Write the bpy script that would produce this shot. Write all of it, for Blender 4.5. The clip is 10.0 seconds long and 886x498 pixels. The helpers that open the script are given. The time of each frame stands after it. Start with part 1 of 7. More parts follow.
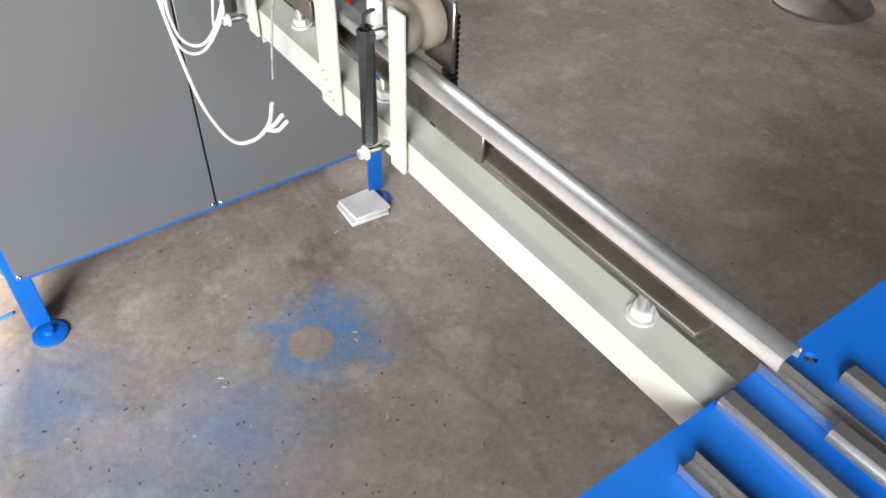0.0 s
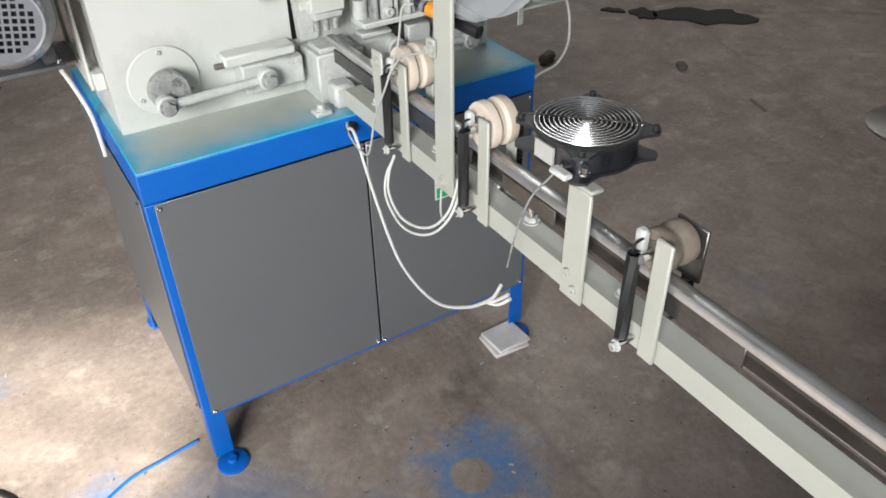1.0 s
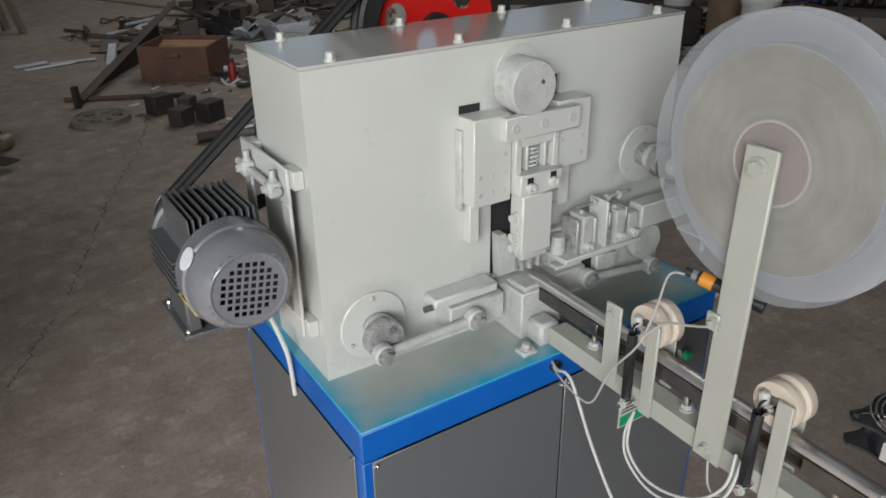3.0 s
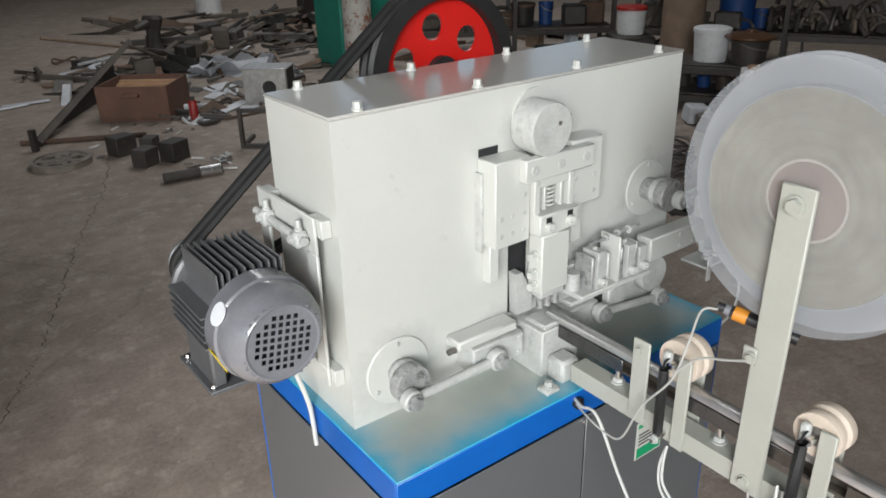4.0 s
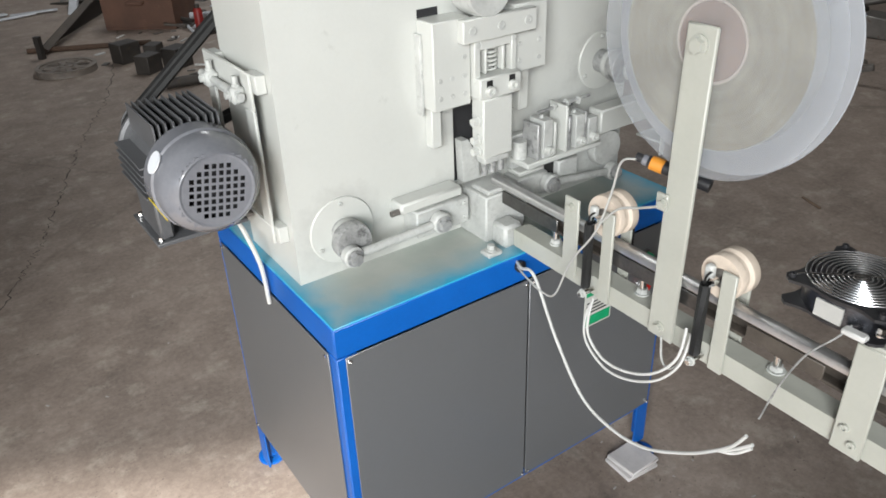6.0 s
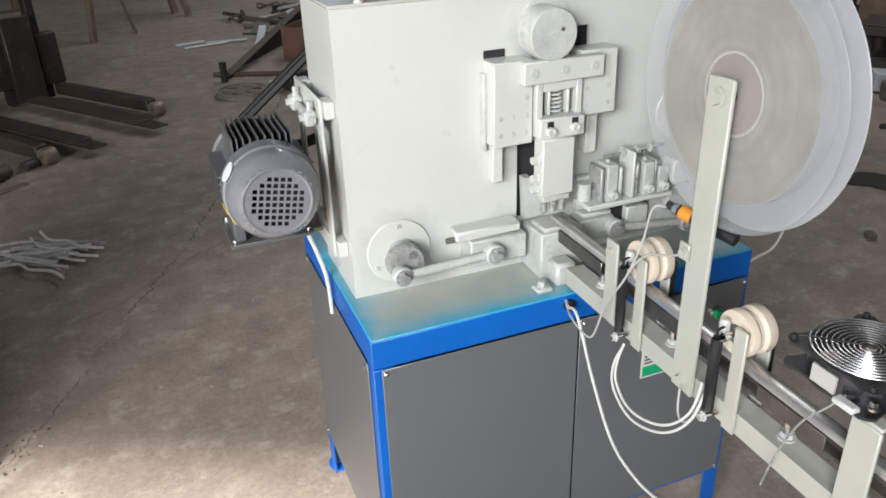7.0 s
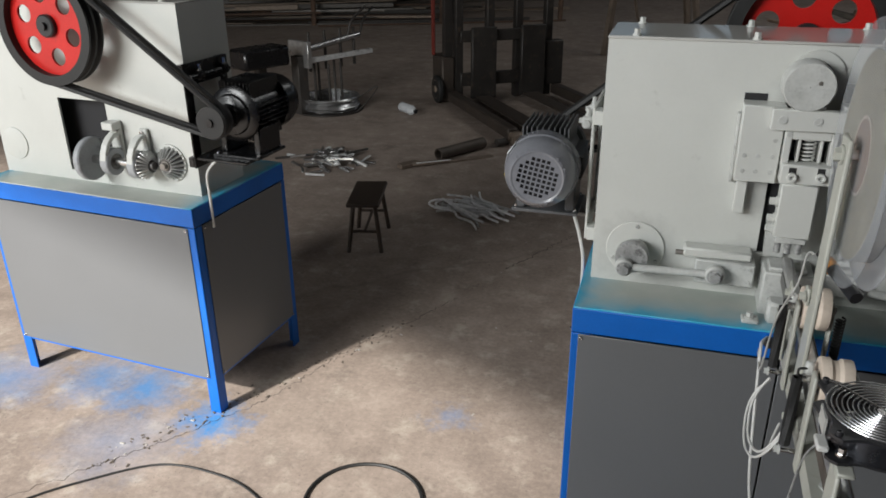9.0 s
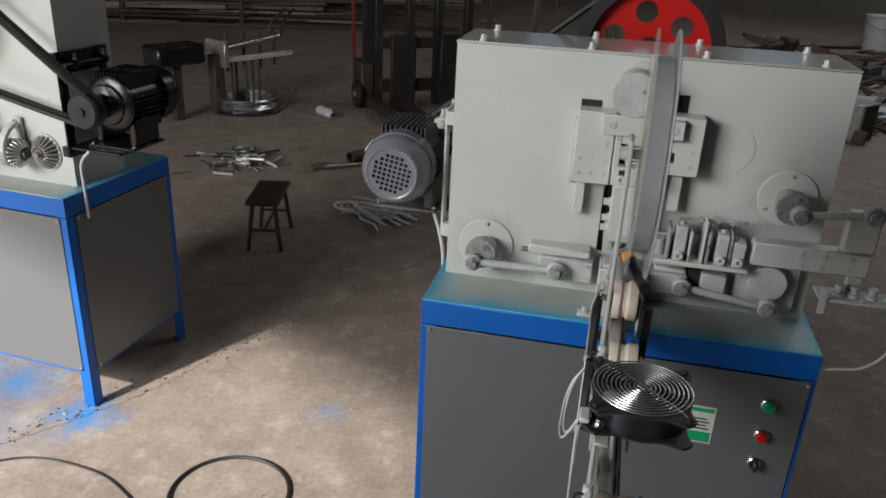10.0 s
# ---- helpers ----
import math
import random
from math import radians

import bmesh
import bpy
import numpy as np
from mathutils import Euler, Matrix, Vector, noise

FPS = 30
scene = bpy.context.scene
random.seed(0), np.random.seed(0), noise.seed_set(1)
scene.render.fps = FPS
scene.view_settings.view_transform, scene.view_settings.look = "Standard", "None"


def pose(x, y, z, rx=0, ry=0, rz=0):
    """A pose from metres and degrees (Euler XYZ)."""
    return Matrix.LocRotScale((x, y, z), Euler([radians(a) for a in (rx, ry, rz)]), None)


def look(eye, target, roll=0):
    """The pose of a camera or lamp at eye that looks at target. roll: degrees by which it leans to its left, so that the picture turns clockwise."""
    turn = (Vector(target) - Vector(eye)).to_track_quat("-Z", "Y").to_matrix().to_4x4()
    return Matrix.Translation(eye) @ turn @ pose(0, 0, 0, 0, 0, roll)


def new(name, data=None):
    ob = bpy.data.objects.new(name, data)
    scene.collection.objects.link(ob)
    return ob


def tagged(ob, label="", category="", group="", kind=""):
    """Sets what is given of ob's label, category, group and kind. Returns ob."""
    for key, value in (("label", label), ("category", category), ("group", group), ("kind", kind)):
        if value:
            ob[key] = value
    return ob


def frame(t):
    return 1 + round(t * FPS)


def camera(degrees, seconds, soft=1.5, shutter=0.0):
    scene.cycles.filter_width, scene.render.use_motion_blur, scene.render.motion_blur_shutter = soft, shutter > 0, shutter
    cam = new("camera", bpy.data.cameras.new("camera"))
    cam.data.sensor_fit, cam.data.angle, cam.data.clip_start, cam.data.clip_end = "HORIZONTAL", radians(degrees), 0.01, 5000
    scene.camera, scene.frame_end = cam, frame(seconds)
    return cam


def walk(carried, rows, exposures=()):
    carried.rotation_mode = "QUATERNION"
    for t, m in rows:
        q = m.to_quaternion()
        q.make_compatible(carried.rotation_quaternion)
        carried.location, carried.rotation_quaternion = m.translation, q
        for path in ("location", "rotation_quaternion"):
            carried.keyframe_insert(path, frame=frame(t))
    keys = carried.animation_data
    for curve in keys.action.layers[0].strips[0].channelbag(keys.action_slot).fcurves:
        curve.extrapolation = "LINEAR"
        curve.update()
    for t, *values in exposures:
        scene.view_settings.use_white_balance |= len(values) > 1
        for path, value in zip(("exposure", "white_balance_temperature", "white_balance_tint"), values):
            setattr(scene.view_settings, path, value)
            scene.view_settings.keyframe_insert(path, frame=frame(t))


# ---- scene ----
cam = camera(60.0, 10.0, soft=1.7)
PATH = [
    (0, (0.057, -1.348, 1.253), (0.939, -0.173, -0.103), 2.0),
    (0.5, (-0.056, -1.277, 1.334), (0.814, 0.005, 0.069), 0.4),
    (1, (-0.154, -1.251, 1.431), (0.696, 0.125, 0.254), -1.1),
    (1.5, (-0.223, -1.177, 1.494), (0.53, 0.332, 0.418), -0.7),
    (2, (-0.2, -1.063, 1.533), (0.408, 0.55, 0.519), -1.2),
    (2.5, (-0.262, -1.004, 1.578), (0.362, 0.643, 0.632), -0.4),
    (3, (-0.414, -0.906, 1.587), (0.551, 0.606, 0.702), -0.9),
    (3.2, (-0.468, -0.895, 1.607), (0.594, 0.587, 0.785), -1.6),
    (4.3, (-0.53, -0.803, 1.613), (0.558, 0.66, 0.791), -1.2),
    (4.5, (-0.563, -0.793, 1.607), (0.543, 0.655, 0.783), -1.0),
    (5, (-0.589, -0.817, 1.571), (0.598, 0.559, 0.737), -2.4),
    (5.5, (-0.485, -0.91, 1.518), (0.559, 0.5, 0.558), -0.8),
    (5.7, (-0.458, -0.942, 1.522), (0.549, 0.479, 0.54), -1.3),
    (6.8, (-0.345, -1.112, 1.529), (0.435, 0.462, 0.573), -3.0),
    (7, (-0.291, -1.142, 1.529), (0.351, 0.531, 0.64), -2.2),
    (7.5, (-0.161, -1.217, 1.558), (0.114, 0.57, 0.702), -1.5),
    (8, (-0.092, -1.372, 1.541), (-0.116, 0.46, 0.739), -2.4),
    (8.5, (-0.005, -1.523, 1.526), (-0.399, 0.24, 0.669), -1.1),
    (9, (0.163, -1.525, 1.567), (-0.369, 0.228, 0.765), -0.5),
    (9.5, (0.307, -1.539, 1.556), (-0.281, 0.204, 0.773), 0.3),
    (10, (0.365, -1.54, 1.56), (-0.011, 0.264, 0.782), 2.8),
]
walk(cam, [(t, look(eye, target, roll)) for t, eye, target, roll in PATH],
     exposures=[(0, 2.1), (0.5, 1.9), (1, 1.35), (1.5, 0.9), (2, 0.7), (2.5, 0.68), (3.2, 0.76), (4.3, 1.28), (5.5, 1.29), (6.8, 1.32), (7.5, 1.37), (8.2, 1.07), (9, 0.43), (10, 0.35)])

# ---- world, sun and large lights ----
HEADING = -25.5            # the shed stands turned to the machines
SUN_UP = 35.8
SHED = pose(0, 0, 0, 0, 0, HEADING)
AWAY = SHED.to_3x3() @ Vector((0, 1, 0))

world = bpy.data.worlds.new("sky")
scene.world = world
world.use_nodes = True
_n = world.node_tree.nodes
_sky = _n.new("ShaderNodeTexSky")
_sky.sky_type, _sky.sun_disc = "NISHITA", False
_sky.sun_elevation, _sky.sun_rotation = radians(SUN_UP), math.atan2(-AWAY.x, -AWAY.y)
world.node_tree.links.new(_sky.outputs[0], _n["Background"].inputs[0])
_n["Background"].inputs[1].default_value = 0.05

sun = new("sun", bpy.data.lights.new("sun", "SUN"))
sun.data.energy, sun.data.angle, sun.data.color = 5.0, radians(2.2), (1.0, 0.962, 0.90)
_flow = AWAY * math.cos(radians(SUN_UP)) - Vector((0, 0, math.sin(radians(SUN_UP))))
sun.matrix_world = look((0, 0, 6), Vector((0, 0, 6)) + _flow)


def daylight(name, eye, target, wide, high, watts, colour=(0.965, 0.985, 0.985)):
    """Area lamp: the sky's light in an opening, or the added overhead fill."""
    lamp = new(name, bpy.data.lights.new(name, "AREA"))
    lamp.data.shape, lamp.data.size, lamp.data.size_y = "RECTANGLE", wide, high
    lamp.data.energy, lamp.data.color = watts, colour
    lamp.matrix_world = look(SHED @ Vector(eye), SHED @ Vector(target))
    return lamp


daylight("door_daylight", (-5.4, -4.55, 1.9), (-5.4, 0, 1.7), 5.0, 3.3, 22)
daylight("door_daylight", (-1.45, -4.55, 2.7), (-1.45, 0, 1.0), 2.6, 1.7, 180)
# fill lamp added under the closed roof to lift the far floor
daylight("overhead_fill", (0.8, 9.0, 6.9), (0.8, 9.0, 0), 1.4, 9, 125)
daylight("window_daylight", (0.0, 17.9, 4.8), (0.0, 8.0, 2.0), 16, 1.8, 15)


# ---- materials ----
def tree(name):
    m = bpy.data.materials.new(name)
    m.use_nodes = True
    return m, m.node_tree, m.node_tree.nodes["Principled BSDF"]


def put(nt, kind, **inputs):
    n = nt.nodes.new(kind)
    for key, value in inputs.items():
        if hasattr(value, "is_linked"):
            nt.links.new(value, n.inputs[key.replace("_", " ")])
        else:
            n.inputs[key.replace("_", " ")].default_value = value
    return n


def coords(nt):
    return nt.nodes.new("ShaderNodeTexCoord").outputs["Object"]


def ramp(nt, fac, stops):
    r = nt.nodes.new("ShaderNodeValToRGB")
    nt.links.new(fac, r.inputs[0])
    while len(r.color_ramp.elements) < len(stops):
        r.color_ramp.elements.new(0.5)
    for e, (p, c) in zip(r.color_ramp.elements, stops):
        e.position, e.color = p, (*c, 1) if len(c) == 3 else c
    return r.outputs[0]


def mix(nt, fac, a, b, how="MIX"):
    n = nt.nodes.new("ShaderNodeMix")
    n.data_type, n.blend_type = "RGBA", how
    for slot, v in ((0, fac), (6, a), (7, b)):
        if hasattr(v, "is_linked"):
            nt.links.new(v, n.inputs[slot])
        else:
            n.inputs[slot].default_value = v if slot == 0 else (*v, 1)
    return n.outputs[2]


def calc(nt, how, a, b=0.0, clamp=False):
    n = nt.nodes.new("ShaderNodeMath")
    n.operation, n.use_clamp = how, clamp
    for i, v in enumerate((a, b)):
        if hasattr(v, "is_linked"):
            nt.links.new(v, n.inputs[i])
        else:
            n.inputs[i].default_value = v
    return n.outputs[0]


def noise_of(nt, where, scale, detail=4.0, rough=0.55):
    return put(nt, "ShaderNodeTexNoise", Vector=where, Scale=scale, Detail=detail, Roughness=rough).outputs["Fac"]


def surface(name, colour, rough=0.5, metal=0.0, vary=0.18, big=5.0, fine=160.0, bump=0.06, dirt=None, dirt_at=(0.58, 0.72), coat=0.0, piece=0.0):
    """A painted, metal or mineral surface with stains at a large scale and grain at a small one."""
    m, nt, b = tree(name)
    co = coords(nt)
    large, small = noise_of(nt, co, big, 5), noise_of(nt, co, fine, 3)
    dark = tuple(c * (1 - vary) for c in colour)
    light = tuple(min(1, c * (1 + vary * 0.6)) for c in colour)
    c = ramp(nt, large, [(0.3, dark), (0.7, light)])
    c = mix(nt, 0.25, c, ramp(nt, small, [(0.3, dark), (0.7, light)]))
    if dirt:
        mask = ramp(nt, noise_of(nt, co, big * 2.3, 8, 0.7), [(dirt_at[0], (0, 0, 0)), (dirt_at[1], (1, 1, 1))])
        c = mix(nt, mask, c, dirt)
    if piece:
        info = nt.nodes.new("ShaderNodeObjectInfo").outputs["Random"]
        c = mix(nt, 1.0, c, ramp(nt, info, [(0, (1 - piece,) * 3), (1, (1.0,) * 3)]), "MULTIPLY")
    nt.links.new(c, b.inputs["Base Color"])
    r = nt.nodes.new("ShaderNodeMapRange")
    nt.links.new(large, r.inputs[0])
    r.inputs[3].default_value, r.inputs[4].default_value = rough * 0.8, min(1, rough * 1.25)
    nt.links.new(r.outputs[0], b.inputs["Roughness"])
    b.inputs["Metallic"].default_value = metal
    b.inputs["Coat Weight"].default_value = coat
    if bump:
        bp = put(nt, "ShaderNodeBump", Strength=bump, Distance=0.002, Height=small)
        nt.links.new(bp.outputs[0], b.inputs["Normal"])
    return m


WHITE = surface("offwhite_paint", (0.56, 0.57, 0.54), 0.32, vary=0.05, big=6, bump=0.05, dirt=(0.42, 0.425, 0.395), dirt_at=(0.64, 0.8))
CREAM = surface("cream_paint", (0.405, 0.41, 0.365), 0.4, vary=0.08, big=9, bump=0.07, dirt=(0.33, 0.33, 0.27), dirt_at=(0.62, 0.8))
WHITE_DUSTY = surface("offwhite_paint_dusty", (0.50, 0.51, 0.49), 0.5, vary=0.22, big=24, bump=0.15, dirt=(0.17, 0.17, 0.165), dirt_at=(0.54, 0.92))
BLUE = surface("blue_paint", (0.002, 0.112, 0.47), 0.38, vary=0.16, big=7, bump=0.06)
PANEL = surface("grey_panel_paint", (0.165, 0.171, 0.178), 0.32, metal=0.25, vary=0.06, big=1.6, bump=0.02)
STRIP_STEEL = surface("dark_bright_strip", (0.60, 0.595, 0.59), 0.34, metal=0.85, vary=0.2, big=16, bump=0.03)
STEEL = surface("bright_steel", (0.68, 0.67, 0.66), 0.2, metal=1.0, vary=0.12, big=18, bump=0.04)
GALVANISED = surface("galvanised_strip", (0.62, 0.62, 0.61), 0.32, metal=0.8, vary=0.25, big=25, bump=0.05)
DULL = surface("dull_steel", (0.30, 0.28, 0.26), 0.5, metal=0.8, vary=0.3, big=14, bump=0.15)
DARK_STEEL = surface("dark_worn_steel", (0.15, 0.145, 0.14), 0.36, metal=0.85, vary=0.35, big=20, bump=0.1)
GREASY = surface("greasy_painted_steel", (0.38, 0.385, 0.38), 0.38, metal=0.2, vary=0.45, big=22, bump=0.12, dirt=(0.09, 0.09, 0.09), dirt_at=(0.5, 0.68))
GUIDE = surface("dark_brown_guide", (0.085, 0.072, 0.06), 0.5, metal=0.2, vary=0.35, big=20, bump=0.15)
CHROME = surface("satin_bright_steel", (0.66, 0.66, 0.66), 0.25, metal=0.92, vary=0.12, big=16, bump=0.03)
FAN_METAL = surface("dark_fan_metal", (0.10, 0.105, 0.12), 0.28, metal=0.9, vary=0.25, big=14, bump=0.1)
BROWNED = surface("browned_steel", (0.24, 0.19, 0.15), 0.5, metal=0.5, vary=0.3, big=14, bump=0.15)
BLACK = surface("black_plastic", (0.02, 0.02, 0.022), 0.42, vary=0.25, big=20, bump=0.1)
RUBBER = surface("black_rubber", (0.012, 0.012, 0.012), 0.6, vary=0.3, big=20, bump=0.2)
SPRING = surface("dark_spring_steel", (0.045, 0.045, 0.045), 0.4, metal=0.6, vary=0.3, big=30, bump=0.1)
GREY_MOTOR = surface("grey_motor_paint", (0.185, 0.19, 0.21), 0.24, vary=0.18, big=12, bump=0.12, coat=0.35)
FIN_MOTOR = surface("dark_grey_motor_paint", (0.10, 0.102, 0.107), 0.36, vary=0.25, big=12, bump=0.15)
BLACK_MOTOR = surface("black_motor_paint", (0.008, 0.008, 0.009), 0.26, vary=0.25, big=12, bump=0.12)
RED = surface("red_paint", (0.52, 0.014, 0.011), 0.3, vary=0.18, big=9, bump=0.08, dirt=(0.30, 0.03, 0.02), dirt_at=(0.62, 0.8))
NYLON = surface("cream_nylon", (0.62, 0.53, 0.44), 0.55, vary=0.12, big=20, bump=0.1)
NYLON_DIRTY = surface("soiled_nylon", (0.20, 0.165, 0.13), 0.55, vary=0.25, big=25, bump=0.15)
CABLE_WHITE = surface("white_cable", (0.58, 0.58, 0.56), 0.5, vary=0.1, big=30, bump=0.05)
CABLE_GREY = surface("grey_cable", (0.42, 0.42, 0.40), 0.5, vary=0.1, big=30, bump=0.05)
CORE = surface("cardboard_core", (0.30, 0.185, 0.12), 0.7, vary=0.1, big=30, bump=0.2)
ORANGE = surface("orange_plastic", (0.58, 0.23, 0.025), 0.4, vary=0.1, big=30)
GREEN = surface("green_plastic", (0.01, 0.36, 0.15), 0.35, vary=0.1, big=30)
GREEN_PAINT = surface("green_paint", (0.02, 0.22, 0.16), 0.5, vary=0.2, big=6, dirt=(0.05, 0.09, 0.08))
SIGN = surface("sign_face", (0.62, 0.62, 0.58), 0.4, vary=0.05, big=30)
YELLOW = surface("yellow_label", (0.62, 0.47, 0.03), 0.5, vary=0.1, big=60)
STICKER = surface("white_sticker", (0.75, 0.78, 0.82), 0.4, vary=0.05, big=60)
RUST = surface("rusty_steel", (0.13, 0.08, 0.055), 0.8, vary=0.45, big=8, bump=0.4, dirt=(0.19, 0.11, 0.07), piece=0.3)
DUSTY_IRON = surface("dusty_iron", (0.095, 0.077, 0.063), 0.6, metal=0.2, vary=0.4, big=6, bump=0.3, dirt=(0.125, 0.10, 0.08))
WHEEL_GREY = surface("blue_grey_paint", (0.36, 0.375, 0.39), 0.4, vary=0.2, big=12, bump=0.1, dirt=(0.15, 0.15, 0.15), dirt_at=(0.56, 0.8))
BROWN_LID = surface("brown_lacquered_lid", (0.085, 0.038, 0.017), 0.3, vary=0.4, big=9, bump=0.1, coat=0.3)
PLANKS = surface("orange_planks", (0.42, 0.25, 0.14), 0.7, vary=0.3, big=9, bump=0.3)
RUST_BOX = surface("red_oxide_steel", (0.135, 0.07, 0.048), 0.7, vary=0.35, big=6, bump=0.3, dirt=(0.22, 0.12, 0.075))
IRON = surface("dark_iron", (0.072, 0.064, 0.058), 0.55, metal=0.3, vary=0.4, big=8, bump=0.35, dirt=(0.12, 0.085, 0.06), piece=0.4)
SCRAP = surface("scrap_steel", (0.23, 0.215, 0.20), 0.5, metal=0.6, vary=0.4, big=12, bump=0.2, dirt=(0.14, 0.08, 0.05), piece=0.6)
OFFCUT = surface("bright_offcut", (0.86, 0.86, 0.85), 0.28, metal=0.15, vary=0.2, big=20, bump=0.05, piece=0.35)
PALE = surface("pale_sheet", (0.66, 0.68, 0.72), 0.6, vary=0.2, big=10, bump=0.2, piece=0.3)
FILM = surface("stretch_film", (0.78, 0.79, 0.80), 0.3, vary=0.06, big=20, bump=0.1, coat=0.3)
WOOD = surface("dark_worn_wood", (0.06, 0.042, 0.03), 0.6, vary=0.4, big=10, bump=0.3)
TIMBER = surface("brown_timber", (0.20, 0.14, 0.10), 0.75, vary=0.35, big=7, bump=0.3)
CLOTH = surface("dark_cloth", (0.03, 0.028, 0.026), 0.9, vary=0.4, big=14, bump=0.5)
HEAP = surface("dusty_bundle", (0.14, 0.122, 0.10), 0.85, vary=0.5, big=10, bump=0.5, piece=0.5)
PAD = surface("white_pad", (0.66, 0.63, 0.62), 0.7, vary=0.12, big=25, bump=0.3)
PAIL = surface("white_pail", (0.62, 0.63, 0.64), 0.45, vary=0.15, big=14, dirt=(0.3, 0.27, 0.22))
BLUE_DRUM = surface("blue_drum", (0.012, 0.055, 0.20), 0.5, vary=0.25, big=9, dirt=(0.06, 0.06, 0.07))
PURPLE = surface("purple_pail", (0.14, 0.09, 0.30), 0.5, vary=0.25, big=9)
WALL = surface("grimy_plaster", (0.17, 0.155, 0.14), 0.9, vary=0.3, big=0.7, fine=20, bump=0.2, dirt=(0.16, 0.14, 0.12))
ROOF = surface("roof_sheet", (0.15, 0.15, 0.15), 0.6, vary=0.25, big=0.6, fine=20, bump=0.1)
CHIP = surface("pale_chips", (0.42, 0.40, 0.37), 0.5, vary=0.2, big=40, piece=0.3)
GRIT = surface("brown_grit", (0.13, 0.108, 0.088), 0.8, vary=0.4, big=30, bump=0.2)
CRACK = surface("crack_dirt", (0.045, 0.037, 0.031), 0.9, vary=0.4, big=30, bump=0.2)
# near-black painted for the shade in pockets, slots, gaps and a bore
RECESS_SHADE = surface("recess_shade", (0.018, 0.018, 0.018), 0.6, vary=0.3, big=10, bump=0.2)
# near-black that stands in for the shade inside openings
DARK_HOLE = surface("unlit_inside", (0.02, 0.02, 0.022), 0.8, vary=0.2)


def make_worktop_paint():
    """Pale paint with blue overspray along the edges."""
    m, nt, b = tree("worktop_paint")
    co = coords(nt)
    n = noise_of(nt, co, 9, 5)
    c = ramp(nt, n, [(0.3, (0.36, 0.40, 0.365)), (0.7, (0.47, 0.49, 0.45))])
    xyz = put(nt, "ShaderNodeSeparateXYZ", Vector=co)
    edge = calc(nt, "MINIMUM", calc(nt, "ADD", xyz.outputs[1], 0.0), calc(nt, "ADD", xyz.outputs[0], 0.0))
    edge = calc(nt, "MINIMUM", edge, calc(nt, "SUBTRACT", 0.868, xyz.outputs[0]))
    wavy = calc(nt, "ADD", edge, calc(nt, "MULTIPLY", calc(nt, "SUBTRACT", noise_of(nt, co, 13, 3), 0.5), 0.07))
    blue = ramp(nt, wavy, [(0.0, (1, 1, 1)), (0.02, (0.62, 0.62, 0.62)), (0.05, (0.22, 0.22, 0.22)), (0.10, (0, 0, 0))])
    nt.links.new(mix(nt, blue, c, (0.03, 0.36, 0.56)), b.inputs["Base Color"])
    b.inputs["Roughness"].default_value = 0.38
    bp = put(nt, "ShaderNodeBump", Strength=0.08, Distance=0.002, Height=noise_of(nt, co, 220, 3))
    nt.links.new(bp.outputs[0], b.inputs["Normal"])
    return m


WORKTOP = make_worktop_paint()


def make_front_paint():
    """Off-white paint with greasy smudges round the moving parts."""
    m = surface("smudged_offwhite_paint", (0.56, 0.57, 0.54), 0.32, vary=0.05, big=6, bump=0.05, dirt=(0.42, 0.425, 0.395), dirt_at=(0.64, 0.8))
    nt = m.node_tree
    b = nt.nodes["Principled BSDF"]
    clean = b.inputs["Base Color"].links[0].from_socket
    co = coords(nt)
    ragged = calc(nt, "MULTIPLY", calc(nt, "SUBTRACT", noise_of(nt, co, 22, 6, 0.7), 0.5), 0.11)
    smudge = None
    for x, z, r, amount in ((0.115, 0.85, 0.10, 0.55), (0.17, 0.80, 0.09, 0.45), (0.36, 0.83, 0.09, 0.5), (0.765, 1.04, 0.10, 0.6), (0.58, 0.92, 0.10, 0.5), (0.43, 1.23, 0.08, 0.4), (0.37, 1.0, 0.06, 0.45), (0.70, 0.84, 0.09, 0.5), (0.53, 1.08, 0.07, 0.35)):
        d = nt.nodes.new("ShaderNodeVectorMath")
        d.operation = "DISTANCE"
        nt.links.new(co, d.inputs[0])
        d.inputs[1].default_value = (x - 0.435, -0.1105, z - 0.7657)
        k = nt.nodes.new("ShaderNodeMapRange")
        nt.links.new(calc(nt, "ADD", d.outputs["Value"], ragged), k.inputs[0])
        k.inputs[1].default_value, k.inputs[2].default_value, k.inputs[3].default_value, k.inputs[4].default_value = r * 0.3, r, amount, 0
        smudge = k.outputs[0] if smudge is None else calc(nt, "MAXIMUM", smudge, k.outputs[0])
    nt.links.new(mix(nt, smudge, clean, (0.30, 0.30, 0.29)), b.inputs["Base Color"])
    return m


FRONT_PAINT = make_front_paint()


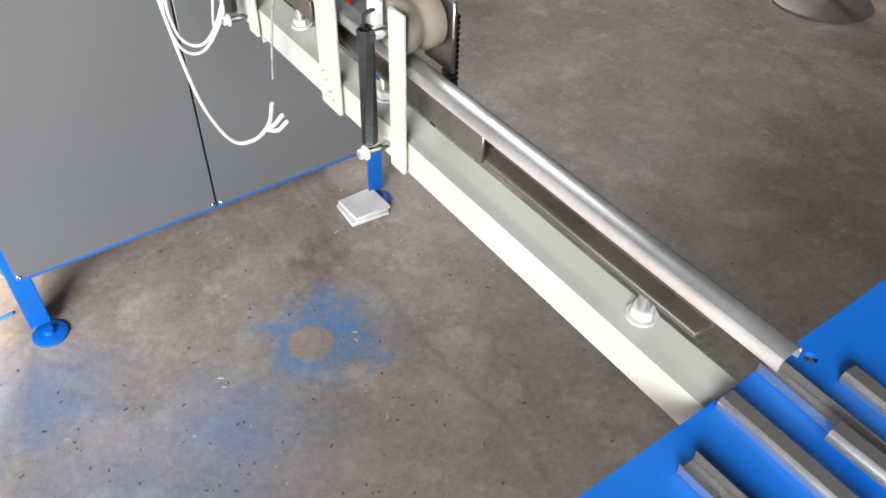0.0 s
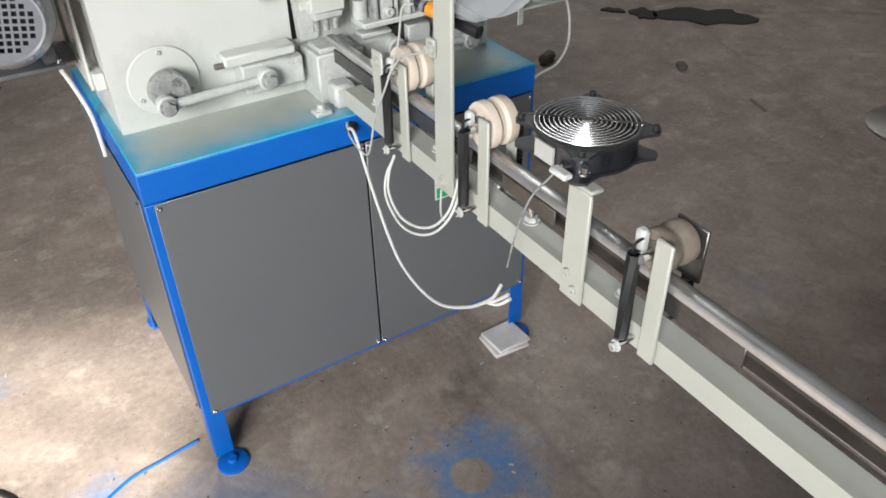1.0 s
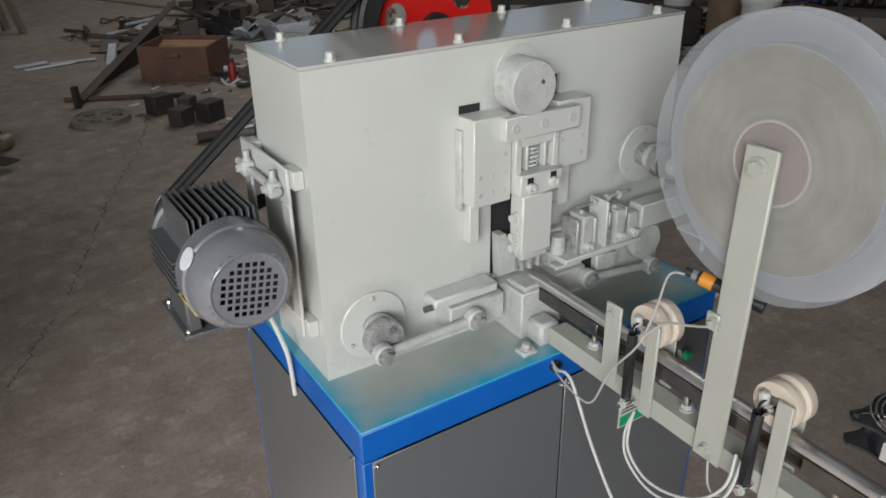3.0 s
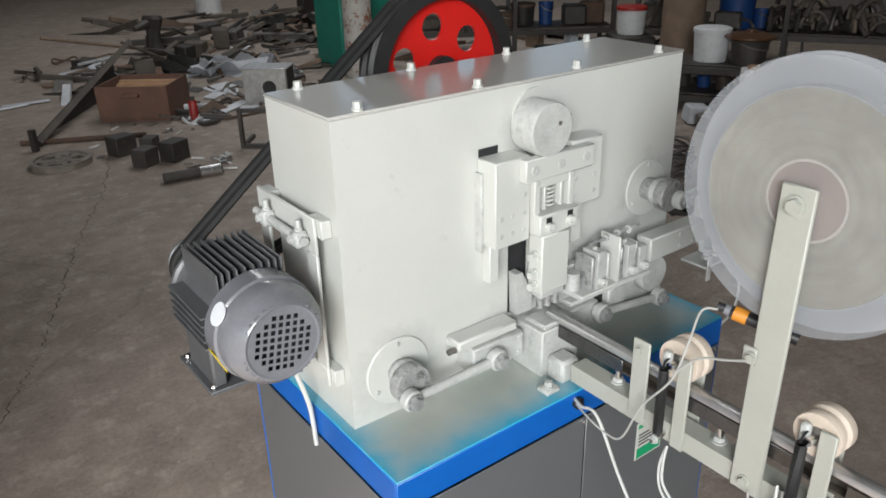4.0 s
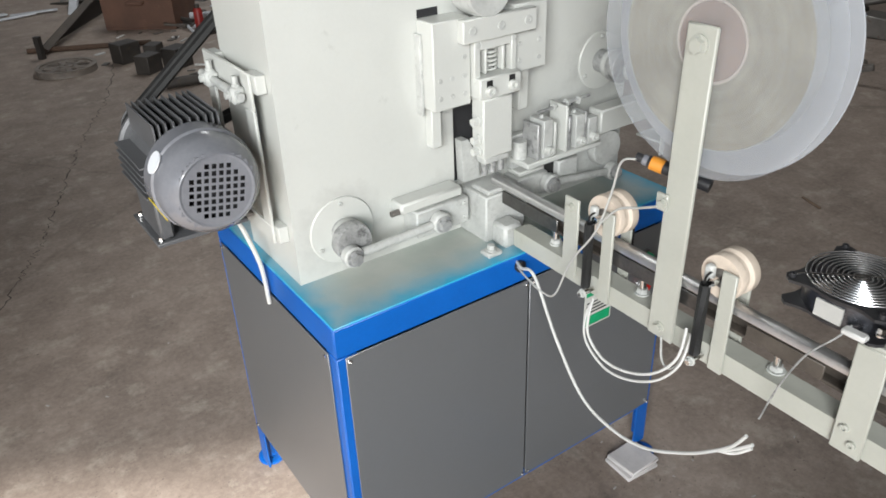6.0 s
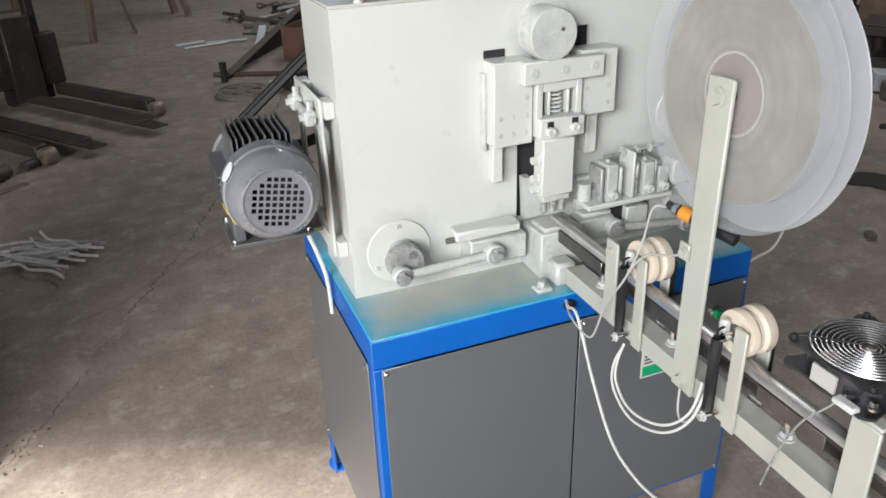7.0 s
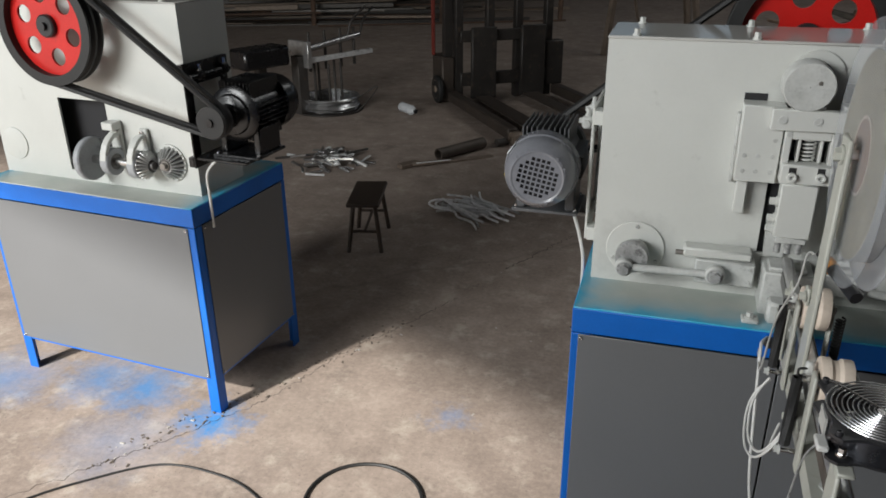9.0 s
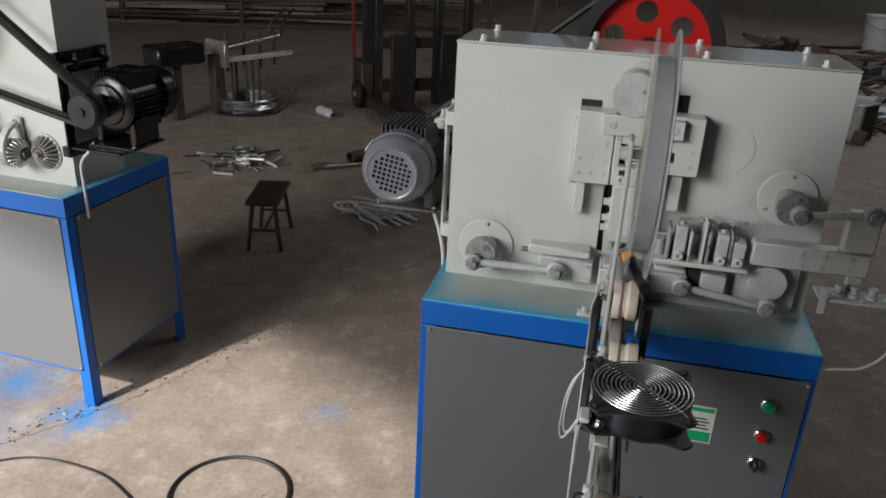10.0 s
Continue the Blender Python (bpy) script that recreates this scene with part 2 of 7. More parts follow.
def make_floor():
    """Dusty trowelled concrete, stained, cracked, with blue overspray where things were painted."""
    m, nt, b = tree("dusty_concrete")
    co = coords(nt)
    large, mid, fine = noise_of(nt, co, 0.9, 6, 0.6), noise_of(nt, co, 6, 6, 0.65), noise_of(nt, co, 55, 5, 0.7)
    c = ramp(nt, large, [(0.30, (0.173, 0.136, 0.112)), (0.5, (0.291, 0.233, 0.195)), (0.68, (0.439, 0.362, 0.307))])
    c = mix(nt, 0.55, c, ramp(nt, mid, [(0.3, (0.122, 0.095, 0.080)), (0.52, (0.291, 0.233, 0.195)), (0.74, (0.490, 0.406, 0.348))]))
    c = mix(nt, 0.3, c, ramp(nt, fine, [(0.32, (0.102, 0.082, 0.070)), (0.55, (0.286, 0.233, 0.197)), (0.75, (0.469, 0.396, 0.347))]))
    oil = ramp(nt, noise_of(nt, co, 2.4, 7, 0.72), [(0.60, (0, 0, 0)), (0.74, (0.75, 0.75, 0.75))])
    c = mix(nt, oil, c, (0.085, 0.07, 0.06))
    scuff = ramp(nt, noise_of(nt, co, 7.5, 9, 0.74), [(0.53, (0, 0, 0)), (0.66, (0.6, 0.6, 0.6))])
    c = mix(nt, scuff, c, (0.47, 0.415, 0.35))
    pits = ramp(nt, noise_of(nt, co, 130, 2, 0.5), [(0.27, (0.7, 0.7, 0.7)), (0.33, (0, 0, 0))])
    c = mix(nt, pits, c, (0.08, 0.066, 0.055))
    warp = put(nt, "ShaderNodeTexNoise", Vector=co, Scale=2.2, Detail=5.0).outputs["Color"]
    bent = mix(nt, 0.22, co, warp, "ADD")
    vor = nt.nodes.new("ShaderNodeTexVoronoi")
    vor.feature = "DISTANCE_TO_EDGE"
    nt.links.new(bent, vor.inputs["Vector"])
    vor.inputs["Scale"].default_value = 0.27
    crack = ramp(nt, vor.outputs["Distance"], [(0.0, (0.24, 0.24, 0.24)), (0.003, (0, 0, 0))])
    c = mix(nt, crack, c, (0.07, 0.058, 0.05))
    rough_edge = calc(nt, "MULTIPLY", calc(nt, "SUBTRACT", noise_of(nt, co, 11, 8, 0.78), 0.5), 0.42)
    paint = None
    for x, y, inner, outer, amount in ((0.50, -0.34, 0.02, 0.16, 0.8), (0.23, -0.46, 0.0, 0.24, 0.42), (-0.02, -0.20, 0.0, 0.22, 0.4), (0.02, -0.55, 0.0, 0.4, 0.35), (-0.26, 0.03, 0.0, 0.10, 0.4),
                                      (-1.21, 0.30, 0.01, 0.15, 0.95), (-1.55, 0.40, 0.0, 0.2, 0.75), (-1.75, 0.42, 0.0, 0.2, 0.6), (-1.45, 0.12, 0.0, 0.25, 0.25), (-2.1, 0.3, 0.0, 0.25, 0.5), (1.55, -0.25, 0.0, 0.12, 0.12), (-0.45, 0.55, 0.0, 0.09, 0.3)):
        d = nt.nodes.new("ShaderNodeVectorMath")
        d.operation = "DISTANCE"
        nt.links.new(co, d.inputs[0])
        d.inputs[1].default_value = (x, y, 0)
        r = nt.nodes.new("ShaderNodeMapRange")
        nt.links.new(calc(nt, "ADD", d.outputs["Value"], rough_edge), r.inputs[0])
        r.inputs[1].default_value, r.inputs[2].default_value, r.inputs[3].default_value, r.inputs[4].default_value = inner, outer, amount, 0
        paint = r.outputs[0] if paint is None else calc(nt, "MAXIMUM", paint, r.outputs[0])
    bare = nt.nodes.new("ShaderNodeVectorMath")
    bare.operation = "DISTANCE"
    nt.links.new(co, bare.inputs[0])
    bare.inputs[1].default_value = (0.47, -0.345, 0)
    keep = ramp(nt, bare.outputs["Value"], [(0.045, (0, 0, 0)), (0.052, (1, 1, 1))])
    paint = calc(nt, "MULTIPLY", paint, keep)
    c = mix(nt, paint, c, (0.035, 0.21, 0.50))
    nt.links.new(c, b.inputs["Base Color"])
    b.inputs["Roughness"].default_value = 0.62
    h = mix(nt, 0.5, mid, fine)
    bp = put(nt, "ShaderNodeBump", Strength=0.35, Distance=0.006, Height=h)
    nt.links.new(bp.outputs[0], b.inputs["Normal"])
    return m


FLOOR = make_floor()


def make_translucent(name, colour, clear):
    m, nt, b = tree(name)
    co = coords(nt)
    c = ramp(nt, noise_of(nt, co, 7, 4), [(0.3, tuple(v * 0.88 for v in colour)), (0.7, colour)])
    nt.links.new(c, b.inputs["Base Color"])
    b.inputs["Roughness"].default_value = 0.3
    see = nt.nodes.new("ShaderNodeBsdfTransparent")
    both = nt.nodes.new("ShaderNodeMixShader")
    both.inputs[0].default_value = clear
    nt.links.new(b.outputs[0], both.inputs[1])
    nt.links.new(see.outputs[0], both.inputs[2])
    nt.links.new(both.outputs[0], nt.nodes["Material Output"].inputs[0])
    return m


DISC_PLASTIC = make_translucent("milky_plastic_disc", (0.44, 0.465, 0.495), 0.75)
DISC_MILKY = make_translucent("milkier_plastic_disc", (0.42, 0.435, 0.46), 0.28)
BOTTLE = make_translucent("clear_bottle_plastic", (0.75, 0.78, 0.8), 0.35)


def make_tape():
    """Wound tape seen from the side: faint rings and brown smudges."""
    m, nt, b = tree("tan_tape_winding")
    co = coords(nt)
    xyz = put(nt, "ShaderNodeSeparateXYZ", Vector=co)
    far = calc(nt, "SQRT", calc(nt, "ADD", calc(nt, "MULTIPLY", xyz.outputs[1], xyz.outputs[1]), calc(nt, "MULTIPLY", xyz.outputs[2], xyz.outputs[2])))
    wob = calc(nt, "ADD", far, calc(nt, "MULTIPLY", noise_of(nt, co, 9, 3), 0.03))
    rings = put(nt, "ShaderNodeCombineXYZ", X=wob).outputs[0]
    c = ramp(nt, noise_of(nt, rings, 70, 4, 0.7), [(0.3, (0.18, 0.15, 0.08)), (0.5, (0.30, 0.268, 0.165)), (0.7, (0.385, 0.352, 0.242))])
    c = mix(nt, 0.45, c, ramp(nt, noise_of(nt, co, 12, 6, 0.65), [(0.35, (0.15, 0.115, 0.055)), (0.65, (0.37, 0.335, 0.232))]))
    nt.links.new(c, b.inputs["Base Color"])
    b.inputs["Roughness"].default_value = 0.5
    return m


TAPE = make_tape()
WRAP = surface("pale_tape_back", (0.40, 0.405, 0.40), 0.4, vary=0.12, big=30, bump=0.05)


# ---- building helpers ----
BASE = {}
PLACE = Matrix()            # where the things of one group stand as a whole


def thing(name, label, category, group="", at=(0, 0, 0), turn=None):
    e = new(name)
    e.empty_display_size = 0.05
    tagged(e, label, category, group)
    e.matrix_world = PLACE @ (turn or Matrix()) @ Matrix.Translation(at)
    BASE[e.name] = Vector(at)
    return e


def finish(bm, mat, at):
    bmesh.ops.recalc_face_normals(bm, faces=bm.faces)
    for f in bm.faces:
        f.smooth = True
    for e in bm.edges:
        if len(e.link_faces) != 2 or e.calc_face_angle(0) > 0.62:
            e.smooth = False
    bmesh.ops.translate(bm, verts=bm.verts, vec=-Vector(at))
    me = bpy.data.meshes.new("mesh")
    bm.to_mesh(me)
    bm.free()
    me.materials.append(mat)
    return me


def part(name, bm, mat, parent, label=""):
    at = BASE[parent.name]
    ob = new(name, finish(bm, mat, at))
    ob.parent = parent
    BASE[ob.name] = at
    if label:
        tagged(ob, label)
    return ob


def single(name, bm, mat, label, category, group="", at=(0, 0, 0), kind="", turn=None):
    ob = new(name, finish(bm, mat, at))
    ob.matrix_world = PLACE @ (turn or Matrix()) @ Matrix.Translation(at)
    BASE[ob.name] = Vector(at)
    return tagged(ob, label, category, group, kind)


def B():
    return bmesh.new()


def box(bm, a, b, bev=0.0015, m=None):
    a, b = Vector(a), Vector(b)
    c, s = (a + b) / 2, b - a
    made = bmesh.ops.create_cube(bm, size=1, matrix=Matrix.Translation(c) @ Matrix.Diagonal((*s, 1)))["verts"]
    if bev:
        edges = list({e for v in made for e in v.link_edges})
        made = bmesh.ops.bevel(bm, geom=edges, offset=min(bev, 0.3 * min(abs(v) for v in s)), segments=1, affect="EDGES", clamp_overlap=True)["verts"]
    if m:
        bmesh.ops.transform(bm, verts=list(set(made)), matrix=m)
    return bm


def aim(p, q):
    d = Vector(q) - Vector(p)
    return Matrix.Translation((Vector(p) + Vector(q)) / 2) @ d.to_track_quat("Z", "Y").to_matrix().to_4x4(), d.length


def cyl(bm, p, q, r, r2=None, seg=24):
    m, h = aim(p, q)
    bmesh.ops.create_cone(bm, cap_ends=True, segments=seg, radius1=r, radius2=r if r2 is None else r2, depth=h, matrix=m)
    return bm


def lathe(bm, p, q, profile, seg=40, closed=True):
    """Revolves (radius, height) round the line from p towards q."""
    m = Matrix.Translation(p) @ (Vector(q) - Vector(p)).to_track_quat("Z", "Y").to_matrix().to_4x4()
    rings = []
    for r, h in profile:
        rings.append([bm.verts.new(m @ Vector((r * math.cos(i * math.tau / seg), r * math.sin(i * math.tau / seg), h))) for i in range(seg)])
    pairs = list(zip(rings, rings[1:])) + ([(rings[-1], rings[0])] if closed else [])
    for lo, hi in pairs:
        for i in range(seg):
            j = (i + 1) % seg
            bm.faces.new((lo[i], lo[j], hi[j], hi[i]))
    return bm


def smooth_line(pts, steps=6):
    pts = [Vector(p) for p in pts]
    out = []
    for i in range(len(pts) - 1):
        a, b, c, d = pts[max(i - 1, 0)], pts[i], pts[i + 1], pts[min(i + 2, len(pts) - 1)]
        for k in range(steps):
            t = k / steps
            out.append(0.5 * (2 * b + (c - a) * t + (2 * a - 5 * b + 4 * c - d) * t * t + (3 * b - a - 3 * c + d) * t ** 3))
    return out + [pts[-1]]


def pipe(bm, pts, r, seg=8, steps=6, loop=False):
    line = smooth_line(pts, steps) if steps > 1 else [Vector(p) for p in pts]
    rings, up = [], Vector((0.13, 0.21, 0.97))
    n = len(line)
    for i, p in enumerate(line):
        d = (line[(i + 1) % n] - line[i - 1]) if loop else (line[min(i + 1, n - 1)] - line[max(i - 1, 0)])
        d.normalize()
        side = d.cross(up)
        if side.length < 0.05:
            side = d.cross(Vector((1, 0, 0)))
        side.normalize()
        up = side.cross(d).normalized()
        rings.append([bm.verts.new(p + r * (math.cos(k * math.tau / seg) * side + math.sin(k * math.tau / seg) * up)) for k in range(seg)])
    for lo, hi in list(zip(rings, rings[1:])) + ([(rings[-1], rings[0])] if loop else []):
        for k in range(seg):
            bm.faces.new((lo[k], lo[(k + 1) % seg], hi[(k + 1) % seg], hi[k]))
    if not loop:
        bm.faces.new(rings[0][::-1])
        bm.faces.new(rings[-1])
    return bm


def hexbolt(bm, p, q, r):
    """A washer and a hexagon head, from p outwards to q."""
    p, q = Vector(p), Vector(q)
    cyl(bm, p, p + (q - p) * 0.25, r * 1.3, seg=14)
    cyl(bm, p + (q - p) * 0.2, q, r, r * 0.94, seg=6)
    return bm


def socket(bm, p, q, r):
    """A cap screw with a sunk socket."""
    d = (Vector(q) - Vector(p)).length
    return lathe(bm, p, q, [(r, 0), (r, d * 0.9), (r * 0.9, d), (r * 0.5, d), (r * 0.5, d * 0.45), (0.0002, d * 0.45), (0.0002, 0)], seg=14)


def plate(bm, outline, holes, axis, lo, hi):
    """A flat plate with holes, in the plane across axis ('x', 'y' or 'z'), from lo to hi."""
    def put3(u, v, w):
        return {"x": (w, u, v), "y": (u, w, v), "z": (u, v, w)}[axis]
    edges = []
    for ring in [outline, *holes]:
        vs = [bm.verts.new(put3(u, v, lo)) for u, v in ring]
        edges += [bm.edges.new((vs[i], vs[(i + 1) % len(vs)])) for i in range(len(vs))]
    faces = [g for g in bmesh.ops.triangle_fill(bm, use_beauty=True, use_dissolve=False, edges=edges)["geom"] if isinstance(g, bmesh.types.BMFace)]
    up = [g for g in bmesh.ops.extrude_face_region(bm, geom=faces)["geom"] if isinstance(g, bmesh.types.BMVert)]
    bmesh.ops.translate(bm, verts=up, vec=Vector(put3(0, 0, hi - lo)))
    return bm


def ring2(cx, cy, r, n=24):
    return [(cx + r * math.cos(i * math.tau / n), cy + r * math.sin(i * math.tau / n)) for i in range(n)]


def rect2(x0, x1, y0, y1):
    return [(x0, y0), (x1, y0), (x1, y1), (x0, y1)]


# ---- the shed ----
def shed_box(name, a, b, mat, label, kind="structure"):
    return single(name, box(B(), a, b, 0), mat, label, "building", kind=kind, turn=SHED)


single("floor", plate(B(), rect2(-60, 60, -60, 60), [], "z", -0.2, 0.0), FLOOR, "dusty stained grey-brown concrete workshop floor", "floor", kind="structure")
DOOR_L, DOOR_R, DOOR_H = -8.0, -0.08, 3.6
bm = B()
box(bm, (-14, -4.5, 0), (DOOR_L, -4.3, 7), 0)
box(bm, (DOOR_R, -4.5, 0), (8.2, -4.3, 7), 0)
box(bm, (DOOR_L, -4.5, DOOR_H), (DOOR_R, -4.3, 7), 0)
single("wall_south", bm, WALL, "grimy plastered shed wall with a wide open doorway", "wall", kind="structure", turn=SHED)
shed_box("wall_west", (-14.2, -4.5, 0), (-14, 18.2, 7), WALL, "grimy plastered shed wall")
shed_box("wall_east", (8.2, -4.5, 0), (8.4, 18.2, 7), WALL, "grimy plastered shed wall")
bm = plate(B(), rect2(-14.2, 8.4, 0.0, 7.0), [rect2(x, x + 1.6, 3.9, 5.7) for x in (-11, -8, -5, -2, 1, 3.4, 5.9)], "y", 18.0, 18.2)
single("wall_north", bm, WALL, "grimy plastered shed wall with high window openings", "wall", kind="structure", turn=SHED)
# closed roof, out of view; no skylights are cut in it
bm = plate(B(), rect2(-14.2, 8.4, -4.5, 18.2), [], "z", 7.0, 7.15)
single("ceiling", bm, ROOF, "closed sheet metal shed roof, out of view", "ceiling", kind="structure", turn=SHED)

# ---- the machines ----
LUG, OFFWHITE = WHITE_DUSTY, WHITE
W, D, TOP = 0.868, 0.56, 0.762          # a machine's cabinet: width, depth, height


def bolts_on(parent, name, spots, r, h, way, mat, kind=hexbolt):
    """One small mesh for each screw or bolt head, set on parent."""
    for p in spots:
        p = Vector(p)
        part(name, kind(B(), p, p + Vector(way) * h, r), mat, parent)


def cabinet(turn, label, group, D=D, discs=True, bare=(0.010, 0.018)):
    c = thing("machine_cabinet", label, "cabinet", group, (W / 2, D / 2, 0), turn)
    for x, sx in ((0, 1), (W, -1)):
        for y, sy in ((0, 1), (D, -1)):
            bm = B()
            box(bm, *[tuple(v) for v in ((min(x, x + sx * 0.042), min(y, y + sy * 0.005), 0.018), (max(x, x + sx * 0.042), max(y, y + sy * 0.005), 0.7))])
            box(bm, *[tuple(v) for v in ((min(x, x + sx * 0.005), min(y + sy * 0.005, y + sy * 0.042), 0.018), (max(x, x + sx * 0.005), max(y + sy * 0.005, y + sy * 0.042), 0.7))])
            leg = part("leg", bm, BLUE, c)
            if not discs:
                continue
            foot = lathe(B(), (x + sx * 0.03, y + sy * 0.005 - (0.022 if y == 0 else -0.022), 0), (x + sx * 0.03, y + sy * 0.005 - (0.022 if y == 0 else -0.022), 1), [(0.001, 0), (0.036, 0), (0.036, 0.006), (0.032, 0.008), (0.012, 0.009), (0.010, 0.018), (0.001, 0.018)], 24)
            part("foot", foot, BLUE, leg, "round blue levelling foot")
    bm = B()
    box(bm, (0, 0, 0.702), (W, 0.006, TOP))
    box(bm, (0, D - 0.006, 0.702), (W, D, TOP))
    box(bm, (0, 0.006, 0.702), (0.006, D - 0.006, TOP))
    box(bm, (W - 0.006, 0.006, 0.702), (W, D - 0.006, TOP))
    part("top_rim", bm, BLUE, c)
    bm = B()
    box(bm, (0.042, 0.001, 0.146), (W - 0.042, 0.005, 0.166))
    box(bm, (0.042, D - 0.005, 0.146), (W - 0.042, D - 0.001, 0.166))
    box(bm, (0.001, 0.042, 0.146), (0.005, D - 0.042, 0.166))
    box(bm, (W - 0.005, 0.042, 0.146), (W - 0.001, D - 0.042, 0.166))
    box(bm, (0.042, 0.005, 0.146), (W - 0.042, 0.03, 0.150))
    part("bottom_rail", bm, BLUE, c)
    top = box(B(), (0.0015, 0.0015, 0.7605), (W - 0.0015, D - 0.0015, 0.7655), 0.001)
    at = BASE[c.name]
    t = new("worktop", finish(top, WORKTOP, (0, 0, 0)))
    t.parent, t.matrix_local = c, Matrix.Translation(-at)
    tagged(t, "pale green-grey painted steel worktop with blue overspray")
    BASE[t.name] = Vector((0, 0, 0))
    for x0, x1 in ((0.016, 0.4345), (0.4385, W - 0.010)):
        p = part("panel", box(B(), (x0, -0.0035, 0.156), (x1, -0.0005, 0.7), 0.001), PANEL, c, "grey painted steel panel held by screws")
        bolts_on(p, "screw", [(x, -0.0035, z) for x in (x0 + 0.006, x1 - 0.006) for z in (0.164, 0.691)], 0.0042, 0.004, (0, -1, 0), STEEL, socket)
    for x0, x1 in ((bare[0], W - 0.016),):
        p = part("panel", box(B(), (x0, D + 0.0005, 0.156), (x1, D + 0.0035, 0.7), 0.001), PANEL, c, "grey painted steel panel held by screws")
        bolts_on(p, "screw", [(x, D + 0.0035, z) for x in (x0 + 0.006, x1 - 0.006) for z in (0.164, 0.691)], 0.0042, 0.004, (0, 1, 0), STEEL, socket)
    for x, s in ((0, -1), (W, 1)):
        p = part("panel", box(B(), (min(x + s * 0.0005, x + s * 0.0035), 0.028, 0.156), (max(x + s * 0.0005, x + s * 0.0035), D - bare[1], 0.7), 0.001), PANEL, c, "grey painted steel side panel held by screws")
        bolts_on(p, "screw", [(x + s * 0.0035, y, z) for y in (0.036, D - bare[1] - 0.008) for z in (0.164, 0.691)], 0.0042, 0.004, (s, 0, 0), STEEL, socket)
    # unseen bottom sheet, added to keep the cabinet's inside dark
    part("bottom_sheet", box(B(), (0.006, 0.006, 0.168), (W - 0.006, D - 0.006, 0.170), 0), PANEL, c)
    return c


def housing(turn, y0, y1, front_holes, back_holes, label, group, x0=0.02, x1=0.85, z1=1.3225, face=None):
    z0 = 0.7657
    h = thing("gear_housing", label, "machine housing", group, ((x0 + x1) / 2, (y0 + y1) / 2, z0), turn)
    part("front_plate", plate(B(), rect2(x0, x1, z0, z1), front_holes, "y", y0, y0 + 0.008), face or WHITE, h)
    part("back_plate", plate(B(), rect2(x0, x1, z0, z1), back_holes, "y", y1 - 0.008, y1), WHITE, h)
    part("side_plate", box(B(), (x0, y0 + 0.008, z0), (x0 + 0.008, y1 - 0.008, z1), 0), WHITE, h)
    part("side_plate", box(B(), (x1 - 0.008, y0 + 0.008, z0), (x1, y1 - 0.008, z1), 0), WHITE, h)
    lid = part("lid", box(B(), (x0 - 0.002, y0 - 0.002, z1 + 0.0005), (x1 + 0.002, y1 + 0.002, z1 + 0.0065), 0.002), WHITE_LID, h, "smooth glossy sheet lid held by bolts")
    bolts_on(lid, "bolt", [(x, y, z1 + 0.0065) for y in (y0 + 0.011, y1 - 0.013) for x in (x0 + 0.057, x0 + 0.293, x1 - 0.30, x1 - 0.066)], 0.0075, 0.014, (0, 0, 1), WHITE, hexbolt)
    return h


def make_lid_paint():
    m = surface("glossy_lid_paint", (0.46, 0.455, 0.43), 0.17, vary=0.06, big=4, bump=0.02)
    return m


WHITE_LID = make_lid_paint()


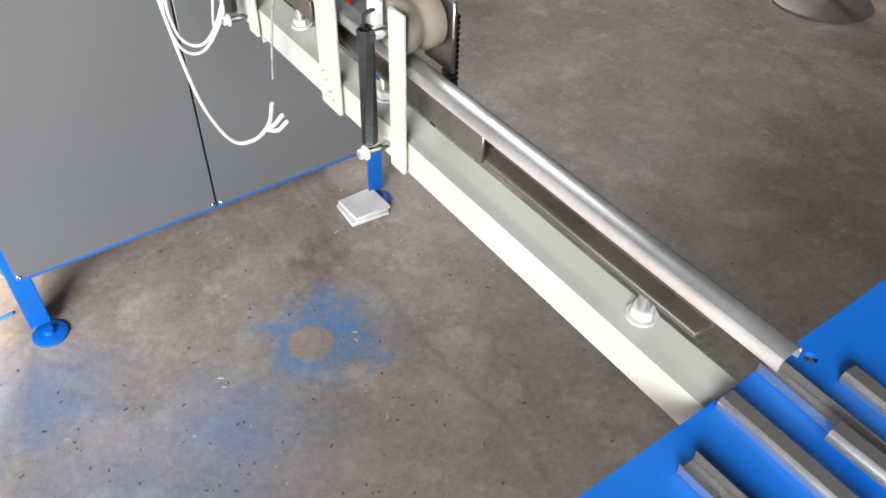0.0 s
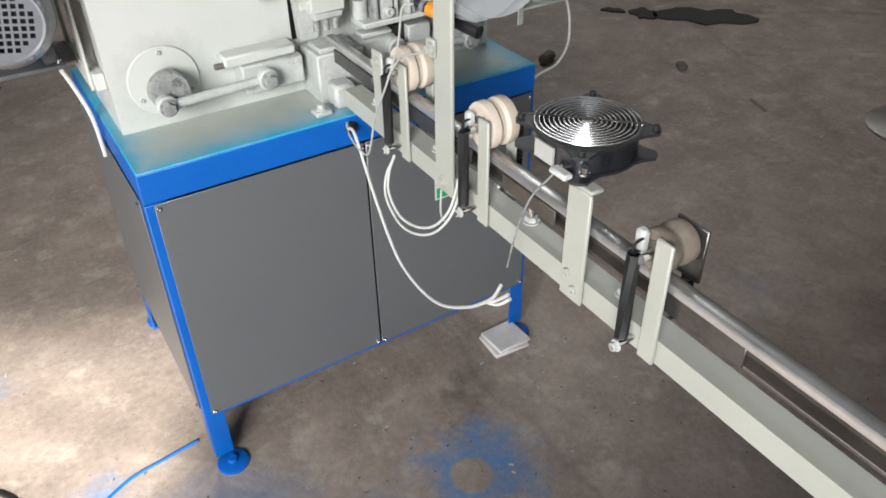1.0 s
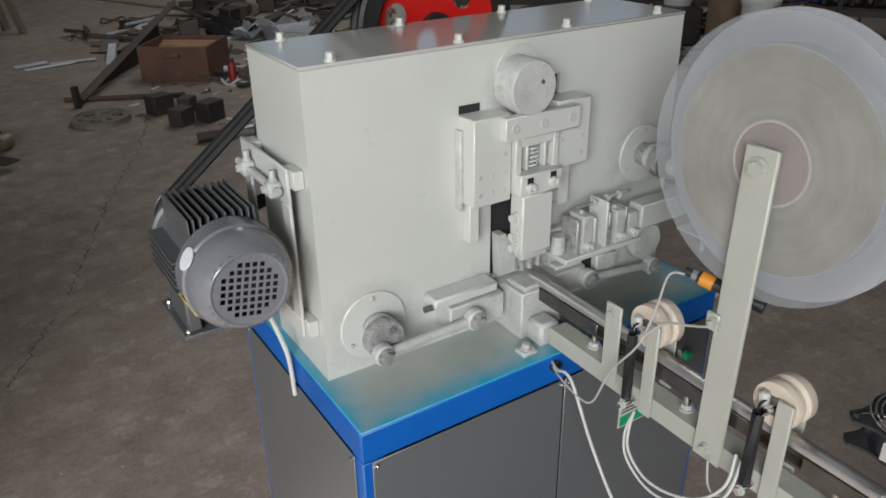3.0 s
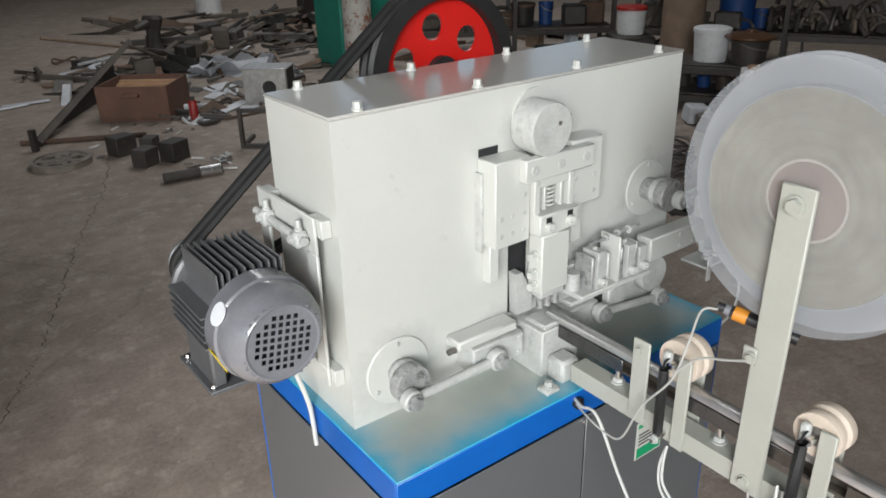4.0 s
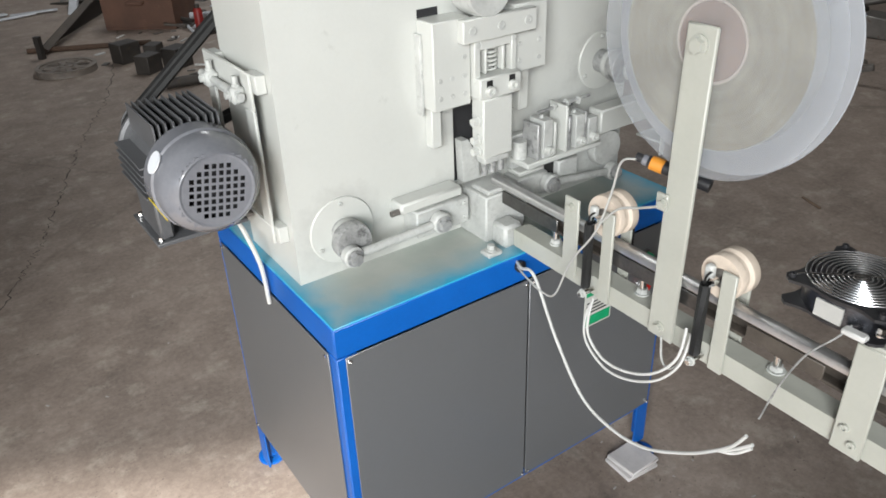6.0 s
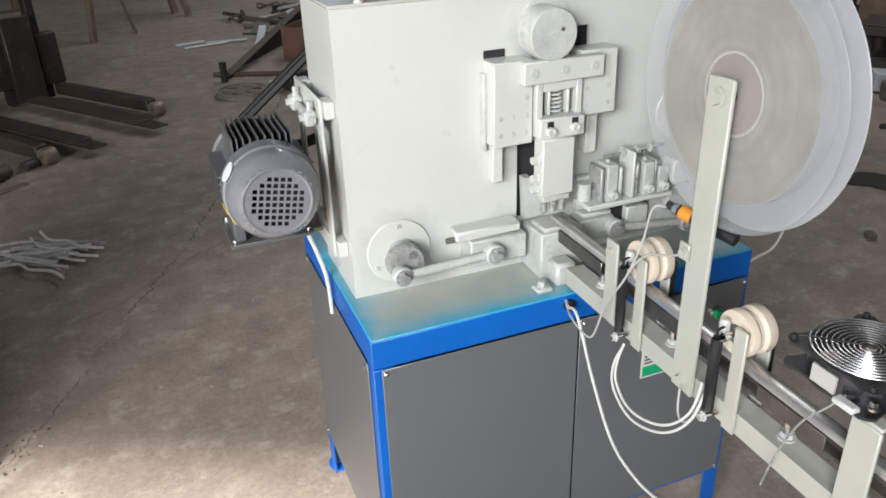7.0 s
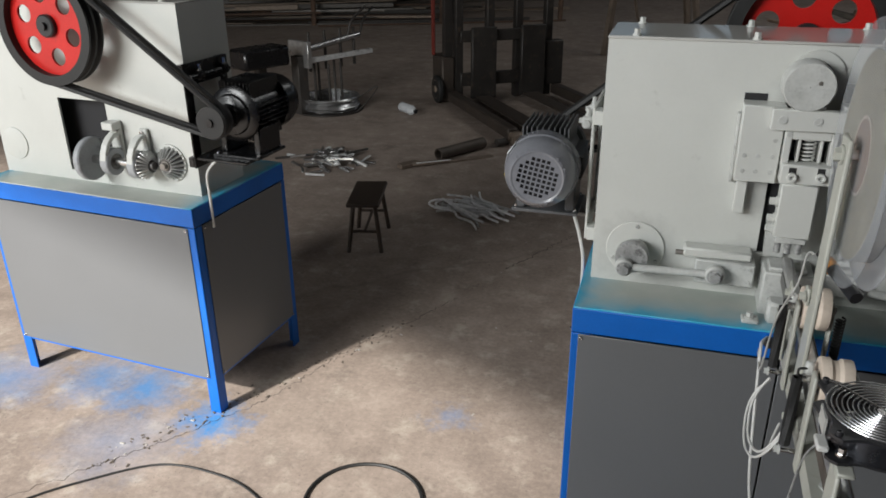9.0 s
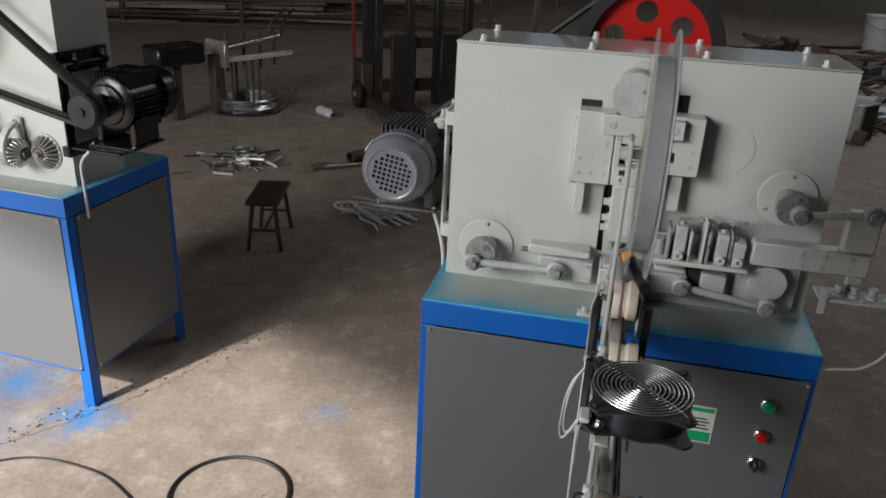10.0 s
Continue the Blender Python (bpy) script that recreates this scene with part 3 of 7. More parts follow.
def motor(turn, body_mat, cover_mat, label, group, stickers=True):
    """Axis along y; the fan cover looks towards -y."""
    cx, cz = -0.112, 1.018
    m = thing("electric_motor", label, "motor", group, (cx, 0.3, 0.885), turn)
    p, q = (cx, 0.115, cz), (cx, 1.0, cz)
    cover = part("fan_cover", lathe(B(), p, q, [(0.057, 0.0015), (0.061, 0.0), (0.066, 0.004), (0.0695, 0.010), (0.078, 0.020), (0.083, 0.036), (0.0835, 0.052), (0.087, 0.055), (0.087, 0.092), (0.083, 0.094), (0.080, 0.04), (0.068, 0.014), (0.057, 0.005)], 48), cover_mat, m)
    # the grille: a sheet with rows of square holes
    bm, n = B(), 10
    edge = [0.0]
    for k in range(1, n + 1):            # bars and holes take turns from the middle
        edge.append(edge[-1] + (0.0039 if k % 2 == 0 else 0.0078))
    cut = sorted([-e - 0.00195 for e in edge] + [e + 0.00195 for e in edge])
    for i in range(len(cut) - 1):
        for j in range(len(cut) - 1):
            u, v = (cut[i] + cut[i + 1]) / 2, (cut[j] + cut[j + 1]) / 2
            far = math.hypot(u, v)
            hole = i % 2 == 1 and j % 2 == 1
            if far > 0.064 or (hole and far < 0.050):
                continue
            bm.faces.new([bm.verts.new((cx + p, 0.1165, cz + q)) for p, q in ((cut[i], cut[j]), (cut[i + 1], cut[j]), (cut[i + 1], cut[j + 1]), (cut[i], cut[j + 1]))])
    bmesh.ops.remove_doubles(bm, verts=bm.verts, dist=1e-5)
    up = bmesh.ops.extrude_face_region(bm, geom=bm.faces[:])["geom"]
    bmesh.ops.translate(bm, verts=[g for g in up if isinstance(g, bmesh.types.BMVert)], vec=(0, 0.002, 0))
    bmesh.ops.rotate(bm, cent=(cx, 0, cz), matrix=Matrix.Rotation(radians(11), 3, "Y"), verts=bm.verts)
    part("grille", bm, cover_mat, cover, "pressed grille with square holes")
    # plain disc for the fan; its near-black paints the shade behind the grille
    part("fan", lathe(B(), (cx, 0.15, cz), q, [(0.001, 0), (0.078, 0.0), (0.078, 0.01), (0.001, 0.01)], 24), DARK_HOLE, cover)
    body = part("body", lathe(B(), (cx, 0.2, cz), q, [(0.001, 0), (0.068, 0), (0.068, 0.165), (0.001, 0.165)], 40), body_mat, m, "finned cast motor body")
    for k in range(30):
        a = k * math.tau / 30
        if abs(math.sin(a)) > 0.5:      # upright fins above and below
            u = 0.066 * math.cos(a)
            s = 1 if math.sin(a) > 0 else -1
            lo, hi = sorted((s * 0.045, s * (0.092 if s > 0 else 0.083)))
            fin = box(B(), (cx + u - 0.0014, 0.212, cz + lo), (cx + u + 0.0014, 0.362, cz + hi), 0.0006)
        else:                            # level fins at the sides
            w = 0.066 * math.sin(a)
            s = 1 if math.cos(a) > 0 else -1
            lo, hi = sorted((s * 0.045, s * 0.088))
            fin = box(B(), (cx + lo, 0.212, cz + w - 0.0014), (cx + hi, 0.362, cz + w + 0.0014), 0.0006)
        part("fin", fin, body_mat, body)
    part("end_shield", lathe(B(), (cx, 0.362, cz), q, [(0.001, 0), (0.078, 0), (0.083, 0.004), (0.083, 0.012), (0.074, 0.018), (0.062, 0.021), (0.058, 0.030), (0.036, 0.036), (0.034, 0.046), (0.001, 0.046)], 40), body_mat, m)
    bm = cyl(B(), (cx, 0.39, cz), (cx, 0.50, cz), 0.012)
    part("shaft", bm, STEEL if stickers else body_mat, m)
    part("pulley", lathe(B(), (cx, 0.445, cz), q, [(0.012, 0), (0.047, 0), (0.047, 0.004), (0.036, 0.013), (0.047, 0.022), (0.047, 0.026), (0.036, 0.035), (0.047, 0.044), (0.047, 0.048), (0.012, 0.048)], 36), body_mat if stickers else RUBBER, m)
    bm = B()
    box(bm, (cx - 0.082, 0.242, 0.885), (cx + 0.082, 0.392, 0.893))
    for sx in (-1, 1):
        box(bm, (cx + sx * 0.06 - 0.012, 0.25, 0.893), (cx + sx * 0.06 + 0.012, 0.362, 0.975), 0.004)
    part("foot", bm, body_mat, m)
    bolts_on(m, "bolt", [(cx + sx * 0.072, y, 0.893) for sx in (-1, 1) for y in (0.256, 0.378)], 0.005, 0.006, (0, 0, 1), STEEL)
    if stickers:
        a = radians(146)
        d = Vector((math.cos(a), 0, math.sin(a)))
        part("label", cyl(B(), Vector((cx, 0.175, cz)) + d * 0.0855, Vector((cx, 0.175, cz)) + d * 0.0876, 0.0185, seg=24), STICKER, m, "round white sticker")
    a = radians(203 if stickers else 330)
    d = Vector((math.cos(a), 0, math.sin(a)))
    bm = box(B(), (-0.012, -0.02, -0.0008), (0.012, 0.02, 0.0008), 0)
    bmesh.ops.transform(bm, verts=bm.verts, matrix=Matrix.Translation(Vector((cx, 0.185, cz)) + d * 0.087) @ d.to_track_quat("Z", "Y").to_matrix().to_4x4())
    part("label", bm, YELLOW, m, "small yellow label")
    return m


def motor_bracket(turn, label, group, paint=None, bolt=None):
    WHITE_DUSTY, WHITE = (paint or LUG), (paint or OFFWHITE)
    b = thing("motor_bracket", label, "bracket", group, (0.0, 0.3, 0.85), turn)
    bm = B()
    box(bm, (-0.006, 0.195, 0.85), (0.0, 0.405, 0.885))
    box(bm, (-0.006, 0.195, 1.10), (0.0, 0.405, 1.165))
    box(bm, (-0.006, 0.195, 0.885), (0.0, 0.228, 1.10))
    box(bm, (-0.006, 0.37, 0.885), (0.0, 0.405, 1.10))
    part("frame", bm, WHITE, b)
    for z in (0.852, 1.13):
        part("spacer", box(B(), (0.0005, 0.182, z), (0.0195, 0.225, z + 0.032)), WHITE, b)
        part("spacer", box(B(), (0.0005, 0.365, z), (0.0195, 0.405, z + 0.032)), WHITE, b)
    part("hinge_rod", cyl(B(), (-0.018, 0.205, 1.126), (-0.018, 0.39, 1.126), 0.007), WHITE_DUSTY, b)
    for y in (0.225, 0.345):
        bm = box(B(), (-0.030, y - 0.012, 1.112), (-0.0065, y + 0.012, 1.140), 0.004)
        lug = part("lug", bm, WHITE_DUSTY, b)
        part("bolt", hexbolt(B(), (-0.030, y, 1.128), (-0.038, y, 1.128), 0.007), WHITE_DUSTY, lug)
        part("bolt", hexbolt(B(), (-0.018, y, 1.140), (-0.018, y, 1.158), 0.0055), bolt or WHITE_DUSTY, lug)
    part("shelf", box(B(), (-0.185, 0.275, 0.8755), (-0.0065, 0.398, 0.8845), 0.002), paint or DULL, b)
    return b


def flywheel(turn, x, y, z, label, group, holes=6, spin=10):
    """A belt pulley; its face looks towards +y."""
    f = thing("belt_pulley", label, "pulley", group, (x, y, z), turn)
    pts = ring2(x, z, 0.147, 56)
    cut = [ring2(x + 0.093 * math.cos(radians(spin + k * 360 / holes)), z + 0.093 * math.sin(radians(spin + k * 360 / holes)), 0.0265, 20) for k in range(holes)]
    part("disc", plate(B(), pts, cut + [ring2(x, z, 0.02, 20)], "y", y - 0.004, y + 0.004), RED, f)
    lip = lathe(B(), (x, y - 0.03, z), (x, y + 1, z), [(0.146, 0), (0.176, 0), (0.176, 0.006), (0.164, 0.015), (0.176, 0.024), (0.176, 0.032), (0.164, 0.041), (0.176, 0.05), (0.176, 0.058), (0.146, 0.058)], 64)
    part("rim", lip, RUBBER, f, "black grooved pulley rim")
    part("hub", lathe(B(), (x, y - 0.02, z), (x, y + 1, z), [(0.012, 0), (0.034, 0), (0.034, 0.036), (0.03, 0.04), (0.012, 0.04)], 28), BLACK, f)
    part("shaft", cyl(B(), (x, y - 0.07, z), (x, y + 0.03, z), 0.0118), BLACK, f)
    return f


def belts(turn, a, ra, b, rb, ys, label, group):
    """Two V-belts round the pulleys at a and b (x, z)."""
    v = Vector((b[0] - a[0], b[1] - a[1]))
    base_angle, lean = math.atan2(v.y, v.x), math.acos((ra - rb) / v.length)
    for y in ys:
        pts = []
        for k in range(33):
            t = base_angle + lean + (math.tau - 2 * lean) * k / 32
            pts.append((a[0] + ra * math.cos(t), y, a[1] + ra * math.sin(t)))
        for k in range(13):
            t = base_angle - lean + 2 * lean * k / 12
            pts.append((b[0] + rb * math.cos(t), y, b[1] + rb * math.sin(t)))
        dense = []
        for i in range(len(pts)):
            p, q = Vector(pts[i]), Vector(pts[(i + 1) % len(pts)])
            n = max(1, int((q - p).length / 0.05))
            dense += [p.lerp(q, k / n) for k in range(n)]
        single("drive_belt", pipe(B(), dense, 0.0082, 6, 1, True), RUBBER, label, "belt", group, at=Vector((a[0], y, a[1])), turn=turn)


HOME = Matrix()
PRESS_HOLES = [rect2(0.376, 0.43, 0.872, 1.035), rect2(0.488, 0.530, 1.195, 1.250)]
cabinet(HOME, "blue-framed steel machine cabinet with dark grey panels", "machine cabinets")
housing(HOME, 0.163, 0.384, PRESS_HOLES, [], "off-white painted steel gear housing bolted to the worktop", "gear housings", face=FRONT_PAINT)
# box put in behind the press opening, coloured as its shade
single("shade_box", box(B(), (0.30, 0.178, 0.77), (0.56, 0.30, 1.26), 0.004), DARK_HOLE, "near-black box added for the shade inside the press opening", "casing", "inner casings", at=(0.43, 0.24, 0.77))
motor(HOME, FIN_MOTOR, GREY_MOTOR, "grey finned electric motor with a square-holed fan cover", "electric motors")
motor_bracket(HOME, "off-white painted hinged motor bracket on the housing side", "motor brackets")
flywheel(HOME, 0.44, 0.455, 1.297, "large red belt pulley with a black rim", "belt pulleys", 6, 40)
belts(HOME, (0.44, 1.297), 0.172, (-0.112, 1.018), 0.044, (0.4445, 0.4705), "black rubber drive belt on the motor pulley", "drive belts")

CORNER = pose(-1.204, 0.346, -0.018, 0, 0, 175.5)      # the second machine, its back to the door
BACK = CORNER @ Matrix.Translation((0, -D, 0))
cabinet(CORNER @ Matrix.Translation((0, -0.515, 0)), "blue-framed steel machine cabinet in sunlight with grey panels", "machine cabinets", 0.515, False, (0.024, 0.036))
housing(BACK, 0.225, 0.452, [], [rect2(0.372, 0.568, 0.80, 1.045)], "off-white painted gear housing with a square opening", "gear housings", 0.042, 0.866, 1.35)
# same stand-in for shade inside the second machine's opening
single("shade_box", box(B(), (0.30, 0.30, 0.77), (0.64, 0.39, 1.12), 0.004), DARK_HOLE, "near-black box added for the shade inside the housing opening", "casing", "inner casings", at=(0.47, 0.34, 0.77), turn=BACK)
motor(BACK @ Matrix.Translation((0.006, 0.06, 0.022)), BLACK_MOTOR, BLACK_MOTOR, "glossy black finned electric motor with a belt pulley", "electric motors", False)
motor_bracket(BACK @ Matrix.Translation((0.022, 0.085, 0.022)), "black motor bracket with a row of adjusting bolts", "motor brackets", BLACK_MOTOR, STEEL)
flywheel(BACK, 0.451, 0.531, 1.286, "red belt pulley with six round holes and black rim", "belt pulleys", 6, 20)
belts(BACK, (0.451, 1.286), 0.172, (-0.106, 1.04), 0.044, (0.518, 0.544), "black rubber drive belt on the motor pulley", "drive belts")


def bevel_drive(turn):
    """The cross shaft with its bevel gears on the back of the second machine."""
    d = thing("bevel_gear_drive", "steel cross shaft with two bearings and toothed wheels", "gear drive", at=(0.2, 0.48, 0.766), turn=turn)
    y, z = 0.502, 0.868
    part("shaft", cyl(B(), (0.165, y, z), (0.425, y, z), 0.014), STEEL, d)
    part("wheel", lathe(B(), (0.405, y, z), (0.425, y, z), [(0.012, 0), (0.066, 0), (0.07, 0.004), (0.07, 0.02), (0.066, 0.024), (0.012, 0.024)], 40), WHEEL_GREY, d, "plain grey wheel")
    for x in (0.33, 0.225):
        b = part("bearing", lathe(B(), (x - 0.015, y, z), (x + 1, y, z), [(0.026, 0), (0.041, 0), (0.044, 0.003), (0.044, 0.027), (0.041, 0.030), (0.026, 0.030)], 32), WHEEL_GREY, d)
        part("inner_race", lathe(B(), (x - 0.012, y, z), (x + 1, y, z), [(0.0142, 0), (0.0258, 0), (0.0258, 0.024), (0.0142, 0.024)], 28), DARK_STEEL, b)
        arm = B()                        # a curved arm from the housing plate over the bearing
        line = [(0.469, 0.082), (0.487, 0.082), (0.505, 0.072), (0.521, 0.056), (0.533, 0.034), (0.538, 0.012)]
        for (ya, za), (yb, zb) in zip(line, line[1:]):
            run = Vector((0, yb - ya, zb - za))
            m = Matrix.Translation((x, y - 0.502 + (ya + yb) / 2, z + (za + zb) / 2)) @ run.to_track_quat("Y", "Z").to_matrix().to_4x4()
            box(arm, (-0.012, -run.length / 2 - 0.003, -0.007), (0.012, run.length / 2 + 0.003, 0.007), 0.002, m)
        part("yoke", arm, WHITE, b, "curved painted bearing arm")
        part("bearing_foot", box(B(), (x - 0.016, 0.4545, z - 0.03), (x + 0.016, 0.469, z + 0.105), 0.004), WHITE, b)
        part("bolt", socket(B(), (x, 0.469, z + 0.094), (x, 0.477, z + 0.094), 0.006), STEEL, b)
    part("block", box(B(), (0.315, 0.4535, 0.965), (0.36, 0.497, 0.99), 0.003), WHITE, d)
    for c, way, r0 in ((Vector((0.203, y, z)), Vector((-1, 0, 0)), 0.047), (Vector((0.137, 0.459, z)), Vector((0, 1, 0)), 0.055)):
        gear = part("bevel_gear", lathe(B(), c, c + way, [(0.011, -0.004), (r0 * 0.84, -0.004), (r0 * 0.86, 0.002), (r0 * 0.36, 0.026), (0.011, 0.026)], 36), DARK_STEEL, d, "dark bevel gear with bright teeth")
        part("gear_back", lathe(B(), c - way * 0.02, c + way, [(0.012, 0), (r0 * 0.62, 0), (r0 * 0.8, 0.0155), (0.012, 0.0155)], 32), GALVANISED, gear)
        m = Matrix.Translation(c) @ way.to_track_quat("Z", "Y").to_matrix().to_4x4()
        for k in range(20):
            a = k * math.tau / 20
            tooth = Matrix.Rotation(a, 4, "Z") @ Matrix.Translation((r0 * 0.64, 0, 0.015)) @ Matrix.Rotation(radians(44), 4, "Y")
            part("tooth", box(B(), (-0.36 * r0, -0.0029, -0.005), (0.42 * r0, 0.0029, 0.005), 0.0012, m @ tooth), GALVANISED, gear)
    part("gear_nut", hexbolt(B(), (0.137, 0.485, z), (0.137, 0.502, z), 0.012), DULL, d)
    part("hub", lathe(B(), (0.203, y, z), (-1, y, z), [(0.0005, 0), (0.015, 0), (0.015, 0.036), (0.012, 0.039), (0.0005, 0.039)], 24), DARK_STEEL, d)
    part("flange", lathe(B(), (0.142, 0.4525, z), (0.142, 1, z), [(0.001, 0), (0.06, 0), (0.06, 0.005), (0.001, 0.005)], 40), WHITE, d)
    return d


bevel_drive(BACK)
for x, z, r in ((0.80, 0.87, 0.055),):
    single("cover_disc", lathe(B(), (x, 0.4525, z), (x, 1, z), [(0.0005, 0), (r, 0), (r, 0.003), (r - 0.002, 0.004), (0.0005, 0.004)], 44), WHITE, "round painted cover disc on the housing plate", "cover", "housing covers", at=(x, 0.452, z), turn=BACK)
single("power_cable", pipe(B(), [(-0.05, 0.48, 0.90), (-0.022, 0.49, 0.86), (-0.016, 0.485, 0.78), (-0.012, 0.48, 0.68)], 0.0045), CABLE_WHITE, "short white power cable hanging from the motor", "cable", "motor cables", turn=BACK)
single("power_cable", pipe(B(), [(-0.04, 0.27, 0.875), (-0.026, 0.272, 0.83), (-0.012, 0.27, 0.765), (-0.010, 0.265, 0.685)], 0.0045), CABLE_WHITE, "short white power cable hanging from the motor", "cable", "motor cables")


# ---- the press unit on the first machine ----
FACE = 0.1625


def rod_end(parent, c, r, y0, y1):
    e = part("rod_end", lathe(B(), (c[0], y0, c[1]), (c[0], 1, c[1]), [(0.006, 0), (r * 0.85, 0), (r, 0.003), (r, y1 - y0 - 0.003), (r * 0.85, y1 - y0), (0.006, y1 - y0)], 28), WHITE_DUSTY, parent)
    part("nut", hexbolt(B(), (c[0], y0, c[1]), (c[0], y0 - 0.012, c[1]), r * 0.62), GREASY, e, "hexagon nut")
    return e


def crank(label, centre, flange_r, disc, pin, far, depth, paint=None):
    """Flange, eccentric disc on a stub shaft, and a rod from its pin to the far pin."""
    (cx, cz), (px, pz), (fx, fz) = centre, pin, far
    c = thing("crank_drive", label, "crank", "crank drives", (cx, FACE, cz))
    if flange_r:
        fl = part("flange", lathe(B(), (cx, FACE, cz), (cx, -1, cz), [(0.001, 0), (flange_r, 0), (flange_r, 0.0025), (flange_r - 0.0015, 0.004), (0.001, 0.004)], 48), WHITE, c)
        bolts_on(fl, "screw", [(cx + 0.83 * flange_r * math.cos(radians(a)), FACE - 0.004, cz + 0.83 * flange_r * math.sin(radians(a))) for a in (90, 210, 330)], 0.004, 0.004, (0, -1, 0), WHITE_DUSTY, socket)
    part("shaft", cyl(B(), (cx, FACE, cz), (cx, depth + 0.02, cz), 0.024), GREASY, c)
    part("eccentric", lathe(B(), (disc[0], depth + 0.03, disc[1]), (disc[0], -1, disc[1]), [(0.001, 0), (disc[2] - 0.002, 0), (disc[2], 0.003), (disc[2], 0.021), (disc[2] - 0.002, 0.024), (0.001, 0.024)], 40), paint or GREASY, c)
    part("collar", lathe(B(), (cx, depth + 0.045, cz), (cx, -1, cz), [(0.001, 0), (0.03, 0), (0.03, 0.012), (0.027, 0.014), (0.001, 0.014)], 32), WHITE_DUSTY, c)
    part("pin", cyl(B(), (px, depth + 0.01, pz), (px, depth - 0.02, pz), 0.008), GREASY, c)
    r = part("rod", cyl(B(), (px, depth - 0.006, pz), (fx, depth - 0.006, fz), 0.0085, 0.0085, 16), WHITE_DUSTY, c)
    rod_end(r, pin, 0.02, depth - 0.016, depth + 0.004)
    rod_end(r, far, 0.021, depth - 0.016, depth + 0.004)
    return c


crank("painted crank drive with eccentric disc and connecting rod", (0.116, 0.853), 0.066, (0.112, 0.85, 0.037), (0.098, 0.833), (0.292, 0.838), 0.10)
crank("painted crank drive with large disc beside the clamp slide", (0.752, 0.862), 0, (0.752, 0.866, 0.041), (0.757, 0.815), (0.572, 0.838), 0.10, WHITE_DUSTY)
single("bearing_plate", box(B(), (0.69, 0.138, 0.788), (0.822, FACE, 0.914), 0.003), WHITE_DUSTY, "square painted bearing plate behind the crank disc", "plate", at=(0.755, FACE, 0.79))
crank("painted crank drive pushing the side feed arm", (0.765, 1.048), 0.062, (0.765, 1.048, 0.035), (0.778, 1.040), (0.915, 1.056), 0.085)


def press_unit():
    p = thing("press_unit", "off-white painted punch press unit with slide and spring", "press", at=(0.43, FACE, 1.05))
    g = part("guide_plate", box(B(), (0.302, 0.113, 1.049), (0.3835, FACE, 1.209), 0.002), WHITE, p)
    bolts_on(g, "screw", [(x, 0.113, z) for x in (0.316, 0.342, 0.37) for z in (1.072, 1.105)] + [(0.37, 0.113, 1.14)], 0.0046, 0.001, (0, -1, 0), WHITE_DUSTY, socket)
    g = part("guide_plate", box(B(), (0.4865, 0.113, 1.086), (0.566, FACE, 1.213), 0.002), WHITE, p)
    bolts_on(g, "screw", [(x, 0.113, z) for x in (0.50, 0.548) for z in (1.107, 1.14)], 0.0046, 0.001, (0, -1, 0), WHITE_DUSTY, socket)
    part("backing_strip", box(B(), (0.2955, 0.145, 1.035), (0.3015, FACE, 1.185), 0.001), WHITE_DUSTY, p)
    # no hole is cut: a thin plate carries the slot's shade as colour
    part("slot", box(B(), (0.304, FACE - 0.0012, 1.2095), (0.348, FACE - 0.0002, 1.224), 0), DARK_HOLE, p, "slot above the guide plate, its shade painted near-black")
    b = part("cross_bar", box(B(), (0.355, 0.094, 1.166), (0.524, 0.1128, 1.208), 0.002), WHITE, p)
    bolts_on(b, "screw", [(x, 0.094, 1.187) for x in (0.376, 0.44, 0.503)], 0.0085, 0.0015, (0, -1, 0), WHITE_DUSTY, socket)
    bm = B()
    box(bm, (0.386, 0.104, 1.088), (0.400, 0.15, 1.1655))
    box(bm, (0.472, 0.104, 1.088), (0.4845, 0.15, 1.1655))
    box(bm, (0.400, 0.104, 1.147), (0.472, 0.15, 1.1655))
    box(bm, (0.413, 0.108, 1.1), (0.419, 0.15, 1.147))
    box(bm, (0.454, 0.108, 1.1), (0.460, 0.15, 1.147))
    fr = part("slide_frame", bm, WHITE, p)
    bolts_on(fr, "screw", [(x, 0.104, 1.157) for x in (0.394, 0.478)], 0.0055, 0.0015, (0, -1, 0), WHITE_DUSTY, socket)
    # backing coloured as the shade in the pocket
    part("pocket", box(B(), (0.400, 0.147, 1.09), (0.472, 0.152, 1.147), 0), RECESS_SHADE, p, "pocket backing behind the spring, its shade painted near-black")
    helix = [(0.4365 + 0.012 * math.cos(k * 0.7), 0.124 + 0.012 * math.sin(k * 0.7), 1.099 + 0.048 * k / 54) for k in range(55)]
    part("return_spring", pipe(B(), helix, 0.0022, 6, 1), WHITE, p, "small coil spring")
    bm = B()
    box(bm, (0.394, 0.089, 0.940), (0.464, 0.126, 1.0575), 0.0025)
    box(bm, (0.387, 0.089, 1.058), (0.484, 0.126, 1.099), 0.0025)
    s = part("slide", bm, WHITE, p)
    for x, z in ((0.409, 1.074), (0.462, 1.076)):
        # flat dark piece in place of a shaded recess
        part("slot", box(B(), (x - 0.007, 0.0886, z), (x + 0.007, 0.0889, z + 0.019), 0), RECESS_SHADE, s, "adjusting slot, its shade painted near-black")
    bolts_on(s, "screw", [(0.409, 0.089, 1.074), (0.462, 0.089, 1.076)], 0.0095, 0.009, (0, -1, 0), WHITE, socket)
    part("shank", box(B(), (0.400, 0.094, 0.926), (0.460, 0.122, 0.9395), 0.002), WHITE_DUSTY, p)
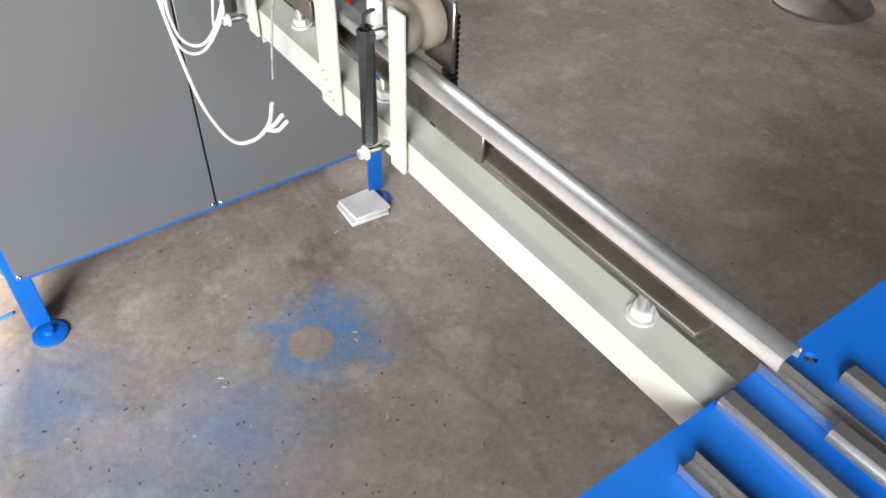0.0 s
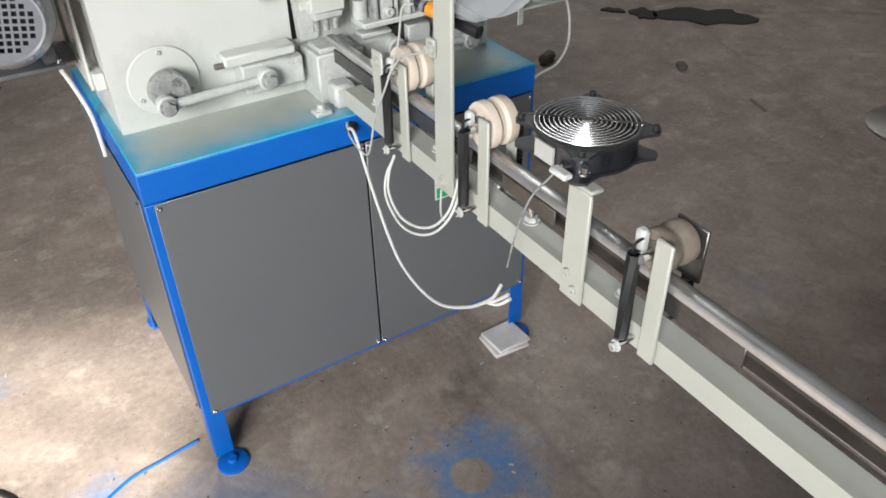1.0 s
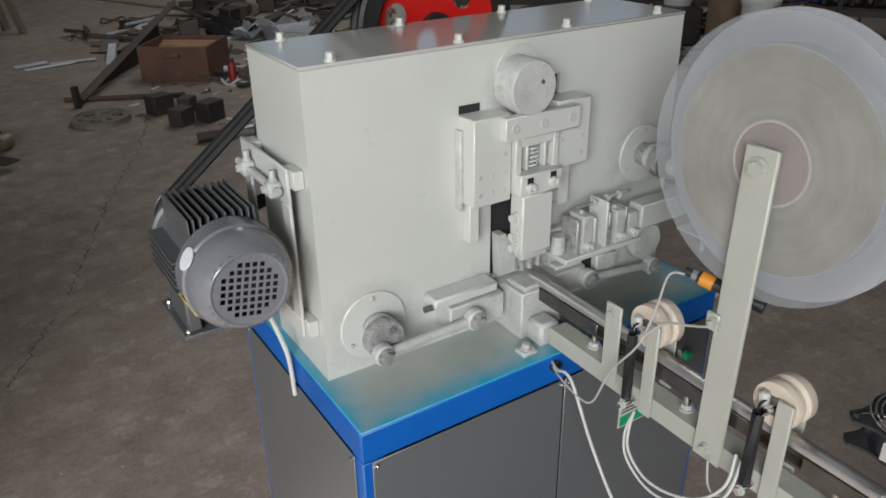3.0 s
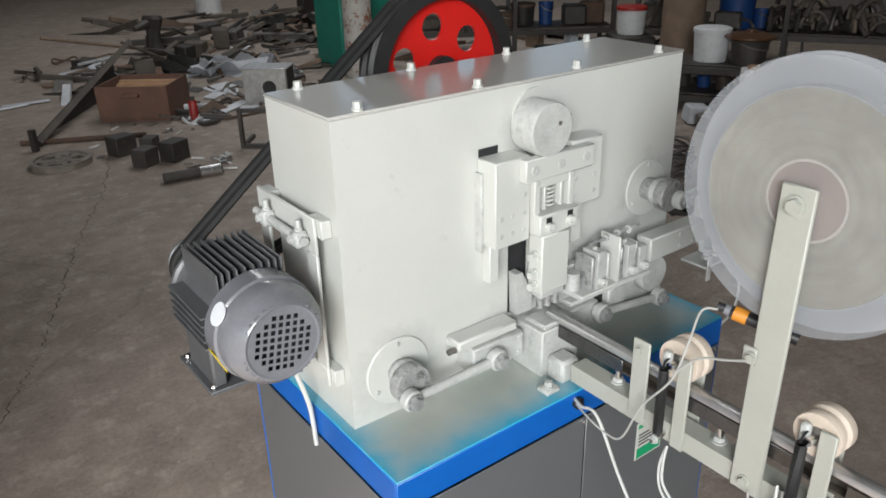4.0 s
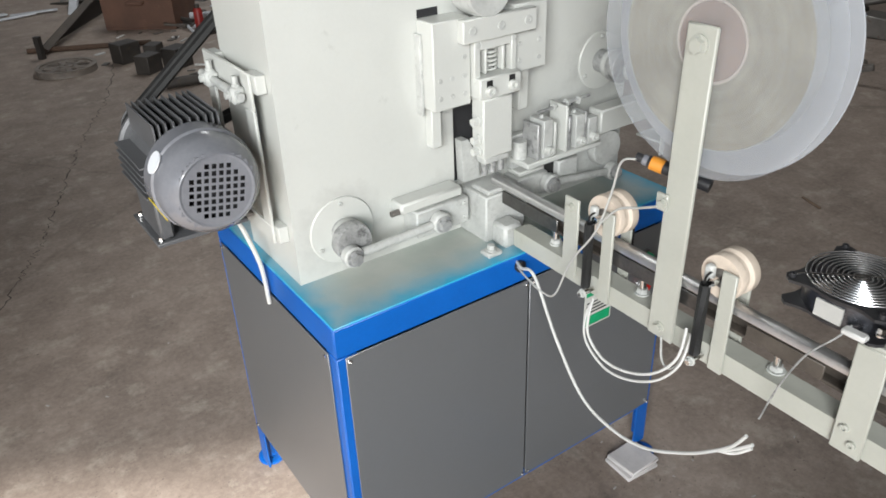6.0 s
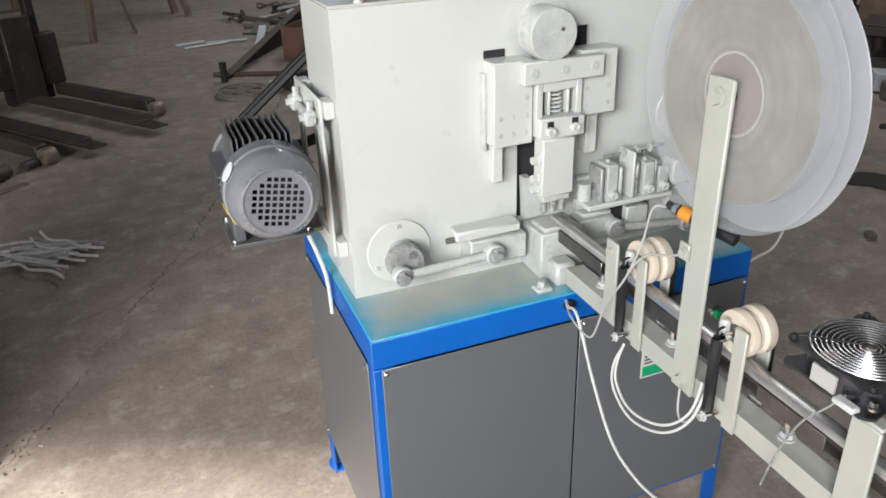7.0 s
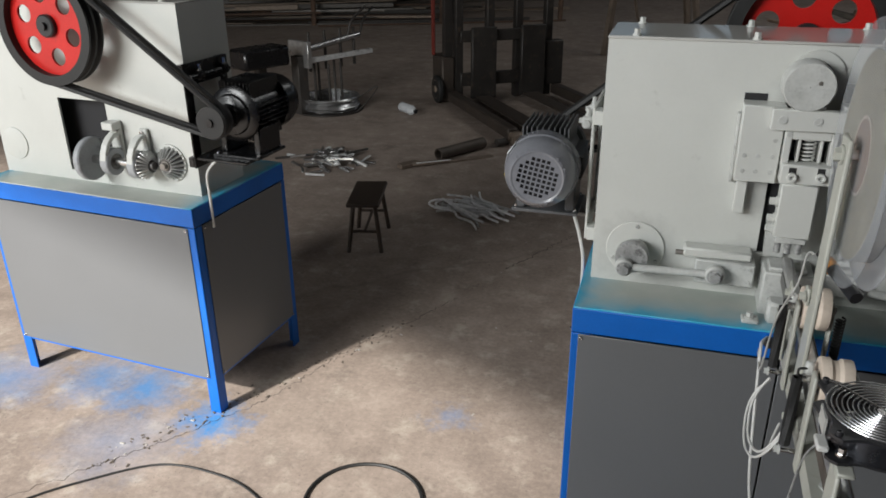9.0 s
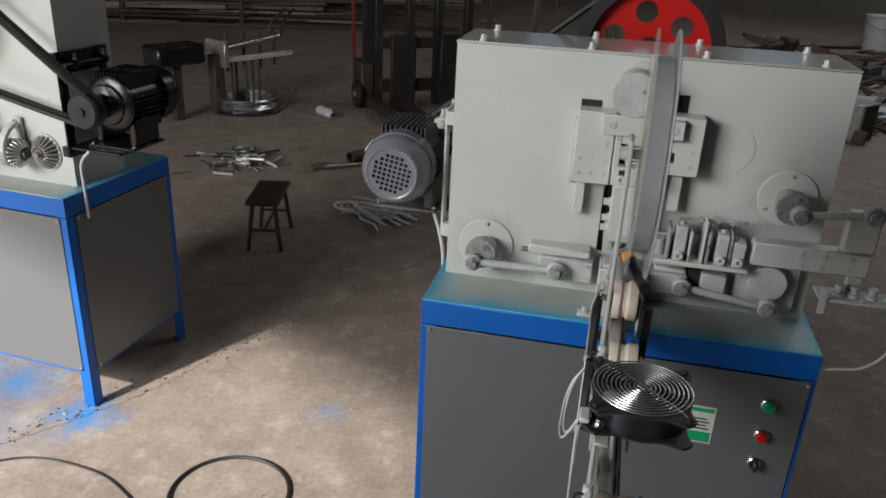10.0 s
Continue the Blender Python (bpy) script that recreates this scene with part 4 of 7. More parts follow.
    for x in (0.408, 0.428, 0.449):
        part("punch", cyl(B(), (x, 0.106, 0.902), (x, 0.106, 0.9265), 0.007, seg=16), GREASY, p)
    for z in (0.955, 0.978, 1.015):
        part("side_screw", hexbolt(B(), (0.394, 0.104, z), (0.378, 0.104, z), 0.0085), WHITE, p)
    part("stop_tab", box(B(), (0.312, 0.140, 0.968), (0.334, FACE, 1.0485), 0.002), WHITE, p)
    part("stop_tab", box(B(), (0.515, 0.132, 1.0), (0.540, FACE, 1.0855), 0.002), WHITE, p)
    part("lever", plate(B(), [(0.390, 0.873), (0.429, 0.873), (0.429, 0.915), (0.402, 0.962), (0.386, 0.962)], [], "y", 0.150, 0.172), WHITE_DUSTY, p, "grey lever standing in the press opening")
    part("cam_flange", lathe(B(), (0.432, FACE, 1.262), (0.432, -1, 1.262), [(0.001, 0), (0.052, 0), (0.052, 0.005), (0.001, 0.005)], 48), WHITE, p)
    d = part("cam_disc", lathe(B(), (0.414, 0.148, 1.253), (0.414, -1, 1.253), [(0.001, 0), (0.048, 0), (0.048, 0.052), (0.046, 0.055), (0.001, 0.055)], 48), WHITE_DUSTY, p, "thick round eccentric disc")
    part("set_screw", socket(B(), (0.431, 0.093, 1.262), (0.431, 0.0915, 1.262), 0.004), DULL, d)
    part("neck", box(B(), (0.388, 0.10, 1.2085), (0.452, 0.145, 1.222), 0.004), WHITE_DUSTY, p)
    part("hub", cyl(B(), (0.425, FACE, 1.258), (0.425, 0.147, 1.258), 0.028), WHITE_DUSTY, p)
    return p


press_unit()


def die_base():
    d = thing("die_base", "off-white painted die block where the strip leaves the press", "die block", at=(0.43, 0.08, TOP))
    part("block", box(B(), (0.388, 0.075, 0.766), (0.488, 0.1655, 0.865), 0.003), WHITE_DUSTY, d)
    part("wedge", box(B(), (0.400, 0.030, 0.766), (0.446, 0.0745, 0.815), 0.006), WHITE_DUSTY, d)
    f = part("foot", box(B(), (0.352, 0.020, 0.7657), (0.387, 0.050, 0.776), 0.003), WHITE_DUSTY, d)
    part("bolt", hexbolt(B(), (0.368, 0.034, 0.776), (0.368, 0.034, 0.788), 0.008), WHITE_DUSTY, f)
    part("anvil", box(B(), (0.396, 0.078, 0.8655), (0.472, 0.135, 0.876), 0.003), WHITE_DUSTY, d)
    return d


die_base()


def slide_block(label, x0, x1, z0, z1, cap):
    s = thing("slide_block", label, "slide", "slide blocks", ((x0 + x1) / 2, FACE, z0))
    part("block", box(B(), (x0, 0.112, z0), (x1, FACE, z1), 0.003), WHITE_DUSTY, s)
    part("cap", box(B(), (cap[0], 0.12, z1 + 0.0005), (cap[1], FACE, cap[2]), 0.004), WHITE, s)
    bolts_on(s, "screw", [(x0 + 0.012, 0.112, z0 + 0.014), (x1 - 0.012, 0.112, z0 + 0.014), (x1 - 0.012, 0.112, z1 - 0.012)], 0.0042, 0.003, (0, -1, 0), WHITE_DUSTY, socket)
    return s


slide_block("painted slide block driven by the crank rod", 0.25, 0.374, 0.806, 0.862, (0.222, 0.365, 0.884))
clamp_slide = slide_block("painted clamp slide block with a cap plate", 0.50, 0.583, 0.808, 0.858, (0.51, 0.58, 0.8685))
# solid filler; its colour is the shade of the open gap
part("gap", box(B(), (0.5835, 0.128, 0.830), (0.6125, FACE, 0.870), 0), RECESS_SHADE, clamp_slide, "near-black filler painted for the shade between the slide blocks")
part("end_block", box(B(), (0.613, 0.112, 0.812), (0.668, FACE, 0.868), 0.003), WHITE_DUSTY, clamp_slide)
for x in (0.205, 0.222):
    single("tension_pin", cyl(B(), (x, 0.13, 0.868), (x + 0.05, 0.13, 0.868), 0.006, seg=12), DULL, "short steel pin behind the slide block", "pin", "slide pins", at=(x, 0.13, 0.868))


def clamp_row():
    c = thing("clamp_row", "row of three small clamp blocks on a painted bar", "clamp", at=(0.6, 0.1, 0.88))
    part("bar", box(B(), (0.496, 0.078, 0.894), (0.70, 0.138, 0.905), 0.002), WHITE, c)
    part("back_plate", box(B(), (0.505, 0.139, 0.872), (0.694, 0.158, 0.945), 0.002), WHITE_DUSTY, c)
    for x, top in ((0.552, 0.985), (0.640, 0.976), (0.676, 0.962)):
        b = part("clamp_block", box(B(), (x - 0.012, 0.082, 0.9055), (x + 0.012, 0.125, top), 0.0012), WHITE_DUSTY, c)
        part("screw", socket(B(), (x, 0.082, 0.921), (x, 0.070, 0.921), 0.009), WHITE, b)
        part("cap_screw", hexbolt(B(), (x, 0.103, top), (x, 0.103, top + 0.006), 0.0045), WHITE_DUSTY, b)
    for x in (0.528, 0.612):
        part("divider", box(B(), (x - 0.004, 0.082, 0.9055), (x + 0.004, 0.13, 0.98), 0.002), GREASY, c)
    part("boss", lathe(B(), (0.508, 0.118, 0.9055), (0.508, 0.118, 2), [(0.001, 0), (0.015, 0), (0.015, 0.036), (0.014, 0.037), (0.001, 0.037)], 28), WHITE_DUSTY, c, "rounded grey boss")
    part("side_plate", box(B(), (0.5705, 0.084, 0.9055), (0.577, 0.128, 0.975), 0.0015), WHITE, c)
    part("side_plate", box(B(), (0.598, 0.080, 0.9055), (0.604, 0.132, 1.003), 0.0015), WHITE, c)
    part("side_plate", box(B(), (0.655, 0.084, 0.9055), (0.661, 0.128, 0.978), 0.0015), GREASY, c)
    part("link_rod", cyl(B(), (0.545, 0.110, 0.994), (0.69, 0.110, 1.0), 0.0035, seg=10), GREASY, c)
    for x in (0.586, 0.622, 0.655):
        part("link_nut", hexbolt(B(), (x, 0.110, 0.9965), (x + 0.008, 0.110, 0.997), 0.0065), WHITE_DUSTY, c)
    part("link_spring", pipe(B(), [(0.605 + 0.0009 * k, 0.128 + 0.006 * math.cos(k * 0.9), 0.985 + 0.006 * math.sin(k * 0.9)) for k in range(60)], 0.0013, 5, 1), STEEL, c)
    return c


clamp_row()


def feed_arm():
    f = thing("side_feeder", "painted side feeder with bolts and a terminal tray", "feeder", at=(0.9, 0.1, 0.92))
    a = part("bar", box(B(), (0.702, 0.084, 0.916), (0.936, 0.124, 0.968), 0.003), WHITE, f)
    bolts_on(a, "screw", [(x, 0.084, z) for x in (0.80, 0.845, 0.90) for z in (0.928, 0.954)], 0.0055, 0.002, (0, -1, 0), WHITE_DUSTY, socket)
    part("upright", box(B(), (0.874, 0.086, 0.9685), (0.938, 0.112, 1.058), 0.003), WHITE, f)
    t = part("tray", box(B(), (0.842, 0.04, 0.872), (1.02, 0.108, 0.878), 0.002), WHITE_DUSTY, f)
    part("tray_lip", box(B(), (0.842, 0.036, 0.845), (0.856, 0.04, 0.905), 0.001), WHITE_DUSTY, t)
    for x in (0.885, 0.915, 0.95, 0.985):
        part("terminal", lathe(B(), (x, 0.07, 0.878), (x, 0.07, 1), [(0.0005, 0), (0.012, 0), (0.012, 0.006), (0.007, 0.008), (0.007, 0.016), (0.010, 0.018), (0.010, 0.024), (0.0005, 0.024)], 16), WHITE_DUSTY, t)
    part("hanger", box(B(), (0.90, 0.09, 0.8785), (0.93, 0.105, 0.9155), 0.002), WHITE_DUSTY, f)
    return f


feed_arm()
single("cover_disc", lathe(B(), (0.625, FACE, 1.145), (0.625, -1, 1.145), [(0.0005, 0), (0.054, 0), (0.054, 0.0008), (0.0005, 0.0008)], 48), WHITE, "round painted cover disc on the housing plate", "cover", "housing covers", at=(0.625, FACE, 1.145))
single("signal_cable", pipe(B(), [(1.0, 0.07, 0.868), (1.012, 0.065, 0.82), (1.0, 0.05, 0.765), (0.955, 0.03, 0.735), (0.90, 0.02, 0.728), (0.872, 0.015, 0.722)], 0.003), CABLE_WHITE, "thin white signal cable looping to the cabinet", "cable")

# ---- the feed rail in front of the press, which stands a little askew ----
PLACE = Matrix.Translation((0.402, -0.844, 0)) @ Matrix.Rotation(radians(-0.7), 4, "Z") @ Matrix.Translation((-0.4, 0.85, 0))


def feed_rail():
    f = thing("feed_rail", "pale painted feed beam carrying a bright steel channel strip", "feed rail", at=(0.43, -0.6, 0.765))
    outer, inner = rect2(0.404, 0.442, 0.7745, 0.8105), rect2(0.4075, 0.4385, 0.778, 0.807)
    part("beam", plate(B(), outer, [inner], "y", -1.30, 0.018), CREAM, f, "pale rectangular steel tube")
    bm = B()                             # an upside-down channel with rounded shoulders
    line = [(-0.011, 0.004), (-0.011, 0.011), (-0.009, 0.0145), (-0.005, 0.016), (0.0050, 0.016), (0.0085, 0.0145), (0.0107, 0.011), (0.0107, 0.004)]
    inner = [(u * 0.86, v - 0.0016 if v > 0.005 else v) for u, v in line[::-1]]
    cs = line + inner
    ends = [[bm.verts.new((0.4185 + u, y, 0.877 + v)) for u, v in cs] for y in (-1.238, 0.095)]
    for k in range(len(cs)):
        j = (k + 1) % len(cs)
        bm.faces.new((ends[0][k], ends[0][j], ends[1][j], ends[1][k]))
    bm.faces.new(ends[0][::-1])
    bm.faces.new(ends[1])
    part("strip", bm, STRIP_STEEL, f, "bright rolled steel channel strip")
    # real guide, carried on to the die as dark shade under the strip
    bm = B()
    box(bm, (0.4185, -1.174, 0.842), (0.4360, 0.02, 0.8475), 0.001)
    box(bm, (0.4360, -1.174, 0.842), (0.4400, 0.02, 0.8690), 0.001)
    part("guide", bm, GUIDE, f, "dark worn guide angle below the strip")
    part("guide_cheek", box(B(), (0.4135, -0.93, 0.846), (0.4175, -0.80, 0.8765), 0.001), DARK_STEEL, f)
    part("guide_cheek", box(B(), (0.408, -0.62, 0.852), (0.4115, -0.50, 0.8765), 0.001), GUIDE, f)
    part("guide_cheek", box(B(), (0.409, -0.42, 0.85), (0.4125, -0.22, 0.8765), 0.001), DARK_STEEL, f)
    # cheek coloured dark for the shade under the strip by the die
    part("guide_cheek", box(B(), (0.407, -0.10, 0.85), (0.411, 0.06, 0.8765), 0.001), DARK_STEEL, f)
    for y in (-0.075, -0.29, -0.545, -0.74, -1.12):
        s = part("stud", cyl(B(), (0.430, y, 0.8105), (0.430, y, 0.8415), 0.006, seg=14), STEEL, f)
        part("nut", hexbolt(B(), (0.430, y, 0.811), (0.430, y, 0.821), 0.010), WHITE_DUSTY, s)
    part("post", box(B(), (0.396, -0.163, 0.79), (0.4015, -0.128, 0.943), 0.002), CREAM, f)
    part("post_bolt", hexbolt(B(), (0.396, -0.1455, 0.925), (0.388, -0.1455, 0.925), 0.007), CREAM, f)
    return f


feed_rail()


def press_roller(y, mat, label, plate_side, size=1.0):
    """A grooved roller on a sprung lever that holds the strip down."""
    r = thing("press_roller", label, "roller", "press rollers", (0.43, y, 0.814))
    z = 0.893 + 0.0375 * size
    roll = part("roller", lathe(B(), (0.4065, y, z), (1, y, z), [(0.007, 0)] + [(q * size, h) for q, h in ((0.0365, 0), (0.0375, 0.002), (0.0375, 0.013), (0.033, 0.018), (0.033, 0.024), (0.0375, 0.029), (0.0375, 0.042), (0.0365, 0.044))] + [(0.007, 0.044)], 40), mat, r)
    part("bore", cyl(B(), (0.4045, y, z), (0.4535, y, z), 0.015, seg=20), DULL, roll)
    part("axle", cyl(B(), (0.385, y, z), (0.463, y, z), 0.0065, seg=14), STEEL, r)
    part("lever", box(B(), (0.396, y - 0.033, 0.775), (0.4015, y - 0.008, 0.948), 0.002), CREAM, r)
    part("lever_head", box(B(), (0.389, y + 0.004, 0.918), (0.4015, y + 0.018, 0.95), 0.003), WHITE_DUSTY, r)
    x = 0.381
    turns = [(x + 0.0075 * math.cos(k * 0.9), y + 0.006 + 0.0075 * math.sin(k * 0.9), 0.800 + 0.125 * k / 330) for k in range(331)]
    s = part("spring", pipe(B(), turns, 0.0014, 5, 1), SPRING, r, "dark coil tension spring")
    part("hook", pipe(B(), [(x, y + 0.008, 0.925), (x, y + 0.006, 0.938), (x + 0.012, y + 0.006, 0.941)], 0.002, 6), SPRING, s)
    part("pull_bolt", cyl(B(), (x + 0.02, y + 0.006, 0.789), (x - 0.014, y + 0.006, 0.789), 0.004, seg=12), STEEL, r)
    part("bolt_head", hexbolt(B(), (x - 0.005, y + 0.006, 0.789), (x - 0.013, y + 0.006, 0.789), 0.0062), WHITE_DUSTY, r)
    if plate_side:
        part("side_plate", box(B(), (0.4545, y - 0.030, 0.872), (0.459, y + 0.018, 0.945), 0.002), DARK_STEEL, r)
    else:
        part("lever", box(B(), (0.4545, y - 0.02, 0.775), (0.459, y + 0.004, 0.945), 0.002), CREAM, r)
    turns = [(0.474 + 0.007 * math.cos(k * 0.9), y + 0.007 * math.sin(k * 0.9), 0.812 + 0.105 * k / 120) for k in range(121)]
    part("spring", pipe(B(), turns, 0.0022, 6, 1), SPRING, r, "dark coil tension spring")
    part("far_bolt", cyl(B(), (0.453, y, 0.80), (0.485, y, 0.80), 0.004, seg=12), STEEL, r)
    return r


press_roller(-0.212, NYLON, "cream nylon grooved roller on a sprung painted lever", False)
press_roller(-0.447, NYLON, "cream nylon grooved roller on a sprung painted lever", False, 0.94)
press_roller(-0.795, NYLON_DIRTY, "soiled brown grooved roller on a sprung painted lever", True, 0.72)


def reel_stand():
    s = thing("reel_stand", "pale painted flat steel arm holding the tape reel", "stand", at=(0.397, -0.363, 0.78))
    lean = Matrix.Translation((0, -0.363, 0.78)) @ Matrix.Rotation(radians(0.6), 4, "X") @ Matrix.Translation((0, 0.363, -0.78))
    part("arm", box(B(), (0.3935, -0.387, 0.778), (0.4005, -0.338, 1.276), 0.002, lean), CREAM, s)
    part("bolt", hexbolt(B(), (0.3935, -0.362, 0.80), (0.385, -0.362, 0.80), 0.007), CREAM, s)
    c = part("clip", box(B(), (0.387, -0.352, 1.0), (0.393, -0.330, 1.028), 0.003), CREAM, s)
    part("clip_bolt", hexbolt(B(), (0.386, -0.346, 1.014), (0.378, -0.346, 1.014), 0.007), CREAM, c)
    part("axle", cyl(B(), (0.386, -0.368, 1.25), (0.462, -0.368, 1.25), 0.008, seg=16), STEEL, s)
    part("axle_nut", hexbolt(B(), (0.393, -0.368, 1.25), (0.382, -0.368, 1.25), 0.011), CREAM, s)
    return s


reel_stand()


def tape_reel():
    x0, y, z = 0.412, -0.368, 1.25
    t = thing("tape_reel", "tape reel with milky plastic discs and tan winding", "reel", at=(x0, y, z))
    for x, plastic in ((x0, DISC_PLASTIC), (x0 + 0.030, DISC_MILKY)):
        part("side_disc", lathe(B(), (x, y, z), (1, y, z), [(0.012, 0), (0.187, 0), (0.188, 0.0012), (0.187, 0.0024), (0.012, 0.0024)], 96), plastic, t, "milky translucent plastic disc")
    w = part("winding", lathe(B(), (x0 + 0.0035, y, z), (1, y, z), [(0.0565, 0), (0.146, 0), (0.146, 0.0255), (0.0565, 0.0255)], 96), TAPE, t, "tan wound tape")
    part("outer_wrap", lathe(B(), (x0 + 0.0035, y, z), (1, y, z), [(0.1465, 0), (0.148, 0), (0.148, 0.0255), (0.1465, 0.0255)], 96), WRAP, t, "pale outer turn of the tape")
    part("core_edge", lathe(B(), (x0 + 0.003, y, z), (1, y, z), [(0.0525, 0), (0.0562, 0), (0.0562, 0.026), (0.0525, 0.026)], 64), NYLON, t)
    part("core", lathe(B(), (x0 + 0.003, y, z), (1, y, z), [(0.0095, 0), (0.052, 0), (0.052, 0.026), (0.0095, 0.026)], 48), CORE, t, "brown cardboard core")
    return t


tape_reel()


def sensor():
    s = thing("sensor", "orange and black barrel sensor clamped to the arm", "sensor", at=(0.44, -0.32, 1.05))
    a, b = Vector((0.410, -0.266, 1.056)), Vector((0.450, -0.376, 1.034))
    def at(t):
        return a.lerp(b, t)
    part("plug", cyl(B(), at(0), at(0.10), 0.007, seg=16), BLACK, s)
    part("collar", cyl(B(), at(0.10), at(0.19), 0.0085, seg=20), GREY_MOTOR, s)
    part("nut", cyl(B(), at(0.17), at(0.21), 0.0105, seg=6), BLACK, s)
    part("barrel", cyl(B(), at(0.21), at(0.38), 0.0112, seg=20), ORANGE, s)
    part("body", cyl(B(), at(0.38), at(1), 0.010, seg=20), BLACK, s)
    return s


sensor()


def axial_fan():
    cx, cy, z0 = 0.452, -0.6165, 0.953
    f = thing("axial_fan", "black axial fan lying flat with chrome ring guard", "fan", at=(cx, cy, z0))
    h = 0.06
    for z, name in ((z0, "base_flange"), (z0 + 0.038 - 0.004, "top_flange")):
        ring = []                        # a round flange with four screw lugs
        for k in range(4):
            for d, r in ((-45, 0.0675), (-33, 0.0675), (-22, 0.068), (-14, 0.074), (-6, 0.089), (0, 0.0905), (6, 0.089), (14, 0.074), (22, 0.068), (33, 0.0675)):
                a = radians(45 + 90 * k + d)
                ring.append((cx + r * math.cos(a), cy + r * math.sin(a)))
        part(name, plate(B(), ring, [ring2(cx, cy, 0.0615, 40)], "z", z, z + 0.004), BLACK, f)
    part("duct", lathe(B(), (cx, cy, z0 + 0.004), (cx, cy, 2), [(0.0615, 0), (0.0655, 0), (0.0655, 0.03), (0.0615, 0.03)], 48), FAN_METAL, f, "satin dark metal fan duct")
    part("strut", box(B(), (cx - 0.061, cy - 0.005, z0 + 0.001), (cx + 0.061, cy + 0.005, z0 + 0.005), 0.001), BLACK, f)
    part("motor_hub", cyl(B(), (cx, cy, z0 + 0.005), (cx, cy, z0 + 0.030), 0.03, seg=32), RUBBER, f)
    for k in range(7):
        m = Matrix.Translation((cx, cy, z0 + 0.02)) @ Matrix.Rotation(k * math.tau / 7, 4, "Z") @ Matrix.Translation((0.042, 0, 0)) @ Matrix.Rotation(radians(38), 4, "X")
        part("blade", box(B(), (-0.0125, -0.018, -0.0008), (0.016, 0.018, 0.0008), 0.0005, m), RUBBER, f)
    g = part("ring_guard", cyl(B(), (cx, cy, z0 + 0.0415), (cx, cy, z0 + 0.0425), 0.008, seg=20), STEEL, f, "chrome wire ring guard")
    for k in range(10):
        r = 0.0115 + 0.0061 * k
        part("guard_ring", pipe(B(), [(cx + r * math.cos(i * math.tau / 40), cy + r * math.sin(i * math.tau / 40), z0 + 0.0425) for i in range(40)], 0.0011, 6, 1, True), CHROME, g)
    for sx, sy in ((1, 1), (-1, -1), (1, -1), (-1, 1)):
        k = 0.060
        if sx == -sy:
            part("guard_wire", pipe(B(), [(cx, cy, z0 + 0.0445), (cx + sx * 0.044, cy + sy * 0.044, z0 + 0.0445), (cx + sx * k, cy + sy * k, z0 + 0.0405)], 0.0013, 6), STEEL, g)
        part("screw", socket(B(), (cx + sx * 0.059, cy + sy * 0.059, z0 + 0.038), (cx + sx * 0.059, cy + sy * 0.059, z0 + 0.044), 0.0045), BLACK, f)
    part("duct_plate", box(B(), (cx - 0.0675, cy - 0.018, z0 + 0.006), (cx - 0.0645, cy + 0.018, z0 + 0.030), 0), CABLE_GREY, f, "pale grey plate on the fan duct")
    return f


axial_fan()


def fan_stand():
    s = thing("fan_stand", "pale painted flat steel post holding the fan", "stand", at=(0.399, -0.676, 0.776))
    part("post", box(B(), (0.3955, -0.697, 0.774), (0.4012, -0.655, 0.943), 0.002), CREAM, s)
    part("tab", box(B(), (0.3955, -0.697, 0.9435), (0.416, -0.655, 0.9495), 0.002), CREAM, s)
    bolts_on(s, "bolt", [(0.3955, -0.684, 0.795), (0.3955, -0.67, 0.815)], 0.006, 0.005, (-1, 0, 0), CREAM, socket)
    part("clamp_screw", hexbolt(B(), (0.400, -0.676, 0.9635), (0.400, -0.676, 0.974), 0.0055), STEEL, s)
    return s


fan_stand()


PLACE = Matrix()


def push_button(z, mat, label):
    p = thing("push_button", label, "button", "machine buttons", (0.783, -0.004, z))
    part("bezel", lathe(B(), (0.783, -0.0036, z), (0.783, -1, z), [(0.009, 0), (0.0165, 0), (0.016, 0.006), (0.0135, 0.008), (0.009, 0.008)], 28), STEEL, p)
    part("cap", lathe(B(), (0.783, -0.0036, z), (0.783, -1, z), [(0.0005, 0), (0.0115, 0), (0.0115, 0.016), (0.010, 0.019), (0.0005, 0.0195)], 24), mat, p)
    return p


push_button(0.631, GREEN, "green push button with chrome bezel on the panel")
push_button(0.552, RED, "red push button with chrome bezel on the panel")
k = thing("selector_knob", "black selector knob with chrome bezel on the panel", "knob", at=(0.783, -0.004, 0.477))
part("bezel", lathe(B(), (0.783, -0.0036, 0.477), (0.783, -1, 0.477), [(0.009, 0), (0.0165, 0), (0.016, 0.006), (0.0135, 0.008), (0.009, 0.008)], 28), STEEL, k)
part("knob", box(B(), (0.778, -0.028, 0.464), (0.788, -0.0045, 0.490), 0.003), BLACK, k)


